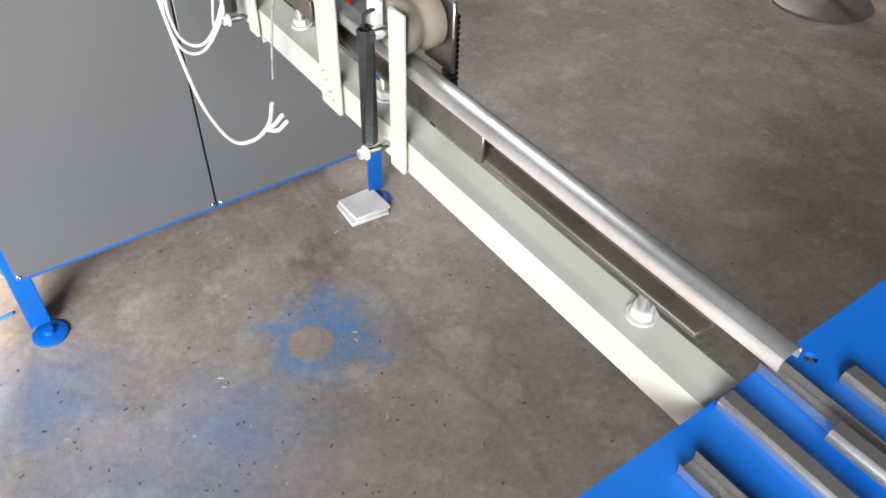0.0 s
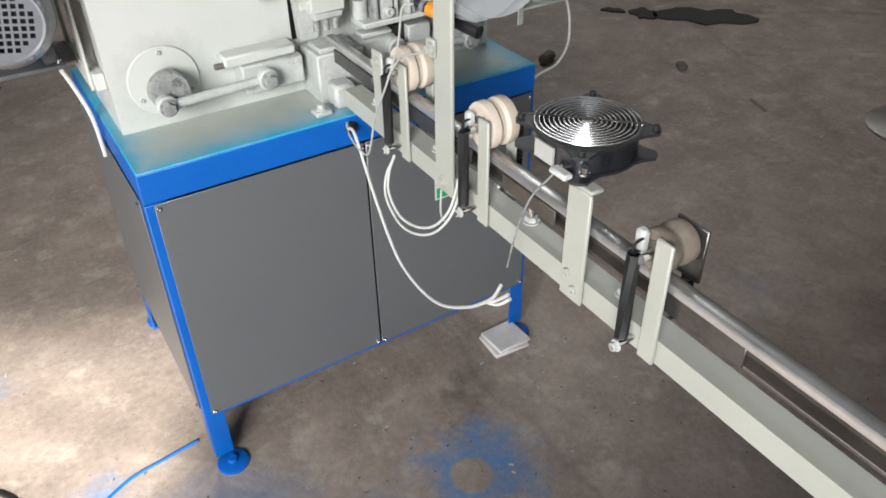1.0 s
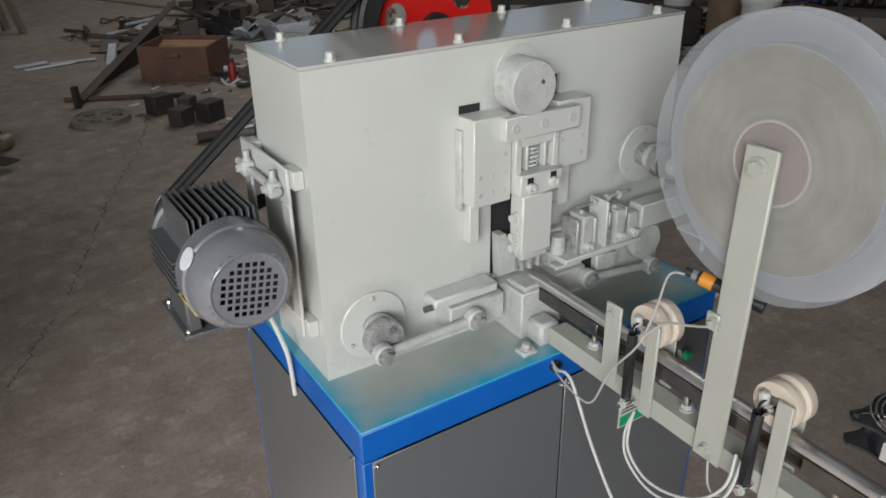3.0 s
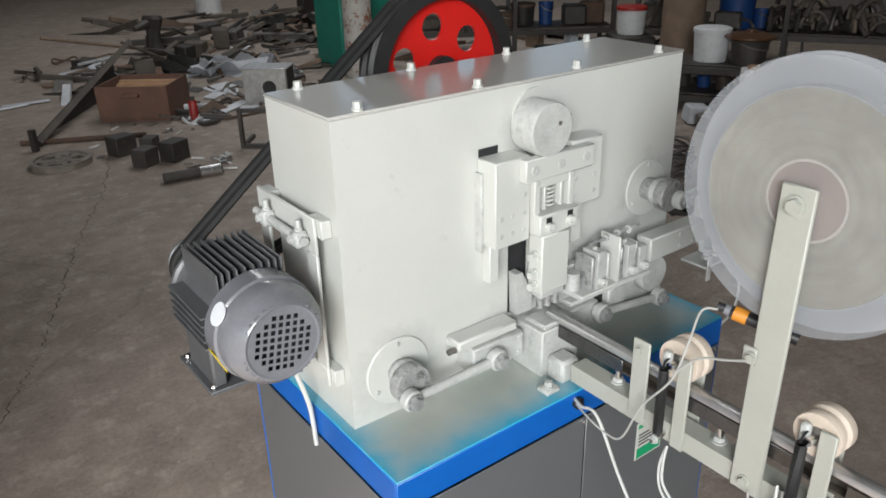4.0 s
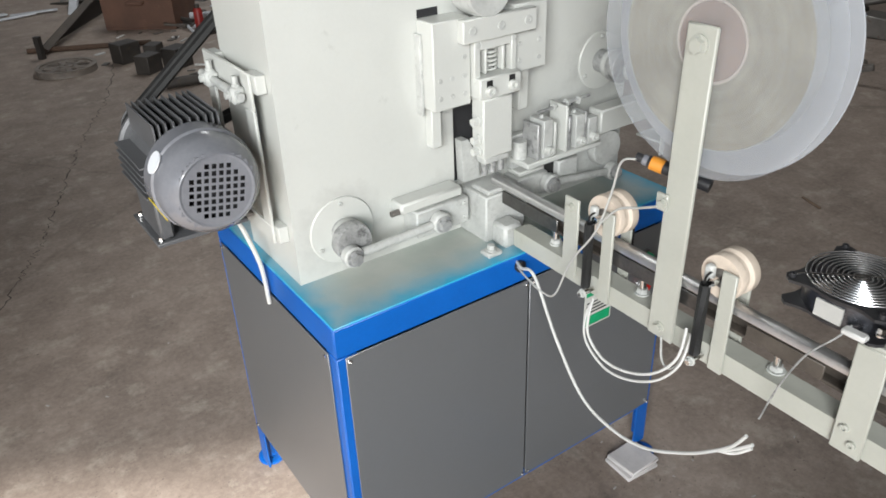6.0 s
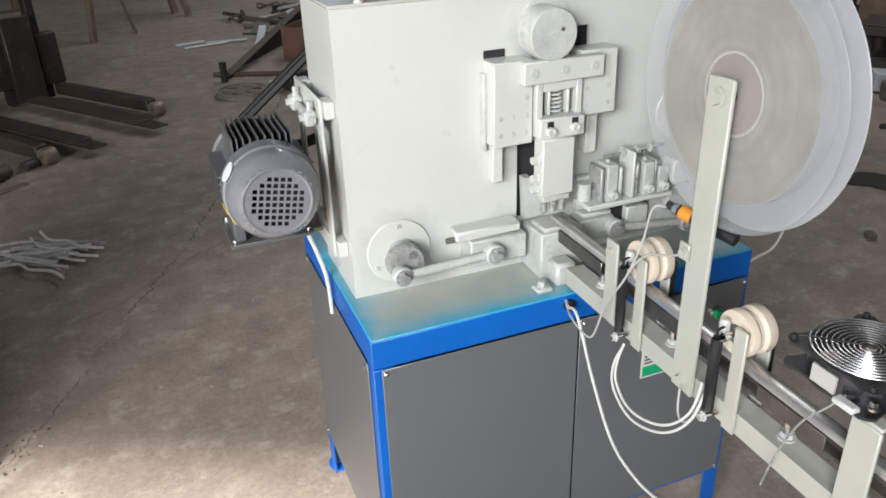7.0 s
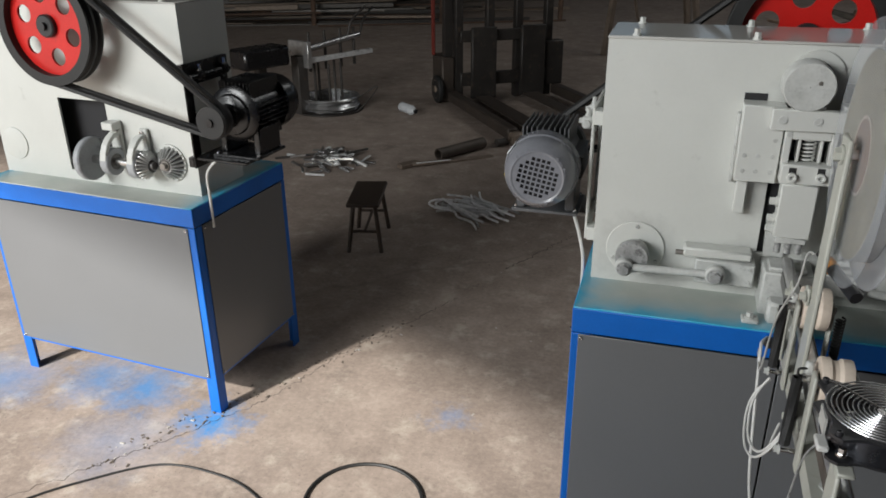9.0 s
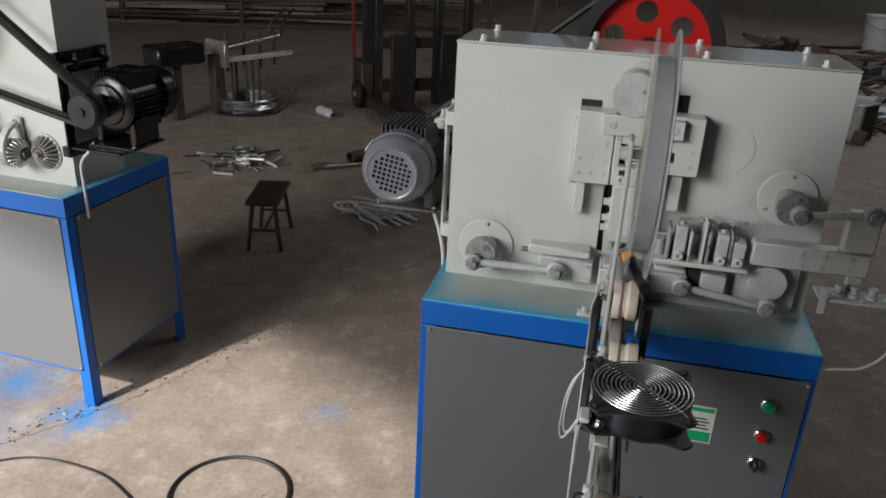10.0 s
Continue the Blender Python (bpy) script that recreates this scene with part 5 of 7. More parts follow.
def rating_plate():
    x0, x1, z0, z1 = 0.598, 0.682, 0.506, 0.602
    p = thing("rating_plate", "green and white rating plate on the cabinet panel", "sign", at=((x0 + x1) / 2, -0.004, (z0 + z1) / 2))
    part("plate", box(B(), (x0, -0.0052, z0), (x1, -0.0036, z1), 0.0005), SIGN, p)
    part("green_field", box(B(), (x0 + 0.004, -0.0058, z0 + 0.004), (x1 - 0.004, -0.0053, z0 + 0.030), 0), GREEN, p)
    part("green_field", box(B(), (x0 + 0.004, -0.0058, z1 - 0.014), (x1 - 0.004, -0.0053, z1 - 0.004), 0), GREEN, p)
    for k in range(4):
        z = z0 + 0.037 + k * 0.0085
        part("printed_bar", box(B(), (x0 + 0.007, -0.0058, z), (x1 - 0.010 - 0.006 * (k % 2), -0.0053, z + 0.0035), 0), BLACK, p)
    return p


rating_plate()

# ---- cables round the rail ----
single("power_cable", pipe(B(), [(0.405, 0.0, 0.752), (0.392, -0.03, 0.756), (0.385, -0.075, 0.762), (0.384, -0.14, 0.66), (0.383, -0.215, 0.572), (0.383, -0.29, 0.548), (0.383, -0.37, 0.560), (0.383, -0.455, 0.614), (0.383, -0.505, 0.66)], 0.003), CABLE_WHITE, "white power cable drooping from the worktop edge", "cable", "loose cables", at=(0.385, -0.2, 0.55))
t = thing("cable_tails", "three bare white wire ends of the cable", "cable end", at=(0.383, -0.51, 0.66))
for k, (y, z, dx) in enumerate(((-0.548, 0.724, -0.004), (-0.556, 0.708, 0.004), (-0.552, 0.694, 0.011))):
    part("wire", pipe(B(), [(0.383, -0.505, 0.660), (0.383 + dx * 0.5, -0.53, 0.68 + 0.01 * (1 - k)), (0.383 + dx, y, z)], 0.0028), CABLE_WHITE, t)
single("signal_cable", pipe(B(), [(0.386, -0.225, 0.79), (0.370, -0.232, 0.764), (0.360, -0.245, 0.735), (0.356, -0.285, 0.712), (0.358, -0.335, 0.716), (0.364, -0.385, 0.742), (0.376, -0.415, 0.785), (0.396, -0.41, 0.83)], 0.0024), CABLE_WHITE, "white signal cable looped under the beam", "cable", "loose cables", at=(0.385, -0.3, 0.68))
single("signal_cable", pipe(B(), [(0.388, -0.222, 0.785), (0.366, -0.228, 0.758), (0.354, -0.246, 0.726), (0.350, -0.294, 0.703), (0.352, -0.345, 0.709), (0.358, -0.396, 0.738), (0.372, -0.424, 0.78), (0.396, -0.42, 0.825)], 0.0022), CABLE_WHITE, "white signal cable looped under the beam", "cable", "loose cables", at=(0.38, -0.3, 0.67))
single("signal_cable", pipe(B(), [(0.388, -0.372, 0.795), (0.378, -0.385, 0.765), (0.374, -0.402, 0.758), (0.376, -0.418, 0.775), (0.388, -0.422, 0.81)], 0.0018), CABLE_GREY, "thin grey signal cable looped behind the arm foot", "cable", "loose cables", at=(0.38, -0.4, 0.76))
single("sensor_cable", pipe(B(), [(0.404, 0.0, 0.745), (0.386, -0.05, 0.748), (0.382, -0.10, 0.742), (0.382, -0.135, 0.755), (0.382, -0.17, 0.84), (0.381, -0.222, 0.92), (0.400, -0.232, 0.985), (0.404, -0.244, 1.045), (0.410, -0.267, 1.056)], 0.0019), CABLE_GREY, "thin grey sensor cable running up to the sensor", "cable", "loose cables", at=(0.385, -0.1, 0.75))
single("sensor_cable", pipe(B(), [(0.384, -0.222, 0.93), (0.3875, -0.26, 0.975), (0.3855, -0.305, 0.996), (0.3825, -0.338, 1.012)], 0.002), CABLE_GREY, "thin grey sensor cable clamped to the reel arm", "cable", "loose cables", at=(0.385, -0.3, 0.98))
single("fan_lead", pipe(B(), [(0.395, -0.64, 0.965), (0.385, -0.63, 0.945), (0.381, -0.60, 0.90), (0.380, -0.575, 0.83), (0.380, -0.56, 0.765)], 0.0014), GREASY, "thin twisted fan lead hanging beside the beam", "cable", "loose cables", at=(0.385, -0.6, 0.8))
single("fan_plug", box(B(), (0.378, -0.665, 0.958), (0.392, -0.635, 0.966), 0.002), CABLE_WHITE, "small white plug of the fan lead", "plug", at=(0.385, -0.65, 0.95))
single("cable_gland", lathe(B(), (0.41, -0.001, 0.742), (0.41, -1, 0.742), [(0.0005, 0), (0.012, 0), (0.012, 0.008), (0.007, 0.012), (0.0005, 0.012)], 16), BLACK, "black cable gland under the worktop edge", "cable gland", at=(0.41, 0, 0.742))
m = Matrix.Translation((0.788, -0.034, 0)) @ Matrix.Rotation(radians(-4), 4, "Z")
pad = thing("foam_pad", "stack of white square pads under the cabinet leg", "pad", at=(0.785, -0.045, 0))
part("sheet", box(B(), (-0.054, -0.046, 0.0005), (0.05, 0.046, 0.012), 0.003, m), PAD, pad)
part("sheet", box(B(), (-0.046, -0.044, 0.0125), (0.054, 0.048, 0.024), 0.003, m @ Matrix.Rotation(radians(5), 4, "Z")), PAD, pad)


# ---- the outfeed table ----
def outfeed_table():
    t = thing("outfeed_table", "blue painted steel outfeed table with finished strips", "table", at=(0.65, -1.5, 0))
    # its unseen left and rear parts are extended to shade the floor
    x0, x1, y0, y1 = -0.62, 1.05, -2.2, -1.203
    part("tabletop", plate(B(), rect2(x0, x1, y0, y1), [ring2(0.497, -1.218, 0.0055, 14), ring2(0.64, -1.3, 0.0055, 14)], "z", 0.811, 0.817), BLUE, t)
    bm = B()
    box(bm, (x0, y1 - 0.006, 0.785), (x1, y1 - 0.0005, 0.8108))
    box(bm, (x0, y0, 0.785), (x1, y0 + 0.006, 0.8108))
    part("skirt", bm, BLUE, t)
    for x in (x0 + 0.02, x1 - 0.06):
        for y in (y0 + 0.008, y1 - 0.05):
            part("leg", box(B(), (x, y, 0), (x + 0.04, y + 0.04, 0.8105), 0.002), BLUE, t)
    return t


outfeed_table()


def channel_piece(p, angle, length, upside):
    bm = B()
    h, w, s = 0.0095, 0.0088, 0.0014
    if upside:                           # closed side up, with rounded shoulders
        line = [(-w, 0), (-w, h * 0.5), (-w * 0.86, h * 0.8), (-w * 0.6, h), (w * 0.6, h), (w * 0.86, h * 0.8), (w, h * 0.5), (w, 0)]
        ends = [[bm.verts.new((u, y, v)) for u, v in line] for y in (0, length)]
        for k in range(len(line)):
            n = (k + 1) % len(line)
            bm.faces.new((ends[0][k], ends[0][n], ends[1][n], ends[1][k]))
        bm.faces.new(ends[0][::-1])
        bm.faces.new(ends[1])
    else:
        box(bm, (-w, 0, 0), (w, length, s), 0.0005)
        box(bm, (-w, 0, s), (-w + s, length, h), 0.0005)
        box(bm, (w - s, 0, s), (w, length, h), 0.0005)
    single("steel_channel", bm, CHROME, "bright cut steel channel lying on the blue table", "steel channel", "finished channels", at=(0, 0, 0), turn=Matrix.Translation(p) @ Matrix.Rotation(radians(180 + angle), 4, "Z"))


for p, a, l, up in (((0.412, -1.207, 0.8172), -1, 0.55, True), ((0.350, -1.226, 0.8172), 1, 0.5, False), ((0.461, -1.203, 0.8172), -2, 0.5, False), ((0.443, -1.268, 0.8268), 0, 0.45, True), ((0.503, -1.243, 0.8172), -3, 0.5, True), ((0.53, -1.285, 0.8172), 2, 0.42, False)):
    channel_piece(p, a, l, up)

# ---- the workshop behind: scrap, tools and stock ----
PLACE = Matrix.Translation((-0.1, -1.2, 0)) @ Matrix.Scale(0.973, 4) @ Matrix.Translation((0.1, 1.2, 0))
rnd = random.Random(7)


def rod_thing(name, p, q, r, mat, label, category, group="", seg=12, hollow=False):
    p, q = Vector(p), Vector(q)
    bm = B()
    if hollow:
        n = (q - p).length
        lathe(bm, p, q, [(r * 0.82, 0), (r, 0), (r, n), (r * 0.82, n)], max(seg, 20))
    else:
        cyl(bm, p, q, r, seg=seg)
    return single(name, bm, mat, label, category, group, at=p)


def slab(name, c, size, angle, mat, label, category, group="", tilt=(0, 0), bev=0.004):
    sx, sy, sz = size
    m = Matrix.Translation(c) @ Matrix.Rotation(radians(angle), 4, "Z") @ Matrix.Rotation(radians(tilt[0]), 4, "X") @ Matrix.Rotation(radians(tilt[1]), 4, "Y")
    bm = box(B(), (-sx / 2, -sy / 2, 0), (sx / 2, sy / 2, sz), bev)
    return single(name, bm, mat, label, category, group, turn=m)


def lorry_wheel(parent, name, c, axis, r, w, mat):
    c, axis = Vector(c), Vector(axis).normalized()
    return part(name, lathe(B(), c - axis * w / 2, c + axis, [(r * 0.25, 0), (r * 0.92, 0), (r, w * 0.2), (r, w * 0.8), (r * 0.92, w), (r * 0.25, w)], 28), mat, parent)


STACKER_IRON = surface("black_stacker_paint", (0.024, 0.021, 0.019), 0.5, metal=0.1, vary=0.5, big=6, bump=0.3, dirt=(0.075, 0.052, 0.038), dirt_at=(0.56, 0.72))
FORK_STEEL = surface("dirty_fork_steel", (0.055, 0.043, 0.035), 0.55, metal=0.3, vary=0.4, big=7, bump=0.3, dirt=(0.10, 0.07, 0.05))
RED_POST = surface("faded_red_paint", (0.17, 0.028, 0.02), 0.5, vary=0.35, big=8, bump=0.2, dirt=(0.09, 0.05, 0.035))


def stacker():
    """A hand pallet stacker; built along -y from its mast, then turned."""
    m = pose(-1.42, 5.52, 0, 0, 0, 35)
    s = thing("pallet_stacker", "dark worn hand pallet stacker with lowered forks", "stacker", at=(0, 0, 0), turn=m)
    for x in (-0.47, 0.56):
        tip = -1.48 if x < 0 else -1.22
        leg = part("support_leg", box(B(), (x - 0.045, tip, 0.03), (x + 0.045, -0.06, 0.12), 0.01), FORK_STEEL, s)
        lorry_wheel(leg, "roller", (x, tip - 0.05, 0.055), (1, 0, 0), 0.055, 0.085, BROWNED)
    for x in (-0.21, 0.27):
        bm = B()
        box(bm, (x - 0.075, -1.50, 0.055), (x + 0.075, -0.15, 0.075), 0.006)
        box(bm, (x - 0.06, -1.68, 0.050), (x + 0.06, -1.50, 0.064), 0.006)
        fork = part("fork", bm, FORK_STEEL, s, "flat steel fork blade")
        part("fork_shank", box(B(), (x - 0.10, -0.15, 0.05), (x + 0.135, -0.10, 0.68), 0.006), STACKER_IRON, fork)
    part("carriage", box(B(), (-0.40, -0.098, 0.55), (0.44, -0.065, 0.65), 0.006), STACKER_IRON, s)
    part("carriage", box(B(), (-0.40, -0.098, 0.16), (0.44, -0.065, 0.28), 0.006), STACKER_IRON, s)
    for x in (-0.40, -0.10, 0.18, 0.48):
        part("mast_post", box(B(), (x - 0.035, -0.06, 0.02), (x + 0.035, 0.02, 1.9), 0.006), STACKER_IRON, s)
    part("brace", box(B(), (0.44, -0.09, 0.12), (0.62, 0.02, 0.52), 0.008), STACKER_IRON, s)
    part("housing", box(B(), (-0.56, -0.04, 0.02), (-0.44, 0.25, 0.42), 0.012), FORK_STEEL, s)
    wheel = lorry_wheel(s, "wheel", (-0.585, 0.02, 0.13), (1, 0, 0), 0.125, 0.045, RUBBER)
    part("wheel_disc", lathe(B(), (-0.612, 0.02, 0.13), (1, 0.02, 0.13), [(0.001, 0), (0.03, 0), (0.035, 0.006), (0.075, 0.008), (0.085, 0.003), (0.085, 0.02), (0.001, 0.02)], 28), BROWNED, wheel, "rusty wheel disc")
    part("red_post", box(B(), (-0.60, 0.12, 0.42), (-0.57, 0.15, 1.9), 0.004), RED_POST, s, "thin red painted post")
    part("frame_post", box(B(), (-0.52, 0.0, 0.42), (-0.44, 0.08, 1.9), 0.004), STACKER_IRON, s)
    return s


stacker()


def stool():
    m = pose(-1.315, 2.0, 0, 0, 0, 14)
    s = thing("stool", "small dark wooden stool standing on the floor", "stool", at=(0, 0, 0), turn=m)
    part("seat", box(B(), (-0.085, -0.185, 0.25), (0.085, 0.185, 0.272), 0.006), WOOD, s)
    for sx in (-1, 1):
        for sy in (-1, 1):
            part("leg", cyl(B(), (sx * 0.055, sy * 0.14, 0.25), (sx * 0.085, sy * 0.17, 0), 0.012, 0.011, 8), WOOD, s)
    for sy in (-1, 1):
        part("stretcher", cyl(B(), (-0.07, sy * 0.155, 0.11), (0.07, sy * 0.155, 0.11), 0.008, seg=8), WOOD, s)
    part("stretcher", cyl(B(), (0.0, -0.155, 0.11), (0.0, 0.155, 0.11), 0.008, seg=8), WOOD, s)
    return s


stool()

STRIP = surface("bright_bent_strip", (0.88, 0.88, 0.87), 0.28, metal=0.0, vary=0.25, big=30, bump=0.05, piece=0.5)

# bent bright strips in a loose bundle
for k in range(24):
    a = rnd.uniform(-52, 14)
    c = Vector((-0.85 + rnd.uniform(-0.09, 0.09), 2.51 + rnd.uniform(-0.15, 0.15), 0.006 + 0.0016 * k))
    l = rnd.uniform(0.10, 0.2)
    bend = rnd.uniform(-0.05, 0.05)
    d = Vector((math.cos(radians(a + 12)), math.sin(radians(a - 12)), 0))
    n = Vector((-d.y, d.x, 0))
    pts = [c - d * l + n * bend, c - d * l * 0.45 - n * bend * 0.4, c + n * bend * 0.2, c + d * l * 0.5 - n * bend * 0.3, c + d * l + n * bend * 0.5]
    single("strip_offcut", pipe(B(), pts, 0.0068, 6, 4), STRIP, "bent bright steel strip in a loose bundle", "offcut", "strip bundle", at=c)
for k in range(3):
    pts = [(-1.03 + 0.06 * math.cos(t) * (1 + 0.2 * k) - 0.02 * k, 2.62 + 0.07 * math.sin(t) - 0.03 * k, 0.012 + 0.01 * k) for t in [radians(60 + 40 * i) for i in range(7)]]
    single("strip_offcut", pipe(B(), pts, 0.0066, 6, 4), STRIP, "curled bright steel strip at the bundle's end", "offcut", "strip bundle", at=pts[3])

# short bright cut-offs in a heap
for k in range(105):
    a, q = rnd.uniform(0, 360), rnd.gauss(0, 1)
    r = abs(rnd.gauss(0, 0.12))
    th = rnd.uniform(0, math.tau)
    h = max(0, 0.075 - 0.3 * r) * rnd.random()
    l = rnd.uniform(0.06, 0.2)
    c = Vector((-2.13 + 1.3 * r * math.cos(th), 3.24 + 1.5 * r * math.sin(th), h + 0.002))
    slab("offcut", c, (l, rnd.uniform(0.012, 0.028), rnd.uniform(0.006, 0.016)), a, (OFFCUT, CHROME, SCRAP, CHROME)[k % 4], "short cut-off of steel strip in a heap", "offcut", "heap of offcuts", (rnd.uniform(-12, 12), rnd.uniform(-14, 14)), 0.001)
rod_thing("steel_rod", (-2.52, 3.2, 0.008), (-2.2, 3.42, 0.012), 0.008, IRON, "thin dark steel rod by the heap", "rod")


def uncoiler():
    m = pose(-2.78, 4.72, 0, 0, 0, -8)
    u = thing("wire_uncoiler", "wire uncoiler with a bright strip coil on upright pins", "uncoiler", at=(0, 0, 0), turn=m)
    for k in range(26):
        r = 0.20 + 0.07 * rnd.random()
        z = 0.025 + 0.1 * k / 26
        pts = [((r + rnd.uniform(-0.008, 0.008)) * math.cos(t), (r + rnd.uniform(-0.008, 0.008)) * math.sin(t), z + rnd.uniform(-0.006, 0.006)) for t in [i * math.tau / 28 for i in range(28)]]
        part("coil_turn", pipe(B(), pts, 0.007, 5, 1, True), CHROME, u)
    part("base", lathe(B(), (0, 0, 0), (0, 0, 1), [(0.001, 0.0), (0.30, 0.0), (0.30, 0.012), (0.001, 0.012)], 40), IRON, u)
    for k in range(5):
        a = radians(20 + 72 * k)
        part("pin", cyl(B(), (0.12 * math.cos(a), 0.12 * math.sin(a), 0.012), (0.12 * math.cos(a), 0.12 * math.sin(a), 0.42), 0.012, seg=10), IRON, u)
    part("curl", pipe(B(), [(0.24, 0.08, 0.1), (0.38, 0.2, 0.2), (0.42, 0.02, 0.14), (0.34, -0.1, 0.03)], 0.006, 6), IRON, u)
    return u


uncoiler()


def hoist_cart():
    m = pose(-2.9, 4.62, 0, 0, 0, 64)
    h = thing("strip_straightener", "dark straightener stand with bright parallel bars", "straightener", at=(0, 0, 0), turn=m)
    part("bar", cyl(B(), (-0.1, 0.12, 0.50), (0.68, 0.12, 0.58), 0.03, seg=16), CHROME, h)
    part("bar", box(B(), (-0.05, -0.1, 0.44), (0.66, -0.06, 0.48), 0.003), OFFCUT, h, "bright flat bar")
    for x in (0.1, 0.28, 0.46, 0.62):
        part("pin", cyl(B(), (x, 0.12, 0.32), (x, 0.12, 0.66), 0.014, seg=10), IRON, h)
    part("cross_plate", box(B(), (-0.1, -0.12, 0.40), (-0.06, 0.15, 0.62), 0.003), GALVANISED, h)
    part("handle", pipe(B(), [(0.7, 0.12, 0.58), (0.78, 0.14, 0.72), (0.95, 0.2, 0.8)], 0.012, 8), IRON, h)
    part("handle", pipe(B(), [(0.55, 0.12, 0.58), (0.6, 0.1, 0.72), (0.8, 0.14, 0.82)], 0.012, 8), IRON, h)
    part("gearbox", box(B(), (-0.72, -0.12, 0.46), (-0.28, 0.12, 0.62), 0.02), BLACK_MOTOR, h, "glossy black gear case")
    part("column", box(B(), (-0.16, -0.05, 0.0), (-0.06, 0.05, 0.5), 0.004), IRON, h)
    part("column", box(B(), (-0.55, -0.04, 0.0), (-0.47, 0.04, 0.46), 0.004), IRON, h)
    return h


hoist_cart()

b = thing("plastic_bottle", "crumpled clear plastic bottle lying on the floor", "bottle", at=(-2.03, 4.72, 0))
ax = Vector((0.75, -0.62, 0.0)).normalized()
p0 = Vector((-2.12, 4.80, 0.045))
part("body", lathe(B(), p0, p0 + ax, [(0.001, 0), (0.040, 0.0), (0.044, 0.01), (0.038, 0.05), (0.043, 0.09), (0.037, 0.13), (0.043, 0.16), (0.024, 0.2), (0.015, 0.215), (0.001, 0.215)], 20), BOTTLE, b)
part("cap", cyl(B(), p0 + ax * 0.2155, p0 + ax * 0.235, 0.017, seg=16), BLACK, b, "dark cap")
rod_thing("steel_tube", (-1.38, 3.48, 0.044), (-1.15, 3.86, 0.044), 0.042, DUSTY_IRON, "short brown steel tube lying on the floor", "tube", hollow=True)
rod_thing("bar_stock", (-1.06, 3.92, 0.03), (-1.0, 3.98, 0.03), 0.03, IRON, "short dark bar end beside the tube", "bar")
slab("flat_bar", (-1.27, 3.48, 0.001), (0.62, 0.045, 0.018), 41, BROWNED, "flat dark steel bar with a bright edge", "bar", tilt=(0, 2))
slab("flat_bar", (-1.38, 3.37, 0.02), (0.26, 0.014, 0.008), 41, OFFCUT, "bright strip lying on the flat bar", "bar", tilt=(0, 2))
slab("bar_tip", (-1.535, 3.285, 0.002), (0.16, 0.06, 0.03), 56, BROWNED, "bent dark end of a steel bar", "bar")

RED_DULL = surface("dull_red_can", (0.30, 0.022, 0.018), 0.45, vary=0.3, big=25, dirt=(0.14, 0.06, 0.045))

WHEEL_IRON = surface("dusty_cast_iron", (0.22, 0.19, 0.165), 0.55, metal=0.2, vary=0.35, big=10, bump=0.3, dirt=(0.075, 0.06, 0.05))

# the cast wheel, blocks and tube on the floor
w = thing("cast_wheel", "spoked cast iron belt wheel lying flat", "wheel", at=(0.44, 5.12, 0))
cut = [[(0.44 + r * math.cos(radians(a + 60 * k)), 5.12 + r * math.sin(radians(a + 60 * k))) for r, a in ((0.075, -17), (0.12, -22), (0.155, -20), (0.165, 0), (0.155, 20), (0.12, 22), (0.075, 17))] for k in range(6)]
part("web", plate(B(), ring2(0.44, 5.12, 0.18, 48), cut, "z", 0.018, 0.034), WHEEL_IRON, w)
part("rim", lathe(B(), (0.44, 5.12, 0.001), (0.44, 5.12, 1), [(0.182, 0), (0.21, 0), (0.205, 0.022), (0.21, 0.044), (0.182, 0.044)], 56), WHEEL_IRON, w)
part("hub", lathe(B(), (0.44, 5.12, 0.015), (0.44, 5.12, 1), [(0.02, 0), (0.05, 0), (0.05, 0.028), (0.02, 0.028)], 28), WHEEL_IRON, w)
for (x, y, s, a) in ((0.86, 5.08, 0.17, 20), (0.91, 4.68, 0.15, 35), (1.12, 4.68, 0.17, 30), (1.05, 5.02, 0.13, 50)):
    slab("steel_block", (x, y, 0.0), (s, s * 0.8, s * 0.85), a, IRON, "dark square steel block on the floor", "block", "steel blocks")
rod_thing("steel_tube", (0.875, 4.19, 0.036), (1.26, 4.14, 0.036), 0.035, IRON, "short dark steel tube with a bright end", "tube", hollow=True)
rod_thing("tube_sleeve", (1.11, 4.16, 0.037), (1.25, 4.142, 0.037), 0.0365, CHROME, "bright turned sleeve on the tube", "sleeve", hollow=True)
f = thing("welded_stand", "welded dark angle iron stand on the floor", "stand", at=(1.73, 4.54, 0))
fm = Matrix.Translation((1.73, 4.54, 0)) @ Matrix.Rotation(radians(-40), 4, "Z")
for a, c in (((-0.15, -0.02, 0), (-0.12, 0.02, 0.3)), ((0.12, -0.02, 0), (0.15, 0.02, 0.34)), ((-0.12, -0.02, 0.27), (0.12, 0.02, 0.30)), ((-0.12, -0.02, 0.0), (0.12, 0.02, 0.03)), ((-0.15, 0.021, 0.0), (-0.12, 0.28, 0.03)), ((0.12, 0.021, 0.0), (0.15, 0.28, 0.03))):
    part("angle_bar", box(B(), a, c, 0.003, fm), IRON, f)


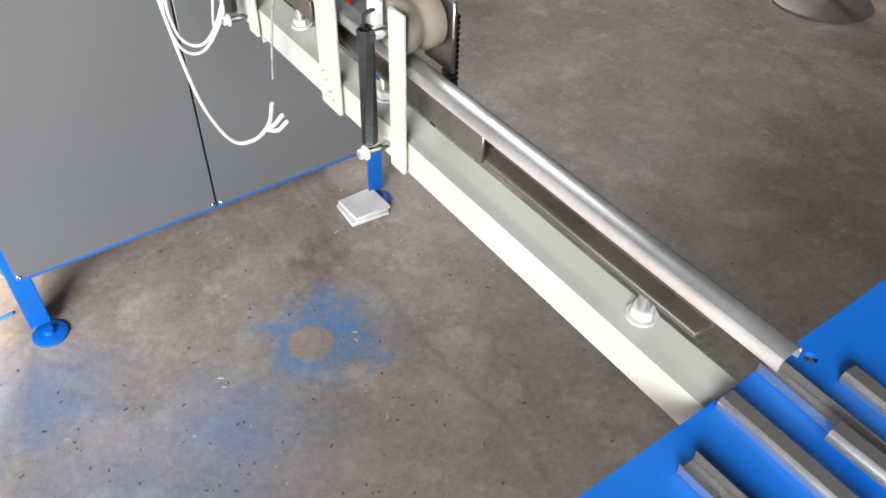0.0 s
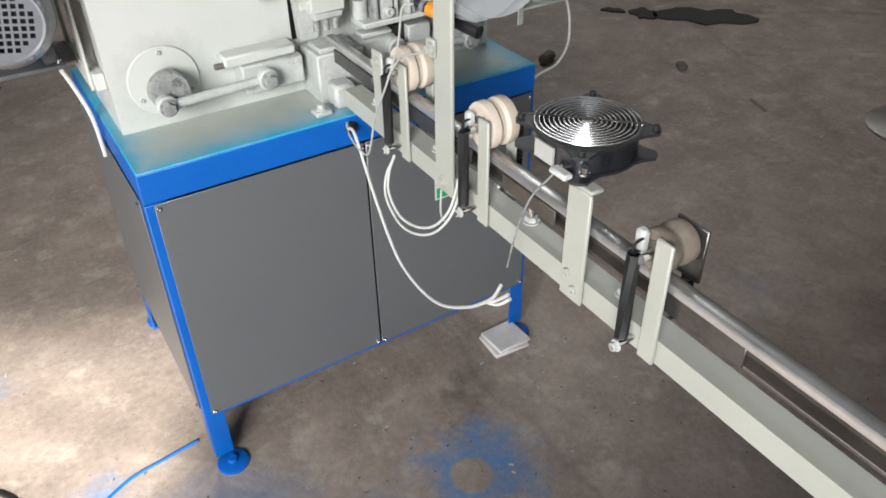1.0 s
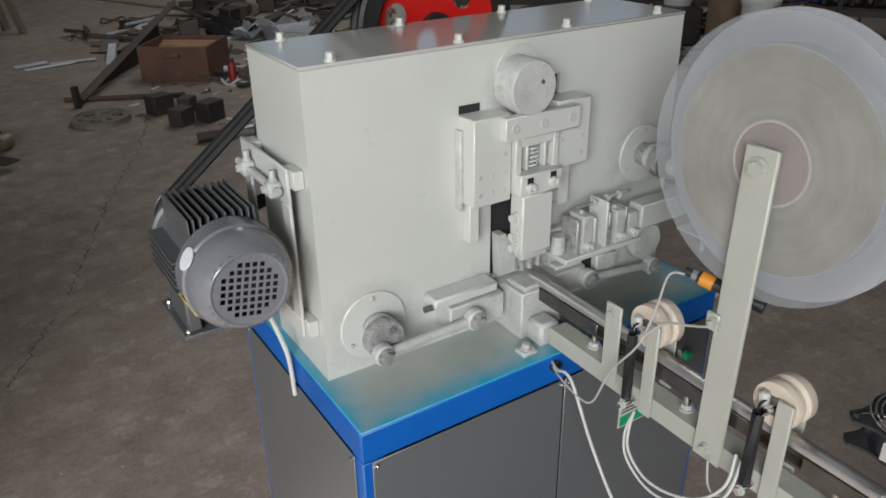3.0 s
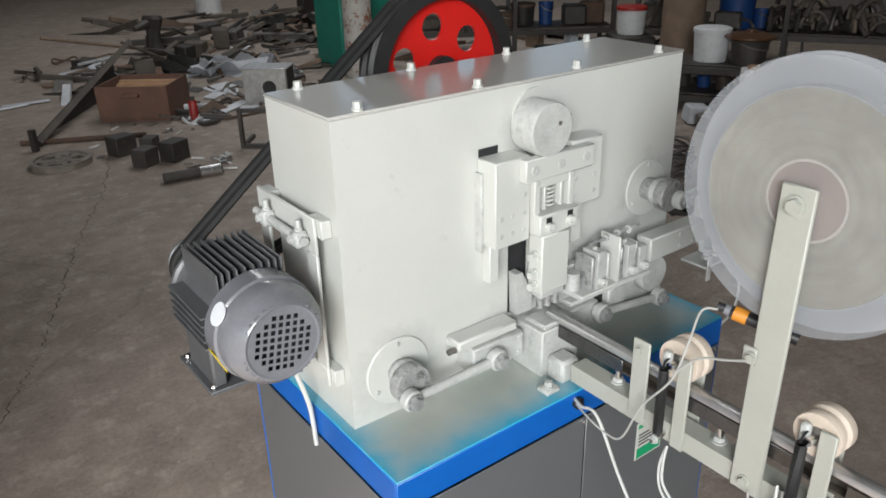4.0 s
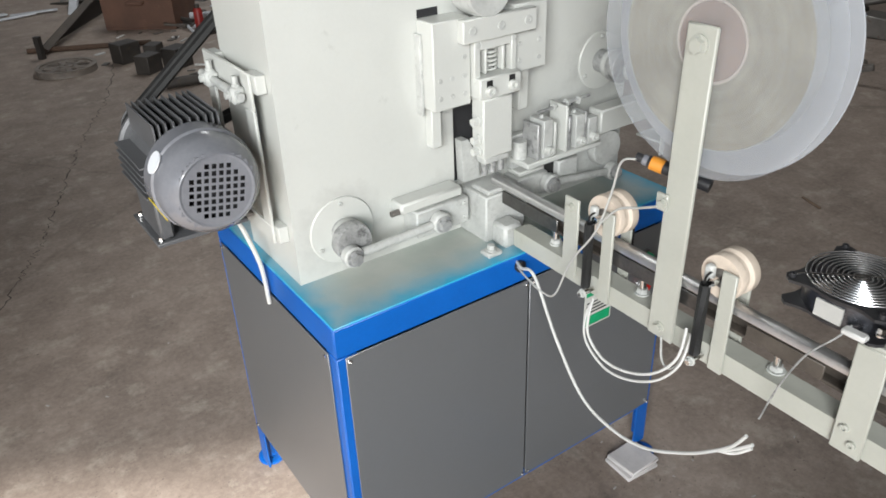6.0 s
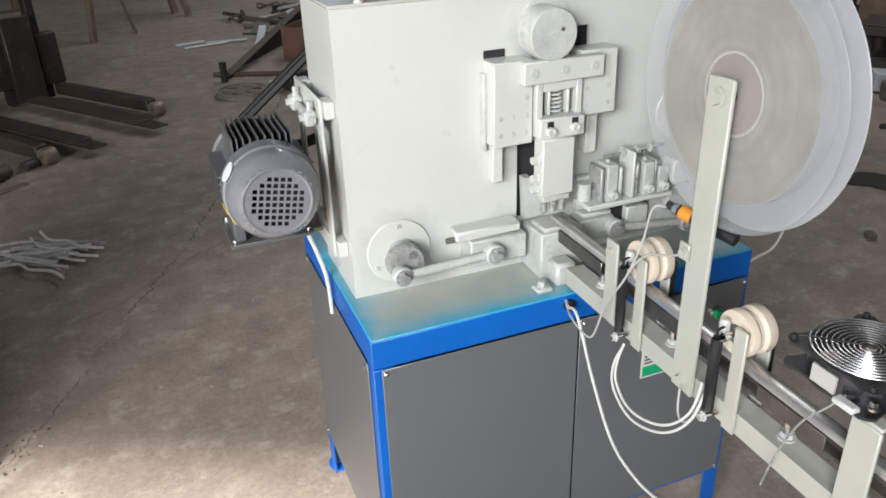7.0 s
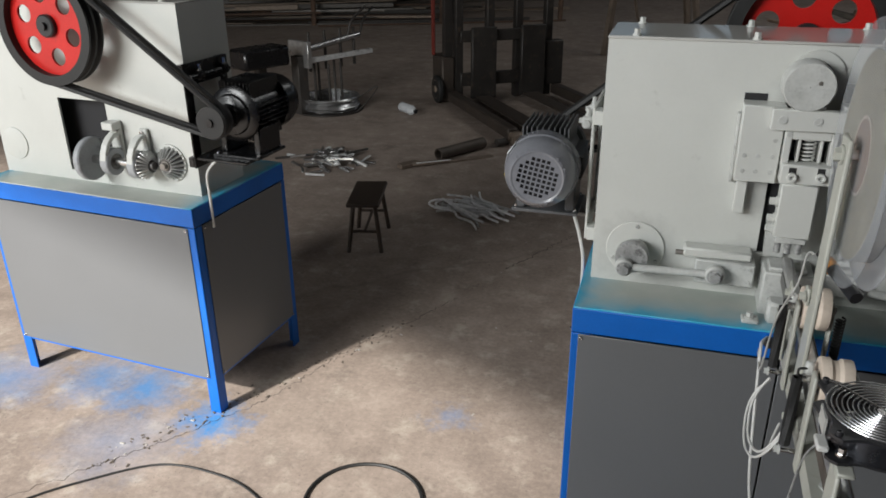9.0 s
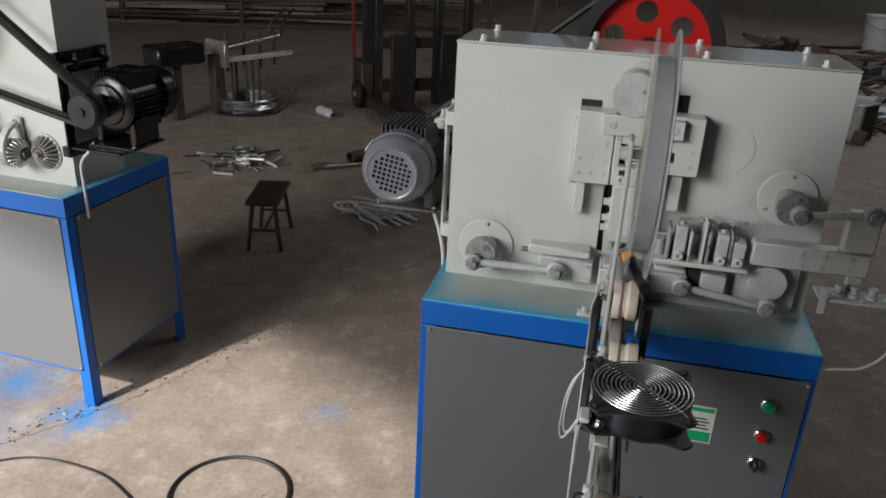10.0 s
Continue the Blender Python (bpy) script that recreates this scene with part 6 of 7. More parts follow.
def drawer_box():
    m = pose(1.40, 6.22, 0, 0, 0, -38)
    d = thing("steel_chest", "open red-brown rusty steel chest with a handle", "chest", at=(0, 0, 0), turn=m)
    for a, c in (((-0.31, -0.27, 0.02), (0.31, -0.255, 0.30)), ((-0.31, 0.255, 0.02), (0.31, 0.27, 0.30)), ((-0.31, -0.255, 0.02), (-0.295, 0.255, 0.30)), ((0.295, -0.255, 0.02), (0.31, 0.255, 0.30))):
        part("side", box(B(), a, c, 0.002), RUST_BOX, d)
    part("bottom", box(B(), (-0.31, -0.27, 0.0), (0.31, 0.27, 0.0195), 0.002), RUST_BOX, d)
    part("handle", box(B(), (-0.075, -0.33, 0.215), (0.075, -0.271, 0.245), 0.006), RUST_BOX, d)
    for k in range(4):
        part("plank", box(B(), (-0.285, -0.02 + 0.065 * k, 0.16 + 0.018 * k), (0.285, 0.04 + 0.065 * k, 0.21 + 0.018 * k), 0.006), PLANKS, d, "orange-brown plank lying in the chest")
    return d


drawer_box()
rod_thing("angle_iron", (0.40, 5.72, 0.03), (1.75, 7.7, 0.42), 0.036, DUSTY_IRON, "long angle iron leaning over the scrap", "bar", seg=4)
sm = pose(0.98, 6.62, 0.0, 0, 0, 55.7)
single("leaning_plate", plate(B(), [(-0.95, 0.0), (0.95, 0.0), (1.0, 0.34), (-0.9, 0.03)], [], "y", 0.05, 0.058), IRON, "dark steel plate standing under the leaning angle iron", "plate", turn=sm)
rod_thing("angle_iron", (0.36, 5.6, 0.0), (0.36, 5.6, 0.17), 0.03, IRON, "short upright angle iron foot", "bar", seg=4)
rod_thing("steel_pipe", (0.3, 5.85, 0.02), (1.15, 5.45, 0.02), 0.02, RUST, "thin rusty pipe on the floor", "pipe")
c = thing("spray_can", "small red spray can standing on the floor", "can", at=(1.66, 5.74, 0))
part("body", lathe(B(), (1.66, 5.74, 0), (1.66, 5.74, 1), [(0.001, 0), (0.038, 0), (0.038, 0.15), (0.028, 0.165), (0.001, 0.165)], 20), RED_DULL, c)
part("cap", cyl(B(), (1.66, 5.74, 0.1655), (1.66, 5.74, 0.195), 0.022, seg=16), IRON, c)
g = thing("gear_case", "pale grey square gear case with a round bore", "gear case", at=(2.45, 5.88, 0.0))
gm = Matrix.Translation((2.45, 5.88, 0.0)) @ Matrix.Rotation(radians(-42), 4, "Z")
bm = plate(B(), rect2(-0.2, 0.2, 0.0, 0.32), [ring2(0.04, 0.16, 0.065, 28)], "y", -0.14, -0.10)
bmesh.ops.transform(bm, verts=bm.verts, matrix=gm)
part("front", bm, GALVANISED, g)
# body coloured near-black to paint the shade seen in the bore
part("body", box(B(), (-0.2, -0.0995, 0.0), (0.2, 0.14, 0.32), 0.006, gm), RECESS_SHADE, g)
part("top_flange", box(B(), (-0.21, -0.15, 0.3205), (0.21, 0.15, 0.335), 0.004, gm), GALVANISED, g)
for k, (x, y, sx, sy, a, t) in enumerate(((2.78, 7.4, 0.62, 0.42, -35, 14), (2.98, 6.98, 0.4, 0.3, -20, 12), (2.62, 7.75, 0.4, 0.3, 10, 10), (1.96, 5.80, 0.66, 0.10, 33, 3), (0.62, 7.38, 0.42, 0.06, -8, 2), (0.40, 7.28, 0.45, 0.05, 6, 3), (0.25, 7.45, 0.3, 0.08, 14, 2), (2.30, 6.78, 0.3, 0.18, 12, 5), (2.12, 6.45, 0.22, 0.12, 40, 4), (1.45, 8.75, 0.5, 0.1, 10, 4), (1.62, 9.0, 0.4, 0.14, -30, 6), (2.1, 4.95, 0.2, 0.12, 20, 2), (3.25, 7.0, 0.16, 0.16, 0, 8))):
    slab("sheet_scrap", (x, y, 0.01 + 0.03 * (t > 8)), (sx, sy, 0.012), a, PALE, "pale crumpled sheet lying on the scrap", "sheet", "pale sheets", (t, -t / 2), 0.003)

rr = random.Random(31)
for k in range(18):
    slab("offcut", (1.34 + rr.gauss(0, 0.12), 4.42 + rr.gauss(0, 0.1), 0.001 + 0.012 * rr.random()), (rr.uniform(0.05, 0.14), rr.uniform(0.012, 0.03), 0.008), rr.uniform(0, 180), OFFCUT if k % 3 else SCRAP, "bright cut-off lying beside the steel tube", "offcut", "offcuts by the tube", (rr.uniform(-8, 8), rr.uniform(-8, 8)), 0.001)
for k in range(16):
    slab("offcut", (rr.uniform(0.7, 1.7), rr.uniform(5.1, 5.9), 0.001), (rr.uniform(0.04, 0.12), rr.uniform(0.02, 0.05), 0.006), rr.uniform(0, 180), OFFCUT if k % 2 else SCRAP, "small bright cut-off strewn before the chest", "offcut", "strewn offcuts", bev=0.001)



def crumpled(name, c, sx, sy, angle, seed, mat, label, category, group, rise=0.1):
    """A buckled sheet lying over the scrap."""
    q = random.Random(seed)
    nx, ny = 14, 10
    m = Matrix.Translation(c) @ Matrix.Rotation(radians(angle), 4, "Z")
    bm = B()
    waves = [(q.uniform(4, 16), q.uniform(4, 16), q.uniform(0, 6.28), q.uniform(0.1, 0.4)) for k in range(6)]
    rows = []
    for i in range(nx + 1):
        row = []
        for j in range(ny + 1):
            u, v = (i / nx - 0.5) * sx, (j / ny - 0.5) * sy
            h = abs(sum(w * math.sin(a * u + b * v + p) for a, b, p, w in waves)) * rise + q.uniform(0, 0.012)
            row.append(bm.verts.new((u + q.uniform(-0.01, 0.01) + 0.03 * math.sin(9 * v), v + q.uniform(-0.01, 0.01) + 0.03 * math.sin(8 * u), h)))
        rows.append(row)
    for i in range(nx):
        for j in range(ny):
            bm.faces.new((rows[i][j], rows[i + 1][j], rows[i + 1][j + 1], rows[i][j + 1]))
    bmesh.ops.solidify(bm, geom=bm.faces[:], thickness=0.004)
    return single(name, bm, mat, label, category, group, turn=m)


crumpled("plastic_sheet", (2.78, 7.55, 0.0), 0.85, 0.6, -30, 3, PALE, "white crumpled plastic sheet lying on the scrap", "sheet", "pale sheets", 0.16)
crumpled("plastic_sheet", (3.05, 7.05, 0.0), 0.5, 0.4, 10, 4, PALE, "white crumpled plastic sheet lying on the scrap", "sheet", "pale sheets", 0.12)
crumpled("tarpaulin", (2.35, 8.0, 0.0), 0.8, 0.5, -25, 6, CLOTH, "black crumpled tarpaulin on the scrap heap", "tarpaulin", "tarpaulins", 0.2)
crumpled("tarpaulin", (5.2, 10.2, 0.0), 1.6, 1.0, -40, 8, CLOTH, "dark crumpled tarpaulin on the scrap heap", "tarpaulin", "tarpaulins", 0.16)
crumpled("sacking", (4.6, 8.9, 0.0), 1.2, 0.8, 20, 9, HEAP, "brown dusty sacking lying on the scrap heap", "sacking", "sacks", 0.15)
crumpled("sacking", (1.9, 8.3, 0.0), 0.7, 0.5, 40, 10, HEAP, "brown dusty sacking lying on the scrap heap", "sacking", "sacks", 0.2)

# scattered scrap pieces between the chest and the far wall
def scrap_field(n, x0, x1, y0, y1, big, seed, high=0.1):
    r = random.Random(seed)
    for k in range(n):
        c = (r.uniform(x0, x1), r.uniform(y0, y1), r.random() ** 2 * 0.02)
        a = r.uniform(0, 180)
        mat = r.choice((IRON, IRON, RUST, SCRAP, SCRAP, DUSTY_IRON, HEAP, TIMBER, PALE if big < 1.1 else IRON))
        pick = r.random()
        if pick < 0.45:
            slab("scrap_bar", c, (r.uniform(0.2, 0.8) * big, r.uniform(0.03, 0.08) * big, r.uniform(0.02, 0.06) * big), a, mat, "piece of steel bar thrown on the scrap heap", "scrap", "scrap heap", (r.uniform(-8, 8), r.uniform(-18, 18)))
        elif pick < 0.7:
            slab("scrap_plate", c, (r.uniform(0.15, 0.45) * big, r.uniform(0.12, 0.3) * big, r.uniform(0.008, 0.03)), a, mat, "steel plate piece thrown on the scrap heap", "scrap", "scrap heap", (r.uniform(-25, 25), r.uniform(-25, 25)))
        elif pick < 0.85:
            d = Vector((math.cos(a), math.sin(a), r.uniform(-0.1, 0.25)))
            rod_thing("scrap_pipe", Vector(c) + Vector((0, 0, 0.03)), Vector(c) + Vector((0, 0, 0.03)) + d * r.uniform(0.3, 0.9) * big, r.uniform(0.012, 0.035), mat, "piece of pipe thrown on the scrap heap", "scrap", "scrap heap")
        elif pick < 0.93:
            q = Vector(c)
            rr = r.uniform(0.08, 0.2) * big
            pts = [(q.x + rr * math.cos(t), q.y + rr * math.sin(t), q.z + 0.02 + 0.02 * math.sin(3 * t + a)) for t in [i * math.tau / 18 for i in range(18)]]
            single("scrap_ring", pipe(B(), pts, 0.012, 6, 1, True), mat, "ring of rod thrown on the scrap heap", "scrap", "scrap heap", at=q)
        else:
            slab("scrap_block", c, (r.uniform(0.1, 0.28) * big, r.uniform(0.1, 0.24) * big, r.uniform(0.08, 0.25) * big), a, mat, "steel block thrown on the scrap heap", "scrap", "scrap heap", (r.uniform(-6, 6), r.uniform(-6, 6)), 0.01)


scrap_field(70, 1.5, 3.2, 5.5, 7.1, 0.6, 11)
scrap_field(110, 0.9, 4.6, 7.0, 9.6, 1.0, 12, 0.35)
scrap_field(75, 2.4, 6.5, 9.3, 12.5, 1.4, 13, 0.5)
scrap_field(55, 4.2, 7.0, 6.0, 9.3, 1.2, 14, 0.5)
scrap_field(40, 4.6, 7.2, 3.2, 6.0, 1.0, 15, 0.4)
scrap_field(26, 4.2, 6.6, 1.6, 3.2, 0.9, 16, 0.2)
scrap_field(80, 4.9, 7.4, 2.4, 5.4, 1.15, 17, 0.4)
a = thing("anvil", "black anvil-like iron casting on the scrap", "casting", at=(2.5, 9.4, 0))
am = Matrix.Translation((2.5, 9.4, 0)) @ Matrix.Rotation(radians(25), 4, "Z")
part("body", lathe(B(), am @ Vector((0, 0, 0)), am @ Vector((0.1, 0, 1)), [(0.01, 0), (0.14, 0), (0.12, 0.05), (0.08, 0.15), (0.09, 0.3), (0.13, 0.42), (0.11, 0.46), (0.01, 0.46)], 8), IRON, a)
part("horn", cyl(B(), am @ Vector((0.04, 0, 0.39)), am @ Vector((-0.26, 0, 0.33)), 0.075, 0.03, 16), IRON, a)

# drums, boxes and pails along the far side
def pail(p, r, h, mat, label, category, group, lid=None):
    x, y, z = p
    t = thing(category.replace(" ", "_"), label, category, group, p)
    part("body", lathe(B(), p, (x, y, z + 1), [(0.001, 0), (r * 0.9, 0), (r, h), (r * 1.04, h), (r * 1.04, h - 0.02), (r * 1.0, h - 0.03)] if not lid else [(0.001, 0), (r * 0.9, 0), (r, h), (0.001, h)], 28), mat, t)
    if lid:
        part("lid", lathe(B(), (x, y, z + h + 0.0005), (x, y, z + 2), [(0.001, 0), (r * 1.06, 0), (r * 1.06, 0.03), (r * 0.9, 0.04), (0.001, 0.04)], 28), lid, t)
    else:
        part("handle", pipe(B(), [(x - r, y, z + h * 0.9), (x - r * 0.9, y - r * 0.6, z + h * 0.75), (x, y - r * 1.05, z + h * 0.62), (x + r * 0.9, y - r * 0.6, z + h * 0.75), (x + r, y, z + h * 0.9)], 0.006, 6), DULL, t)
    return t


gb = thing("green_cabinet", "green painted steel box behind the machine", "steel box", at=(4.0, 7.0, 0))
part("body", box(B(), (3.72, 6.72, 0.0), (4.36, 7.3, 0.95), 0.01), GREEN_PAINT, gb)
part("door", box(B(), (3.74, 6.708, 0.05), (4.34, 6.7195, 0.9), 0.004), GREEN_PAINT, gb)
part("door_handle", box(B(), (4.24, 6.69, 0.45), (4.27, 6.7075, 0.58), 0.003), IRON, gb)
cylr = thing("gas_bottle", "white rust-streaked steel cylinder standing upright", "cylinder", at=(3.72, 6.36, 0))
part("body", lathe(B(), (3.72, 6.36, 0), (3.72, 6.36, 1), [(0.001, 0), (0.15, 0), (0.15, 0.82), (0.12, 0.86), (0.05, 0.88), (0.05, 0.93), (0.001, 0.93)], 32), surface("rust_streaked_white", (0.5, 0.48, 0.45), 0.6, vary=0.15, big=5, dirt=(0.24, 0.09, 0.05), dirt_at=(0.52, 0.6), bump=0.2), cylr)
pail((4.75, 7.0, 0.35), 0.17, 0.36, PURPLE, "purple plastic pail on the stock rack", "pail", "pails")
pail((4.6, 12.95, 0.0), 0.25, 0.55, PAIL, "large white pail far back in the shed", "pail", "pails")


def rack(p, length, depth, angle, levels, label, above=0.35):
    m = Matrix.Translation(p) @ Matrix.Rotation(radians(angle), 4, "Z")
    r = thing("stock_rack", label, "rack", "stock racks", (0, 0, 0), m)
    for x in (0, length / 2, length):
        for y in (0, depth):
            part("upright", box(B(), (x - 0.025, y - 0.025, 0), (x + 0.025, y + 0.025, levels[-1] + above), 0.003), IRON, r)
    for z in levels:
        for y in (0, depth):
            part("rail", box(B(), (0.0255, y - 0.02, z), (length - 0.0255, y + 0.02, z + 0.06), 0.003), IRON, r)
        part("shelf", box(B(), (0.0, 0.025, z + 0.061), (length, depth - 0.025, z + 0.075), 0.003), IRON, r)
    return m


rm = rack((4.45, 6.35, 0), 2.2, 0.6, -34, (0.30, 0.82), "brown steel stock rack full of odds and ends")
rm2 = rack((6.35, 4.85, 0), 3.0, 0.7, -62, (0.30, 0.82), "brown steel stock rack full of odds and ends")
r = random.Random(21)
for m, length, levels in ((rm, 2.2, (0.376, 0.896)), (rm2, 3.0, (0.376, 0.896))):
    for z in levels:
        x = 0.15
        while x < length - 0.15:
            p = m @ Vector((x, r.uniform(0.16, 0.4), z))
            if r.random() < 0.45:
                pail(tuple(p), r.uniform(0.08, 0.14), r.uniform(0.14, 0.26), r.choice((RUST_BOX, BLUE_DRUM, RUST, IRON, IRON, HEAP)), "paint pail standing on the stock rack", "paint pail", "paint pails", r.choice((None, IRON, RUST)))
            else:
                slab("machine_part", p, (r.uniform(0.12, 0.26), r.uniform(0.12, 0.3), r.uniform(0.08, 0.26)), r.uniform(0, 90), r.choice((IRON, HEAP, RUST, SCRAP)), "dusty machine part on the stock rack", "machine part", "machine parts on rack", bev=0.02)
            x += r.uniform(0.2, 0.34)
r = random.Random(44)
for m, length in ((rm, 2.2), (rm2, 3.0)):
    for k in range(26):
        p = m @ Vector((r.uniform(0.1, length - 0.1), r.uniform(0.1, 0.5), r.choice((0.376, 0.896, 0.896, 0.896)) + 0.01))
        a, l = r.uniform(0, math.tau), r.uniform(0.12, 0.3)
        d = Vector((math.cos(a), math.sin(a), 0)) * l
        pts = [p - d, p - d * 0.3 + Vector((0.03, 0.02, r.uniform(0.02, 0.2))), p + d * 0.4 + Vector((-0.02, 0.03, r.uniform(0.02, 0.3))), p + d]
        single("bent_part", pipe(B(), pts, r.uniform(0.012, 0.035), 6, 4), r.choice((IRON, DUSTY_IRON, SCRAP, HEAP)), "bent dusty metal part piled on the stock rack", "machine part", "tangled parts on rack", at=p)
    for k in range(3):
        p = m @ Vector((length * (k + 0.5) / 3, 0.3, 0.90))
        crumpled("rag", p, 0.6, 0.4, r.uniform(0, 90), 50 + k, r.choice((HEAP, CLOTH, HEAP)), "dirty crumpled rag lying on the rack", "rag", "rags", 0.3)
r = random.Random(22)
post = thing("timber_post", "thick brown timber post of the shed", "post", at=(5.9, 3.92, 0))
part("post", cyl(B(), (5.9, 3.92, 0), (5.9, 3.92, 7.0), 0.2, 0.19, 20), TIMBER, post)
rm3 = rack((4.95, 3.35, 0), 1.3, 0.5, -62, (0.06, 0.30), "low dark steel rack holding pails beside the post", 0.07)
pail((5.32, 3.18, 0.376), 0.15, 0.24, PAIL, "white plastic pail with a lid on the low rack", "pail", "pails", PAIL)
lidded = pail((5.42, 2.88, 0.376), 0.15, 0.20, IRON, "dark pot with a wide round brown lid", "pot", "pots")
part("lid", lathe(B(), (5.42, 2.88, 0.577), (5.42, 2.88, 2), [(0.001, 0), (0.19, 0.0), (0.215, 0.015), (0.21, 0.03), (0.12, 0.05), (0.04, 0.055), (0.04, 0.075), (0.001, 0.075)], 36), BROWN_LID, lidded, "brown lacquered lid")
pail((7.08, 4.12, 0.376), 0.19, 0.37, BLUE_DRUM, "blue paint tin with a pale lid on the stock rack", "paint tin", "paint tins", PAIL)
slab("machine_part", (5.98, 4.62, 0), (0.5, 0.4, 0.374), 56, IRON, "dark cast machine part on the floor", "machine part", bev=0.02)
pail((5.98, 4.62, 0.376), 0.15, 0.24, PAIL, "stained paint tin with a red lid", "paint tin", "paint tins", RED_DULL)
for k in range(7):
    p = rm3 @ Vector((0.12 + 0.17 * k, r.uniform(0.12, 0.3), 0.137))
    pail(tuple(p), r.uniform(0.055, 0.075), r.uniform(0.10, 0.145), (IRON, BLUE_DRUM, DUSTY_IRON, IRON, RUST_BOX, IRON, SCRAP)[k], "small dirty tin on the low rack", "paint tin", "paint tins", IRON)
for k in range(70):             # hoses, belts and castings heaped on the far rack
    p = rm2 @ Vector((r.uniform(1.25, 2.95), r.uniform(0.08, 0.4), r.choice((0.39, 0.39, 0.91)) + r.random() ** 2 * 0.26))
    a, l, lift = r.uniform(0, math.tau), r.uniform(0.08, 0.2), r.uniform(0.03, 0.16)
    d = Vector((math.cos(a), math.sin(a), 0)) * l
    pts = [p - d, p - d * 0.6 + Vector((0, 0, lift)), p + Vector((0, 0, lift * 1.3)), p + d * 0.6 + Vector((0, 0, lift * 0.9)), p + d]
    single("bent_part", pipe(B(), pts, r.uniform(0.012, 0.03), 7, 4), r.choice((SCRAP, DUSTY_IRON, WHEEL_IRON, HEAP, IRON, BROWNED)), "bent dusty metal part piled on the stock rack", "machine part", "tangled parts on rack", at=p)
fr = thing("film_roll", "white roll of stretch film standing upright", "film roll", at=(3.97, 1.93, 0))
part("film", lathe(B(), (3.97, 1.93, 0.02), (3.98, 1.925, 1), [(0.04, 0), (0.078, 0), (0.081, 0.01), (0.08, 0.5), (0.078, 0.64), (0.04, 0.64)], 32), FILM, fr)
part("core", lathe(B(), (3.97, 1.93, 0.0), (3.98, 1.925, 0.98), [(0.034, 0), (0.0395, 0), (0.0395, 0.68), (0.034, 0.68)], 24), CORE, fr)
sc = thing("wire_coil", "coil of bright galvanised wire lying on the floor", "wire coil", at=(3.45, 2.15, 0))
for k in range(22):
    rr, zz = 0.15 + 0.05 * r.random(), 0.02 + 0.22 * k / 22
    part("coil_turn", pipe(B(), [(3.45 + rr * math.cos(i * math.tau / 26), 2.15 + rr * math.sin(i * math.tau / 26), zz + 0.01 * math.sin(i + k)) for i in range(26)], 0.0055, 5, 1, True), SCRAP, sc)


def ragged_cloth(c, sx, sy, angle, seed):
    """A flat cloth with a torn, uneven outline."""
    q = random.Random(seed)
    turn = Matrix.Rotation(radians(angle), 4, "Z")
    n = 34
    ring = []
    for k in range(n):
        a = k * math.tau / n
        w = 0.74 + 0.2 * math.sin(2 * a + seed) + 0.1 * math.sin(5 * a + 2 * seed) + q.uniform(-0.08, 0.08)
        ring.append((w * sx / 2 * math.cos(a), w * sy / 2 * math.sin(a)))
    single("floor_cloth", plate(B(), ring, [], "z", 0.001, 0.009), CLOTH, "ragged dark cloth lying on the floor", "cloth", "floor cloths", turn=Matrix.Translation(c) @ turn)


ragged_cloth((3.26, 1.50, 0), 0.56, 0.40, -38, 2)
ragged_cloth((3.02, 1.72, 0), 0.22, 0.18, 10, 5)
ragged_cloth((2.92, 1.86, 0), 0.14, 0.10, -50, 8)
ps = thing("pedestal", "round pedestal with a silver disc base and pipe post", "pedestal", at=(2.95, 0.10, 0))
part("base", lathe(B(), (2.95, 0.10, 0), (2.95, 0.10, 1), [(0.001, 0), (0.19, 0), (0.195, 0.012), (0.18, 0.022), (0.05, 0.034), (0.001, 0.036)], 48), DULL, ps)
part("post", cyl(B(), (2.95, 0.10, 0.034), (2.97, 0.11, 0.5), 0.022, seg=18), STEEL, ps)
part("seat", lathe(B(), (2.97, 0.11, 0.5), (2.98, 0.115, 1), [(0.001, 0), (0.17, 0.02), (0.19, 0.045), (0.18, 0.055), (0.001, 0.05)], 40), DULL, ps)
slab("stone_lump", (2.16, 1.5, 0), (0.10, 0.055, 0.045), 25, HEAP, "brown stone lump on the floor", "stone", "floor stones", bev=0.02)
slab("stone_lump", (2.63, 1.07, 0), (0.06, 0.045, 0.03), 60, HEAP, "brown stone lump on the floor", "stone", "floor stones", bev=0.015)
slab("splinter", (2.60, 0.60, 0.001), (0.12, 0.012, 0.008), 70, TIMBER, "pale wood splinter on the floor", "splinter", bev=0.002)

# stacked steel bars along the far side
r = random.Random(5)
line, across = Vector((0.93, 0.365, 0)), Vector((-0.365, 0.93, 0))
for k in range(84):
    c = Vector((-8.3, 8.5, 0)) + line * r.uniform(-0.8, 3.4) + across * r.uniform(0, 2.6)
    z = r.random() ** 1.6 * 0.42
    l = r.uniform(1.6, 4.6)
    m = Matrix.Translation(c + Vector((0, 0, z))) @ Matrix.Rotation(radians(21.4 + r.gauss(0, 3)), 4, "Z")
    s = r.uniform(0.03, 0.09)
    single("steel_bar", box(B(), (0, -s / 2, 0), (l, s / 2, s * r.uniform(0.4, 1)), 0.004), r.choice((IRON, SCRAP, DUSTY_IRON, BROWNED, RUST, DULL, SCRAP)), "long steel bar in the stacked stock", "steel bar", "stacked steel bars", turn=m)
for x, y in ((-7.15, 9.4), (-5.4, 9.9), (-3.5, 10.6), (-1.75, 11.5)):
    rod_thing("stock_post", (x, y, 0), (x + 0.05, y, 1.8), 0.04, RUST, "rusty upright post of the bar stack", "post", "bar stack posts")
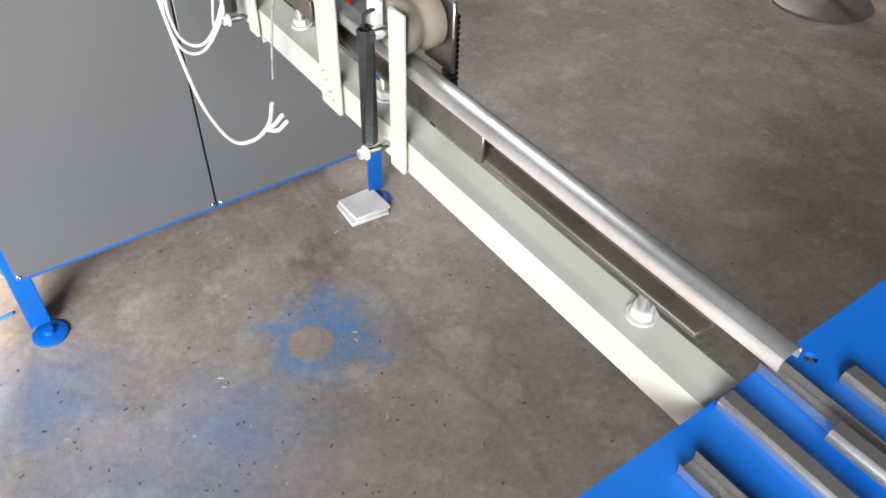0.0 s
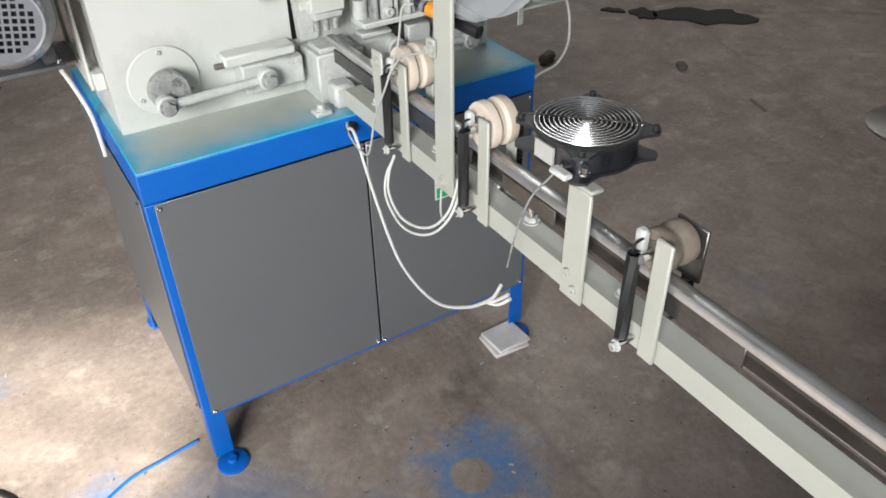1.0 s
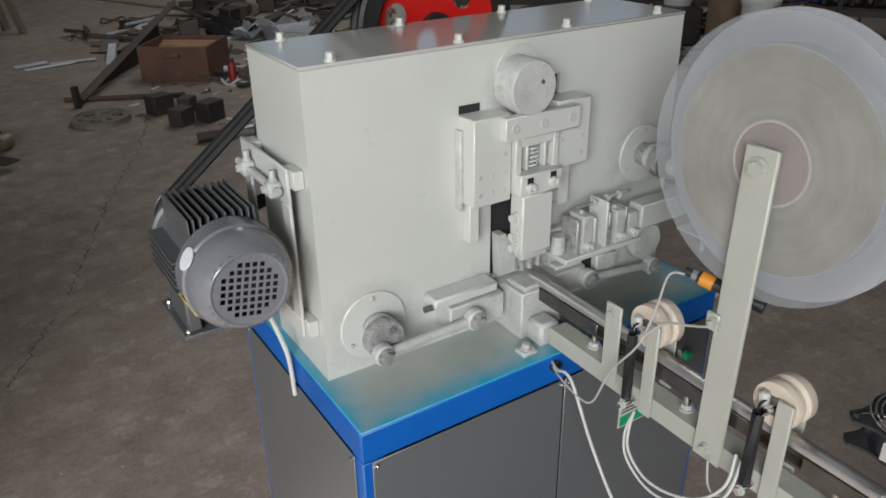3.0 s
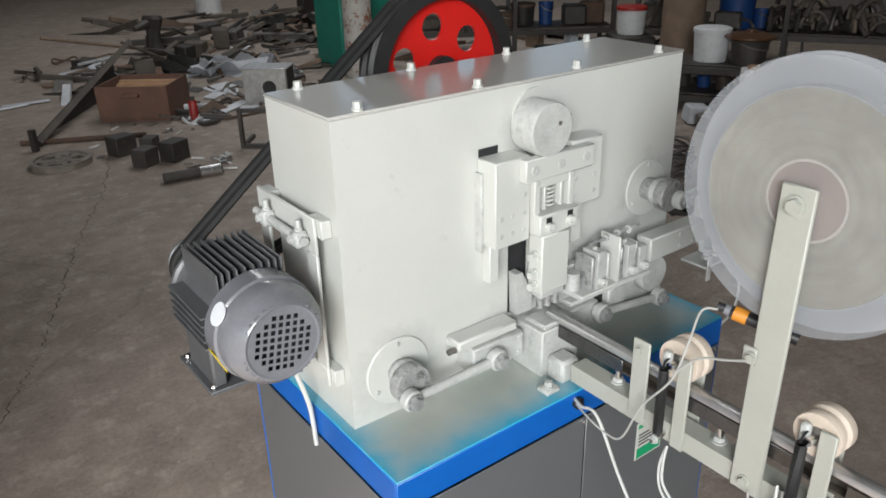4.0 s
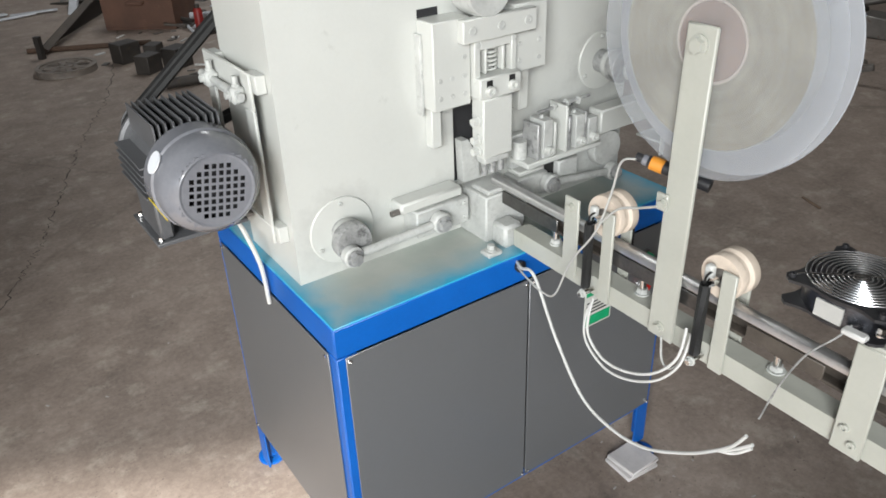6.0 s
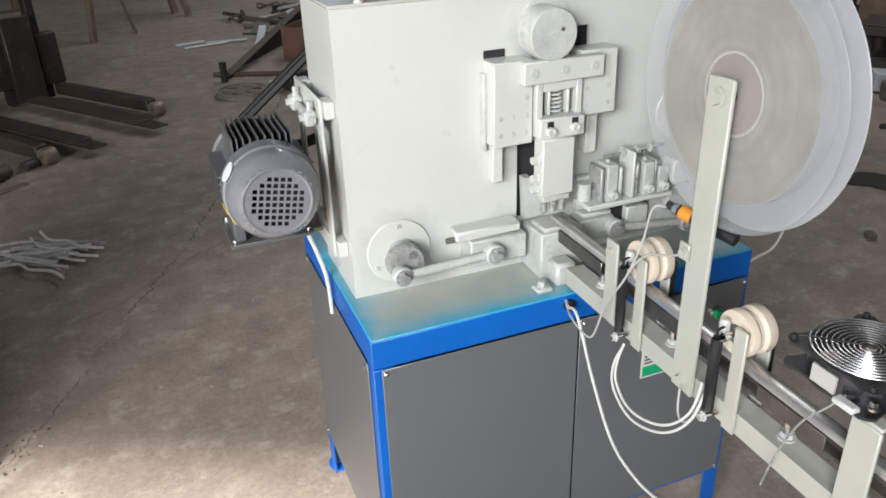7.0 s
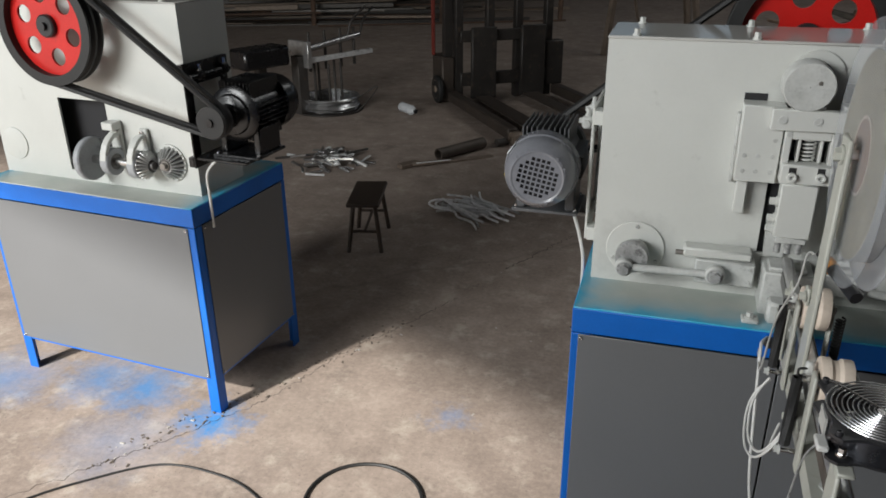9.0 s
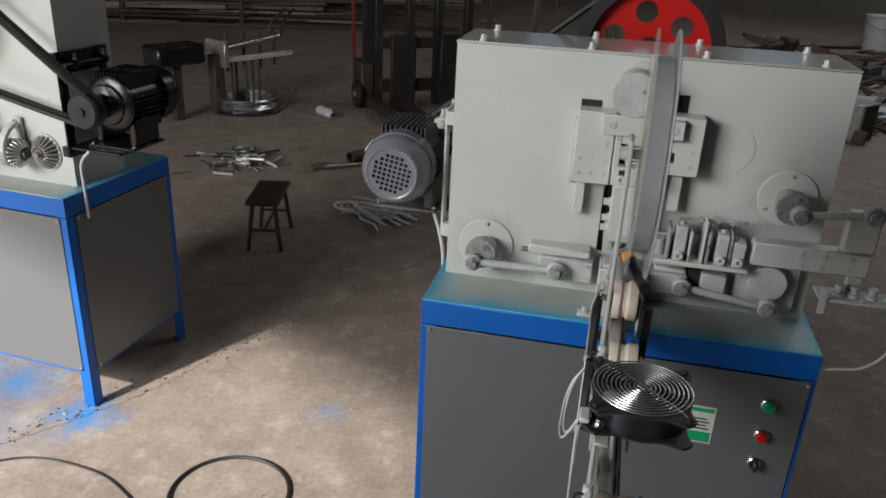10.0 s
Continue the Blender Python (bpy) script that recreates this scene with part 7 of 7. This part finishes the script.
for a, c, d in (((-0.70, 8.2, 0), (-0.55, 8.3, 1.6), 0.05), ((-0.25, 8.5, 0), (-0.55, 8.35, 1.3), 0.02), ((0.28, 9.75, 0), (0.05, 9.7, 1.6), 0.05), ((0.42, 9.4, 0), (0.1, 9.6, 1.6), 0.05)):
    rod_thing("trestle_leg", a, c, d, BROWNED, "rusty leg of a far trestle", "trestle leg", "trestle legs", seg=6)

PLACE = Matrix()

# cables and chips on the floor
pts = [(-0.572 + 0.172 * math.cos(i * math.tau / 40), 0.075 + 0.165 * math.sin(i * math.tau / 40), 0.006) for i in range(40)]
single("cable_ring", pipe(B(), pts, 0.0055, 6, 1, True), RUBBER, "ring of black cable lying on the floor", "cable", at=(-0.57, 0.07, 0))
single("floor_cable", pipe(B(), [(-1.75, -0.55, 0.004), (-1.55, -0.22, 0.004), (-1.40, -0.06, 0.004), (-1.24, 0.055, 0.004), (-1.06, 0.065, 0.004), (-0.90, 0.02, 0.004), (-0.72, -0.12, 0.004), (-0.6, -0.4, 0.004)], 0.0035, 6), RUBBER, "thin black cable lying on the floor", "cable", at=(-1.2, 0, 0))
single("air_hose", pipe(B(), [(-0.02, 0.085, 0.006), (-0.10, 0.075, 0.005), (-0.20, 0.055, 0.005), (-0.30, -0.02, 0.005), (-0.40, -0.2, 0.005)], 0.0035, 6), BLUE, "thin blue hose lying by the cabinet foot", "hose", at=(-0.1, 0.07, 0))


def floor_crack(line, wide, seed):
    """A ragged dark crack across the concrete."""
    q = random.Random(seed)
    bm, last = B(), None
    pts = smooth_line([(x, y, 0.0006) for x, y in line], 22)
    for i, p in enumerate(pts):
        d = (pts[min(i + 1, len(pts) - 1)] - pts[max(i - 1, 0)]).normalized()
        n = Vector((-d.y, d.x, 0))
        c = p + n * q.gauss(0, wide * 1.6)
        w = wide * q.uniform(0.25, 1.0)
        now = (bm.verts.new(c - n * w / 2), bm.verts.new(c + n * w / 2))
        if last:
            bm.faces.new((last[0], now[0], now[1], last[1]))
        last = now
    single("floor_crack", bm, CRACK, "thin ragged crack in the concrete floor", "crack", kind="structure")


floor_crack([(1.05, 6.0), (0.864, 5.387), (0.524, 4.227), (0.244, 3.602), (0.05, 3.094), (-0.139, 2.582), (-0.241, 2.307), (-0.333, 2.122), (-0.52, 1.75)], 0.006, 1)
floor_crack([(-1.70, -0.33), (-1.42, 0.02), (-1.243, 0.24), (-1.10, 0.46), (-1.0, 0.72), (-0.91, 0.93), (-0.80, 1.11), (-0.66, 1.4)], 0.0035, 2)
r = random.Random(9)
bm = B()
for k in range(170):
    x, y = (r.uniform(-2.2, 2.6), r.uniform(-0.9, 4.5)) if k % 3 else (r.gauss(0.45, 0.5), r.gauss(-0.35, 0.25))
    s = r.uniform(0.0012, 0.0045)
    m = Matrix.Translation((x, y, 0.0003)) @ Matrix.Rotation(r.uniform(0, 6.28), 4, "Z")
    box(bm, (-s * r.uniform(0.6, 2.2), -s / 2, 0), (s, s / 2, s * 0.35), 0, m)
grit = B()
for k in range(420):
    x, y = (r.uniform(-2.2, 2.6), r.uniform(-0.9, 4.5)) if k % 2 else (r.gauss(0.35, 0.5), r.gauss(-0.45, 0.3))
    s = r.uniform(0.0012, 0.004)
    m = Matrix.Translation((x, y, 0.0003)) @ Matrix.Rotation(r.uniform(0, 6.28), 4, "Z")
    box(grit, (-s * r.uniform(0.6, 1.8), -s / 2, 0), (s, s / 2, s * 0.35), 0, m)
for k in range(170):                     # crumbs along the joint beside the second machine
    t = r.random()
    x, y = -1.45 + 0.65 * t + r.gauss(0, 0.03), -0.02 + 1.12 * t + r.gauss(0, 0.03)
    s = r.uniform(0.0012, 0.006)
    m = Matrix.Translation((x, y, 0.0003)) @ Matrix.Rotation(r.uniform(0, 6.28), 4, "Z")
    box(grit if k % 6 else bm, (-s * r.uniform(0.6, 1.8), -s / 2, 0), (s, s / 2, s * 0.5), 0, m)
single("floor_grit", grit, GRIT, "dark grit and crumbs strewn over the floor", "grit", kind="stuff")
single("floor_chips", bm, CHIP, "small pale chips and shavings strewn over the floor", "chips", kind="stuff")
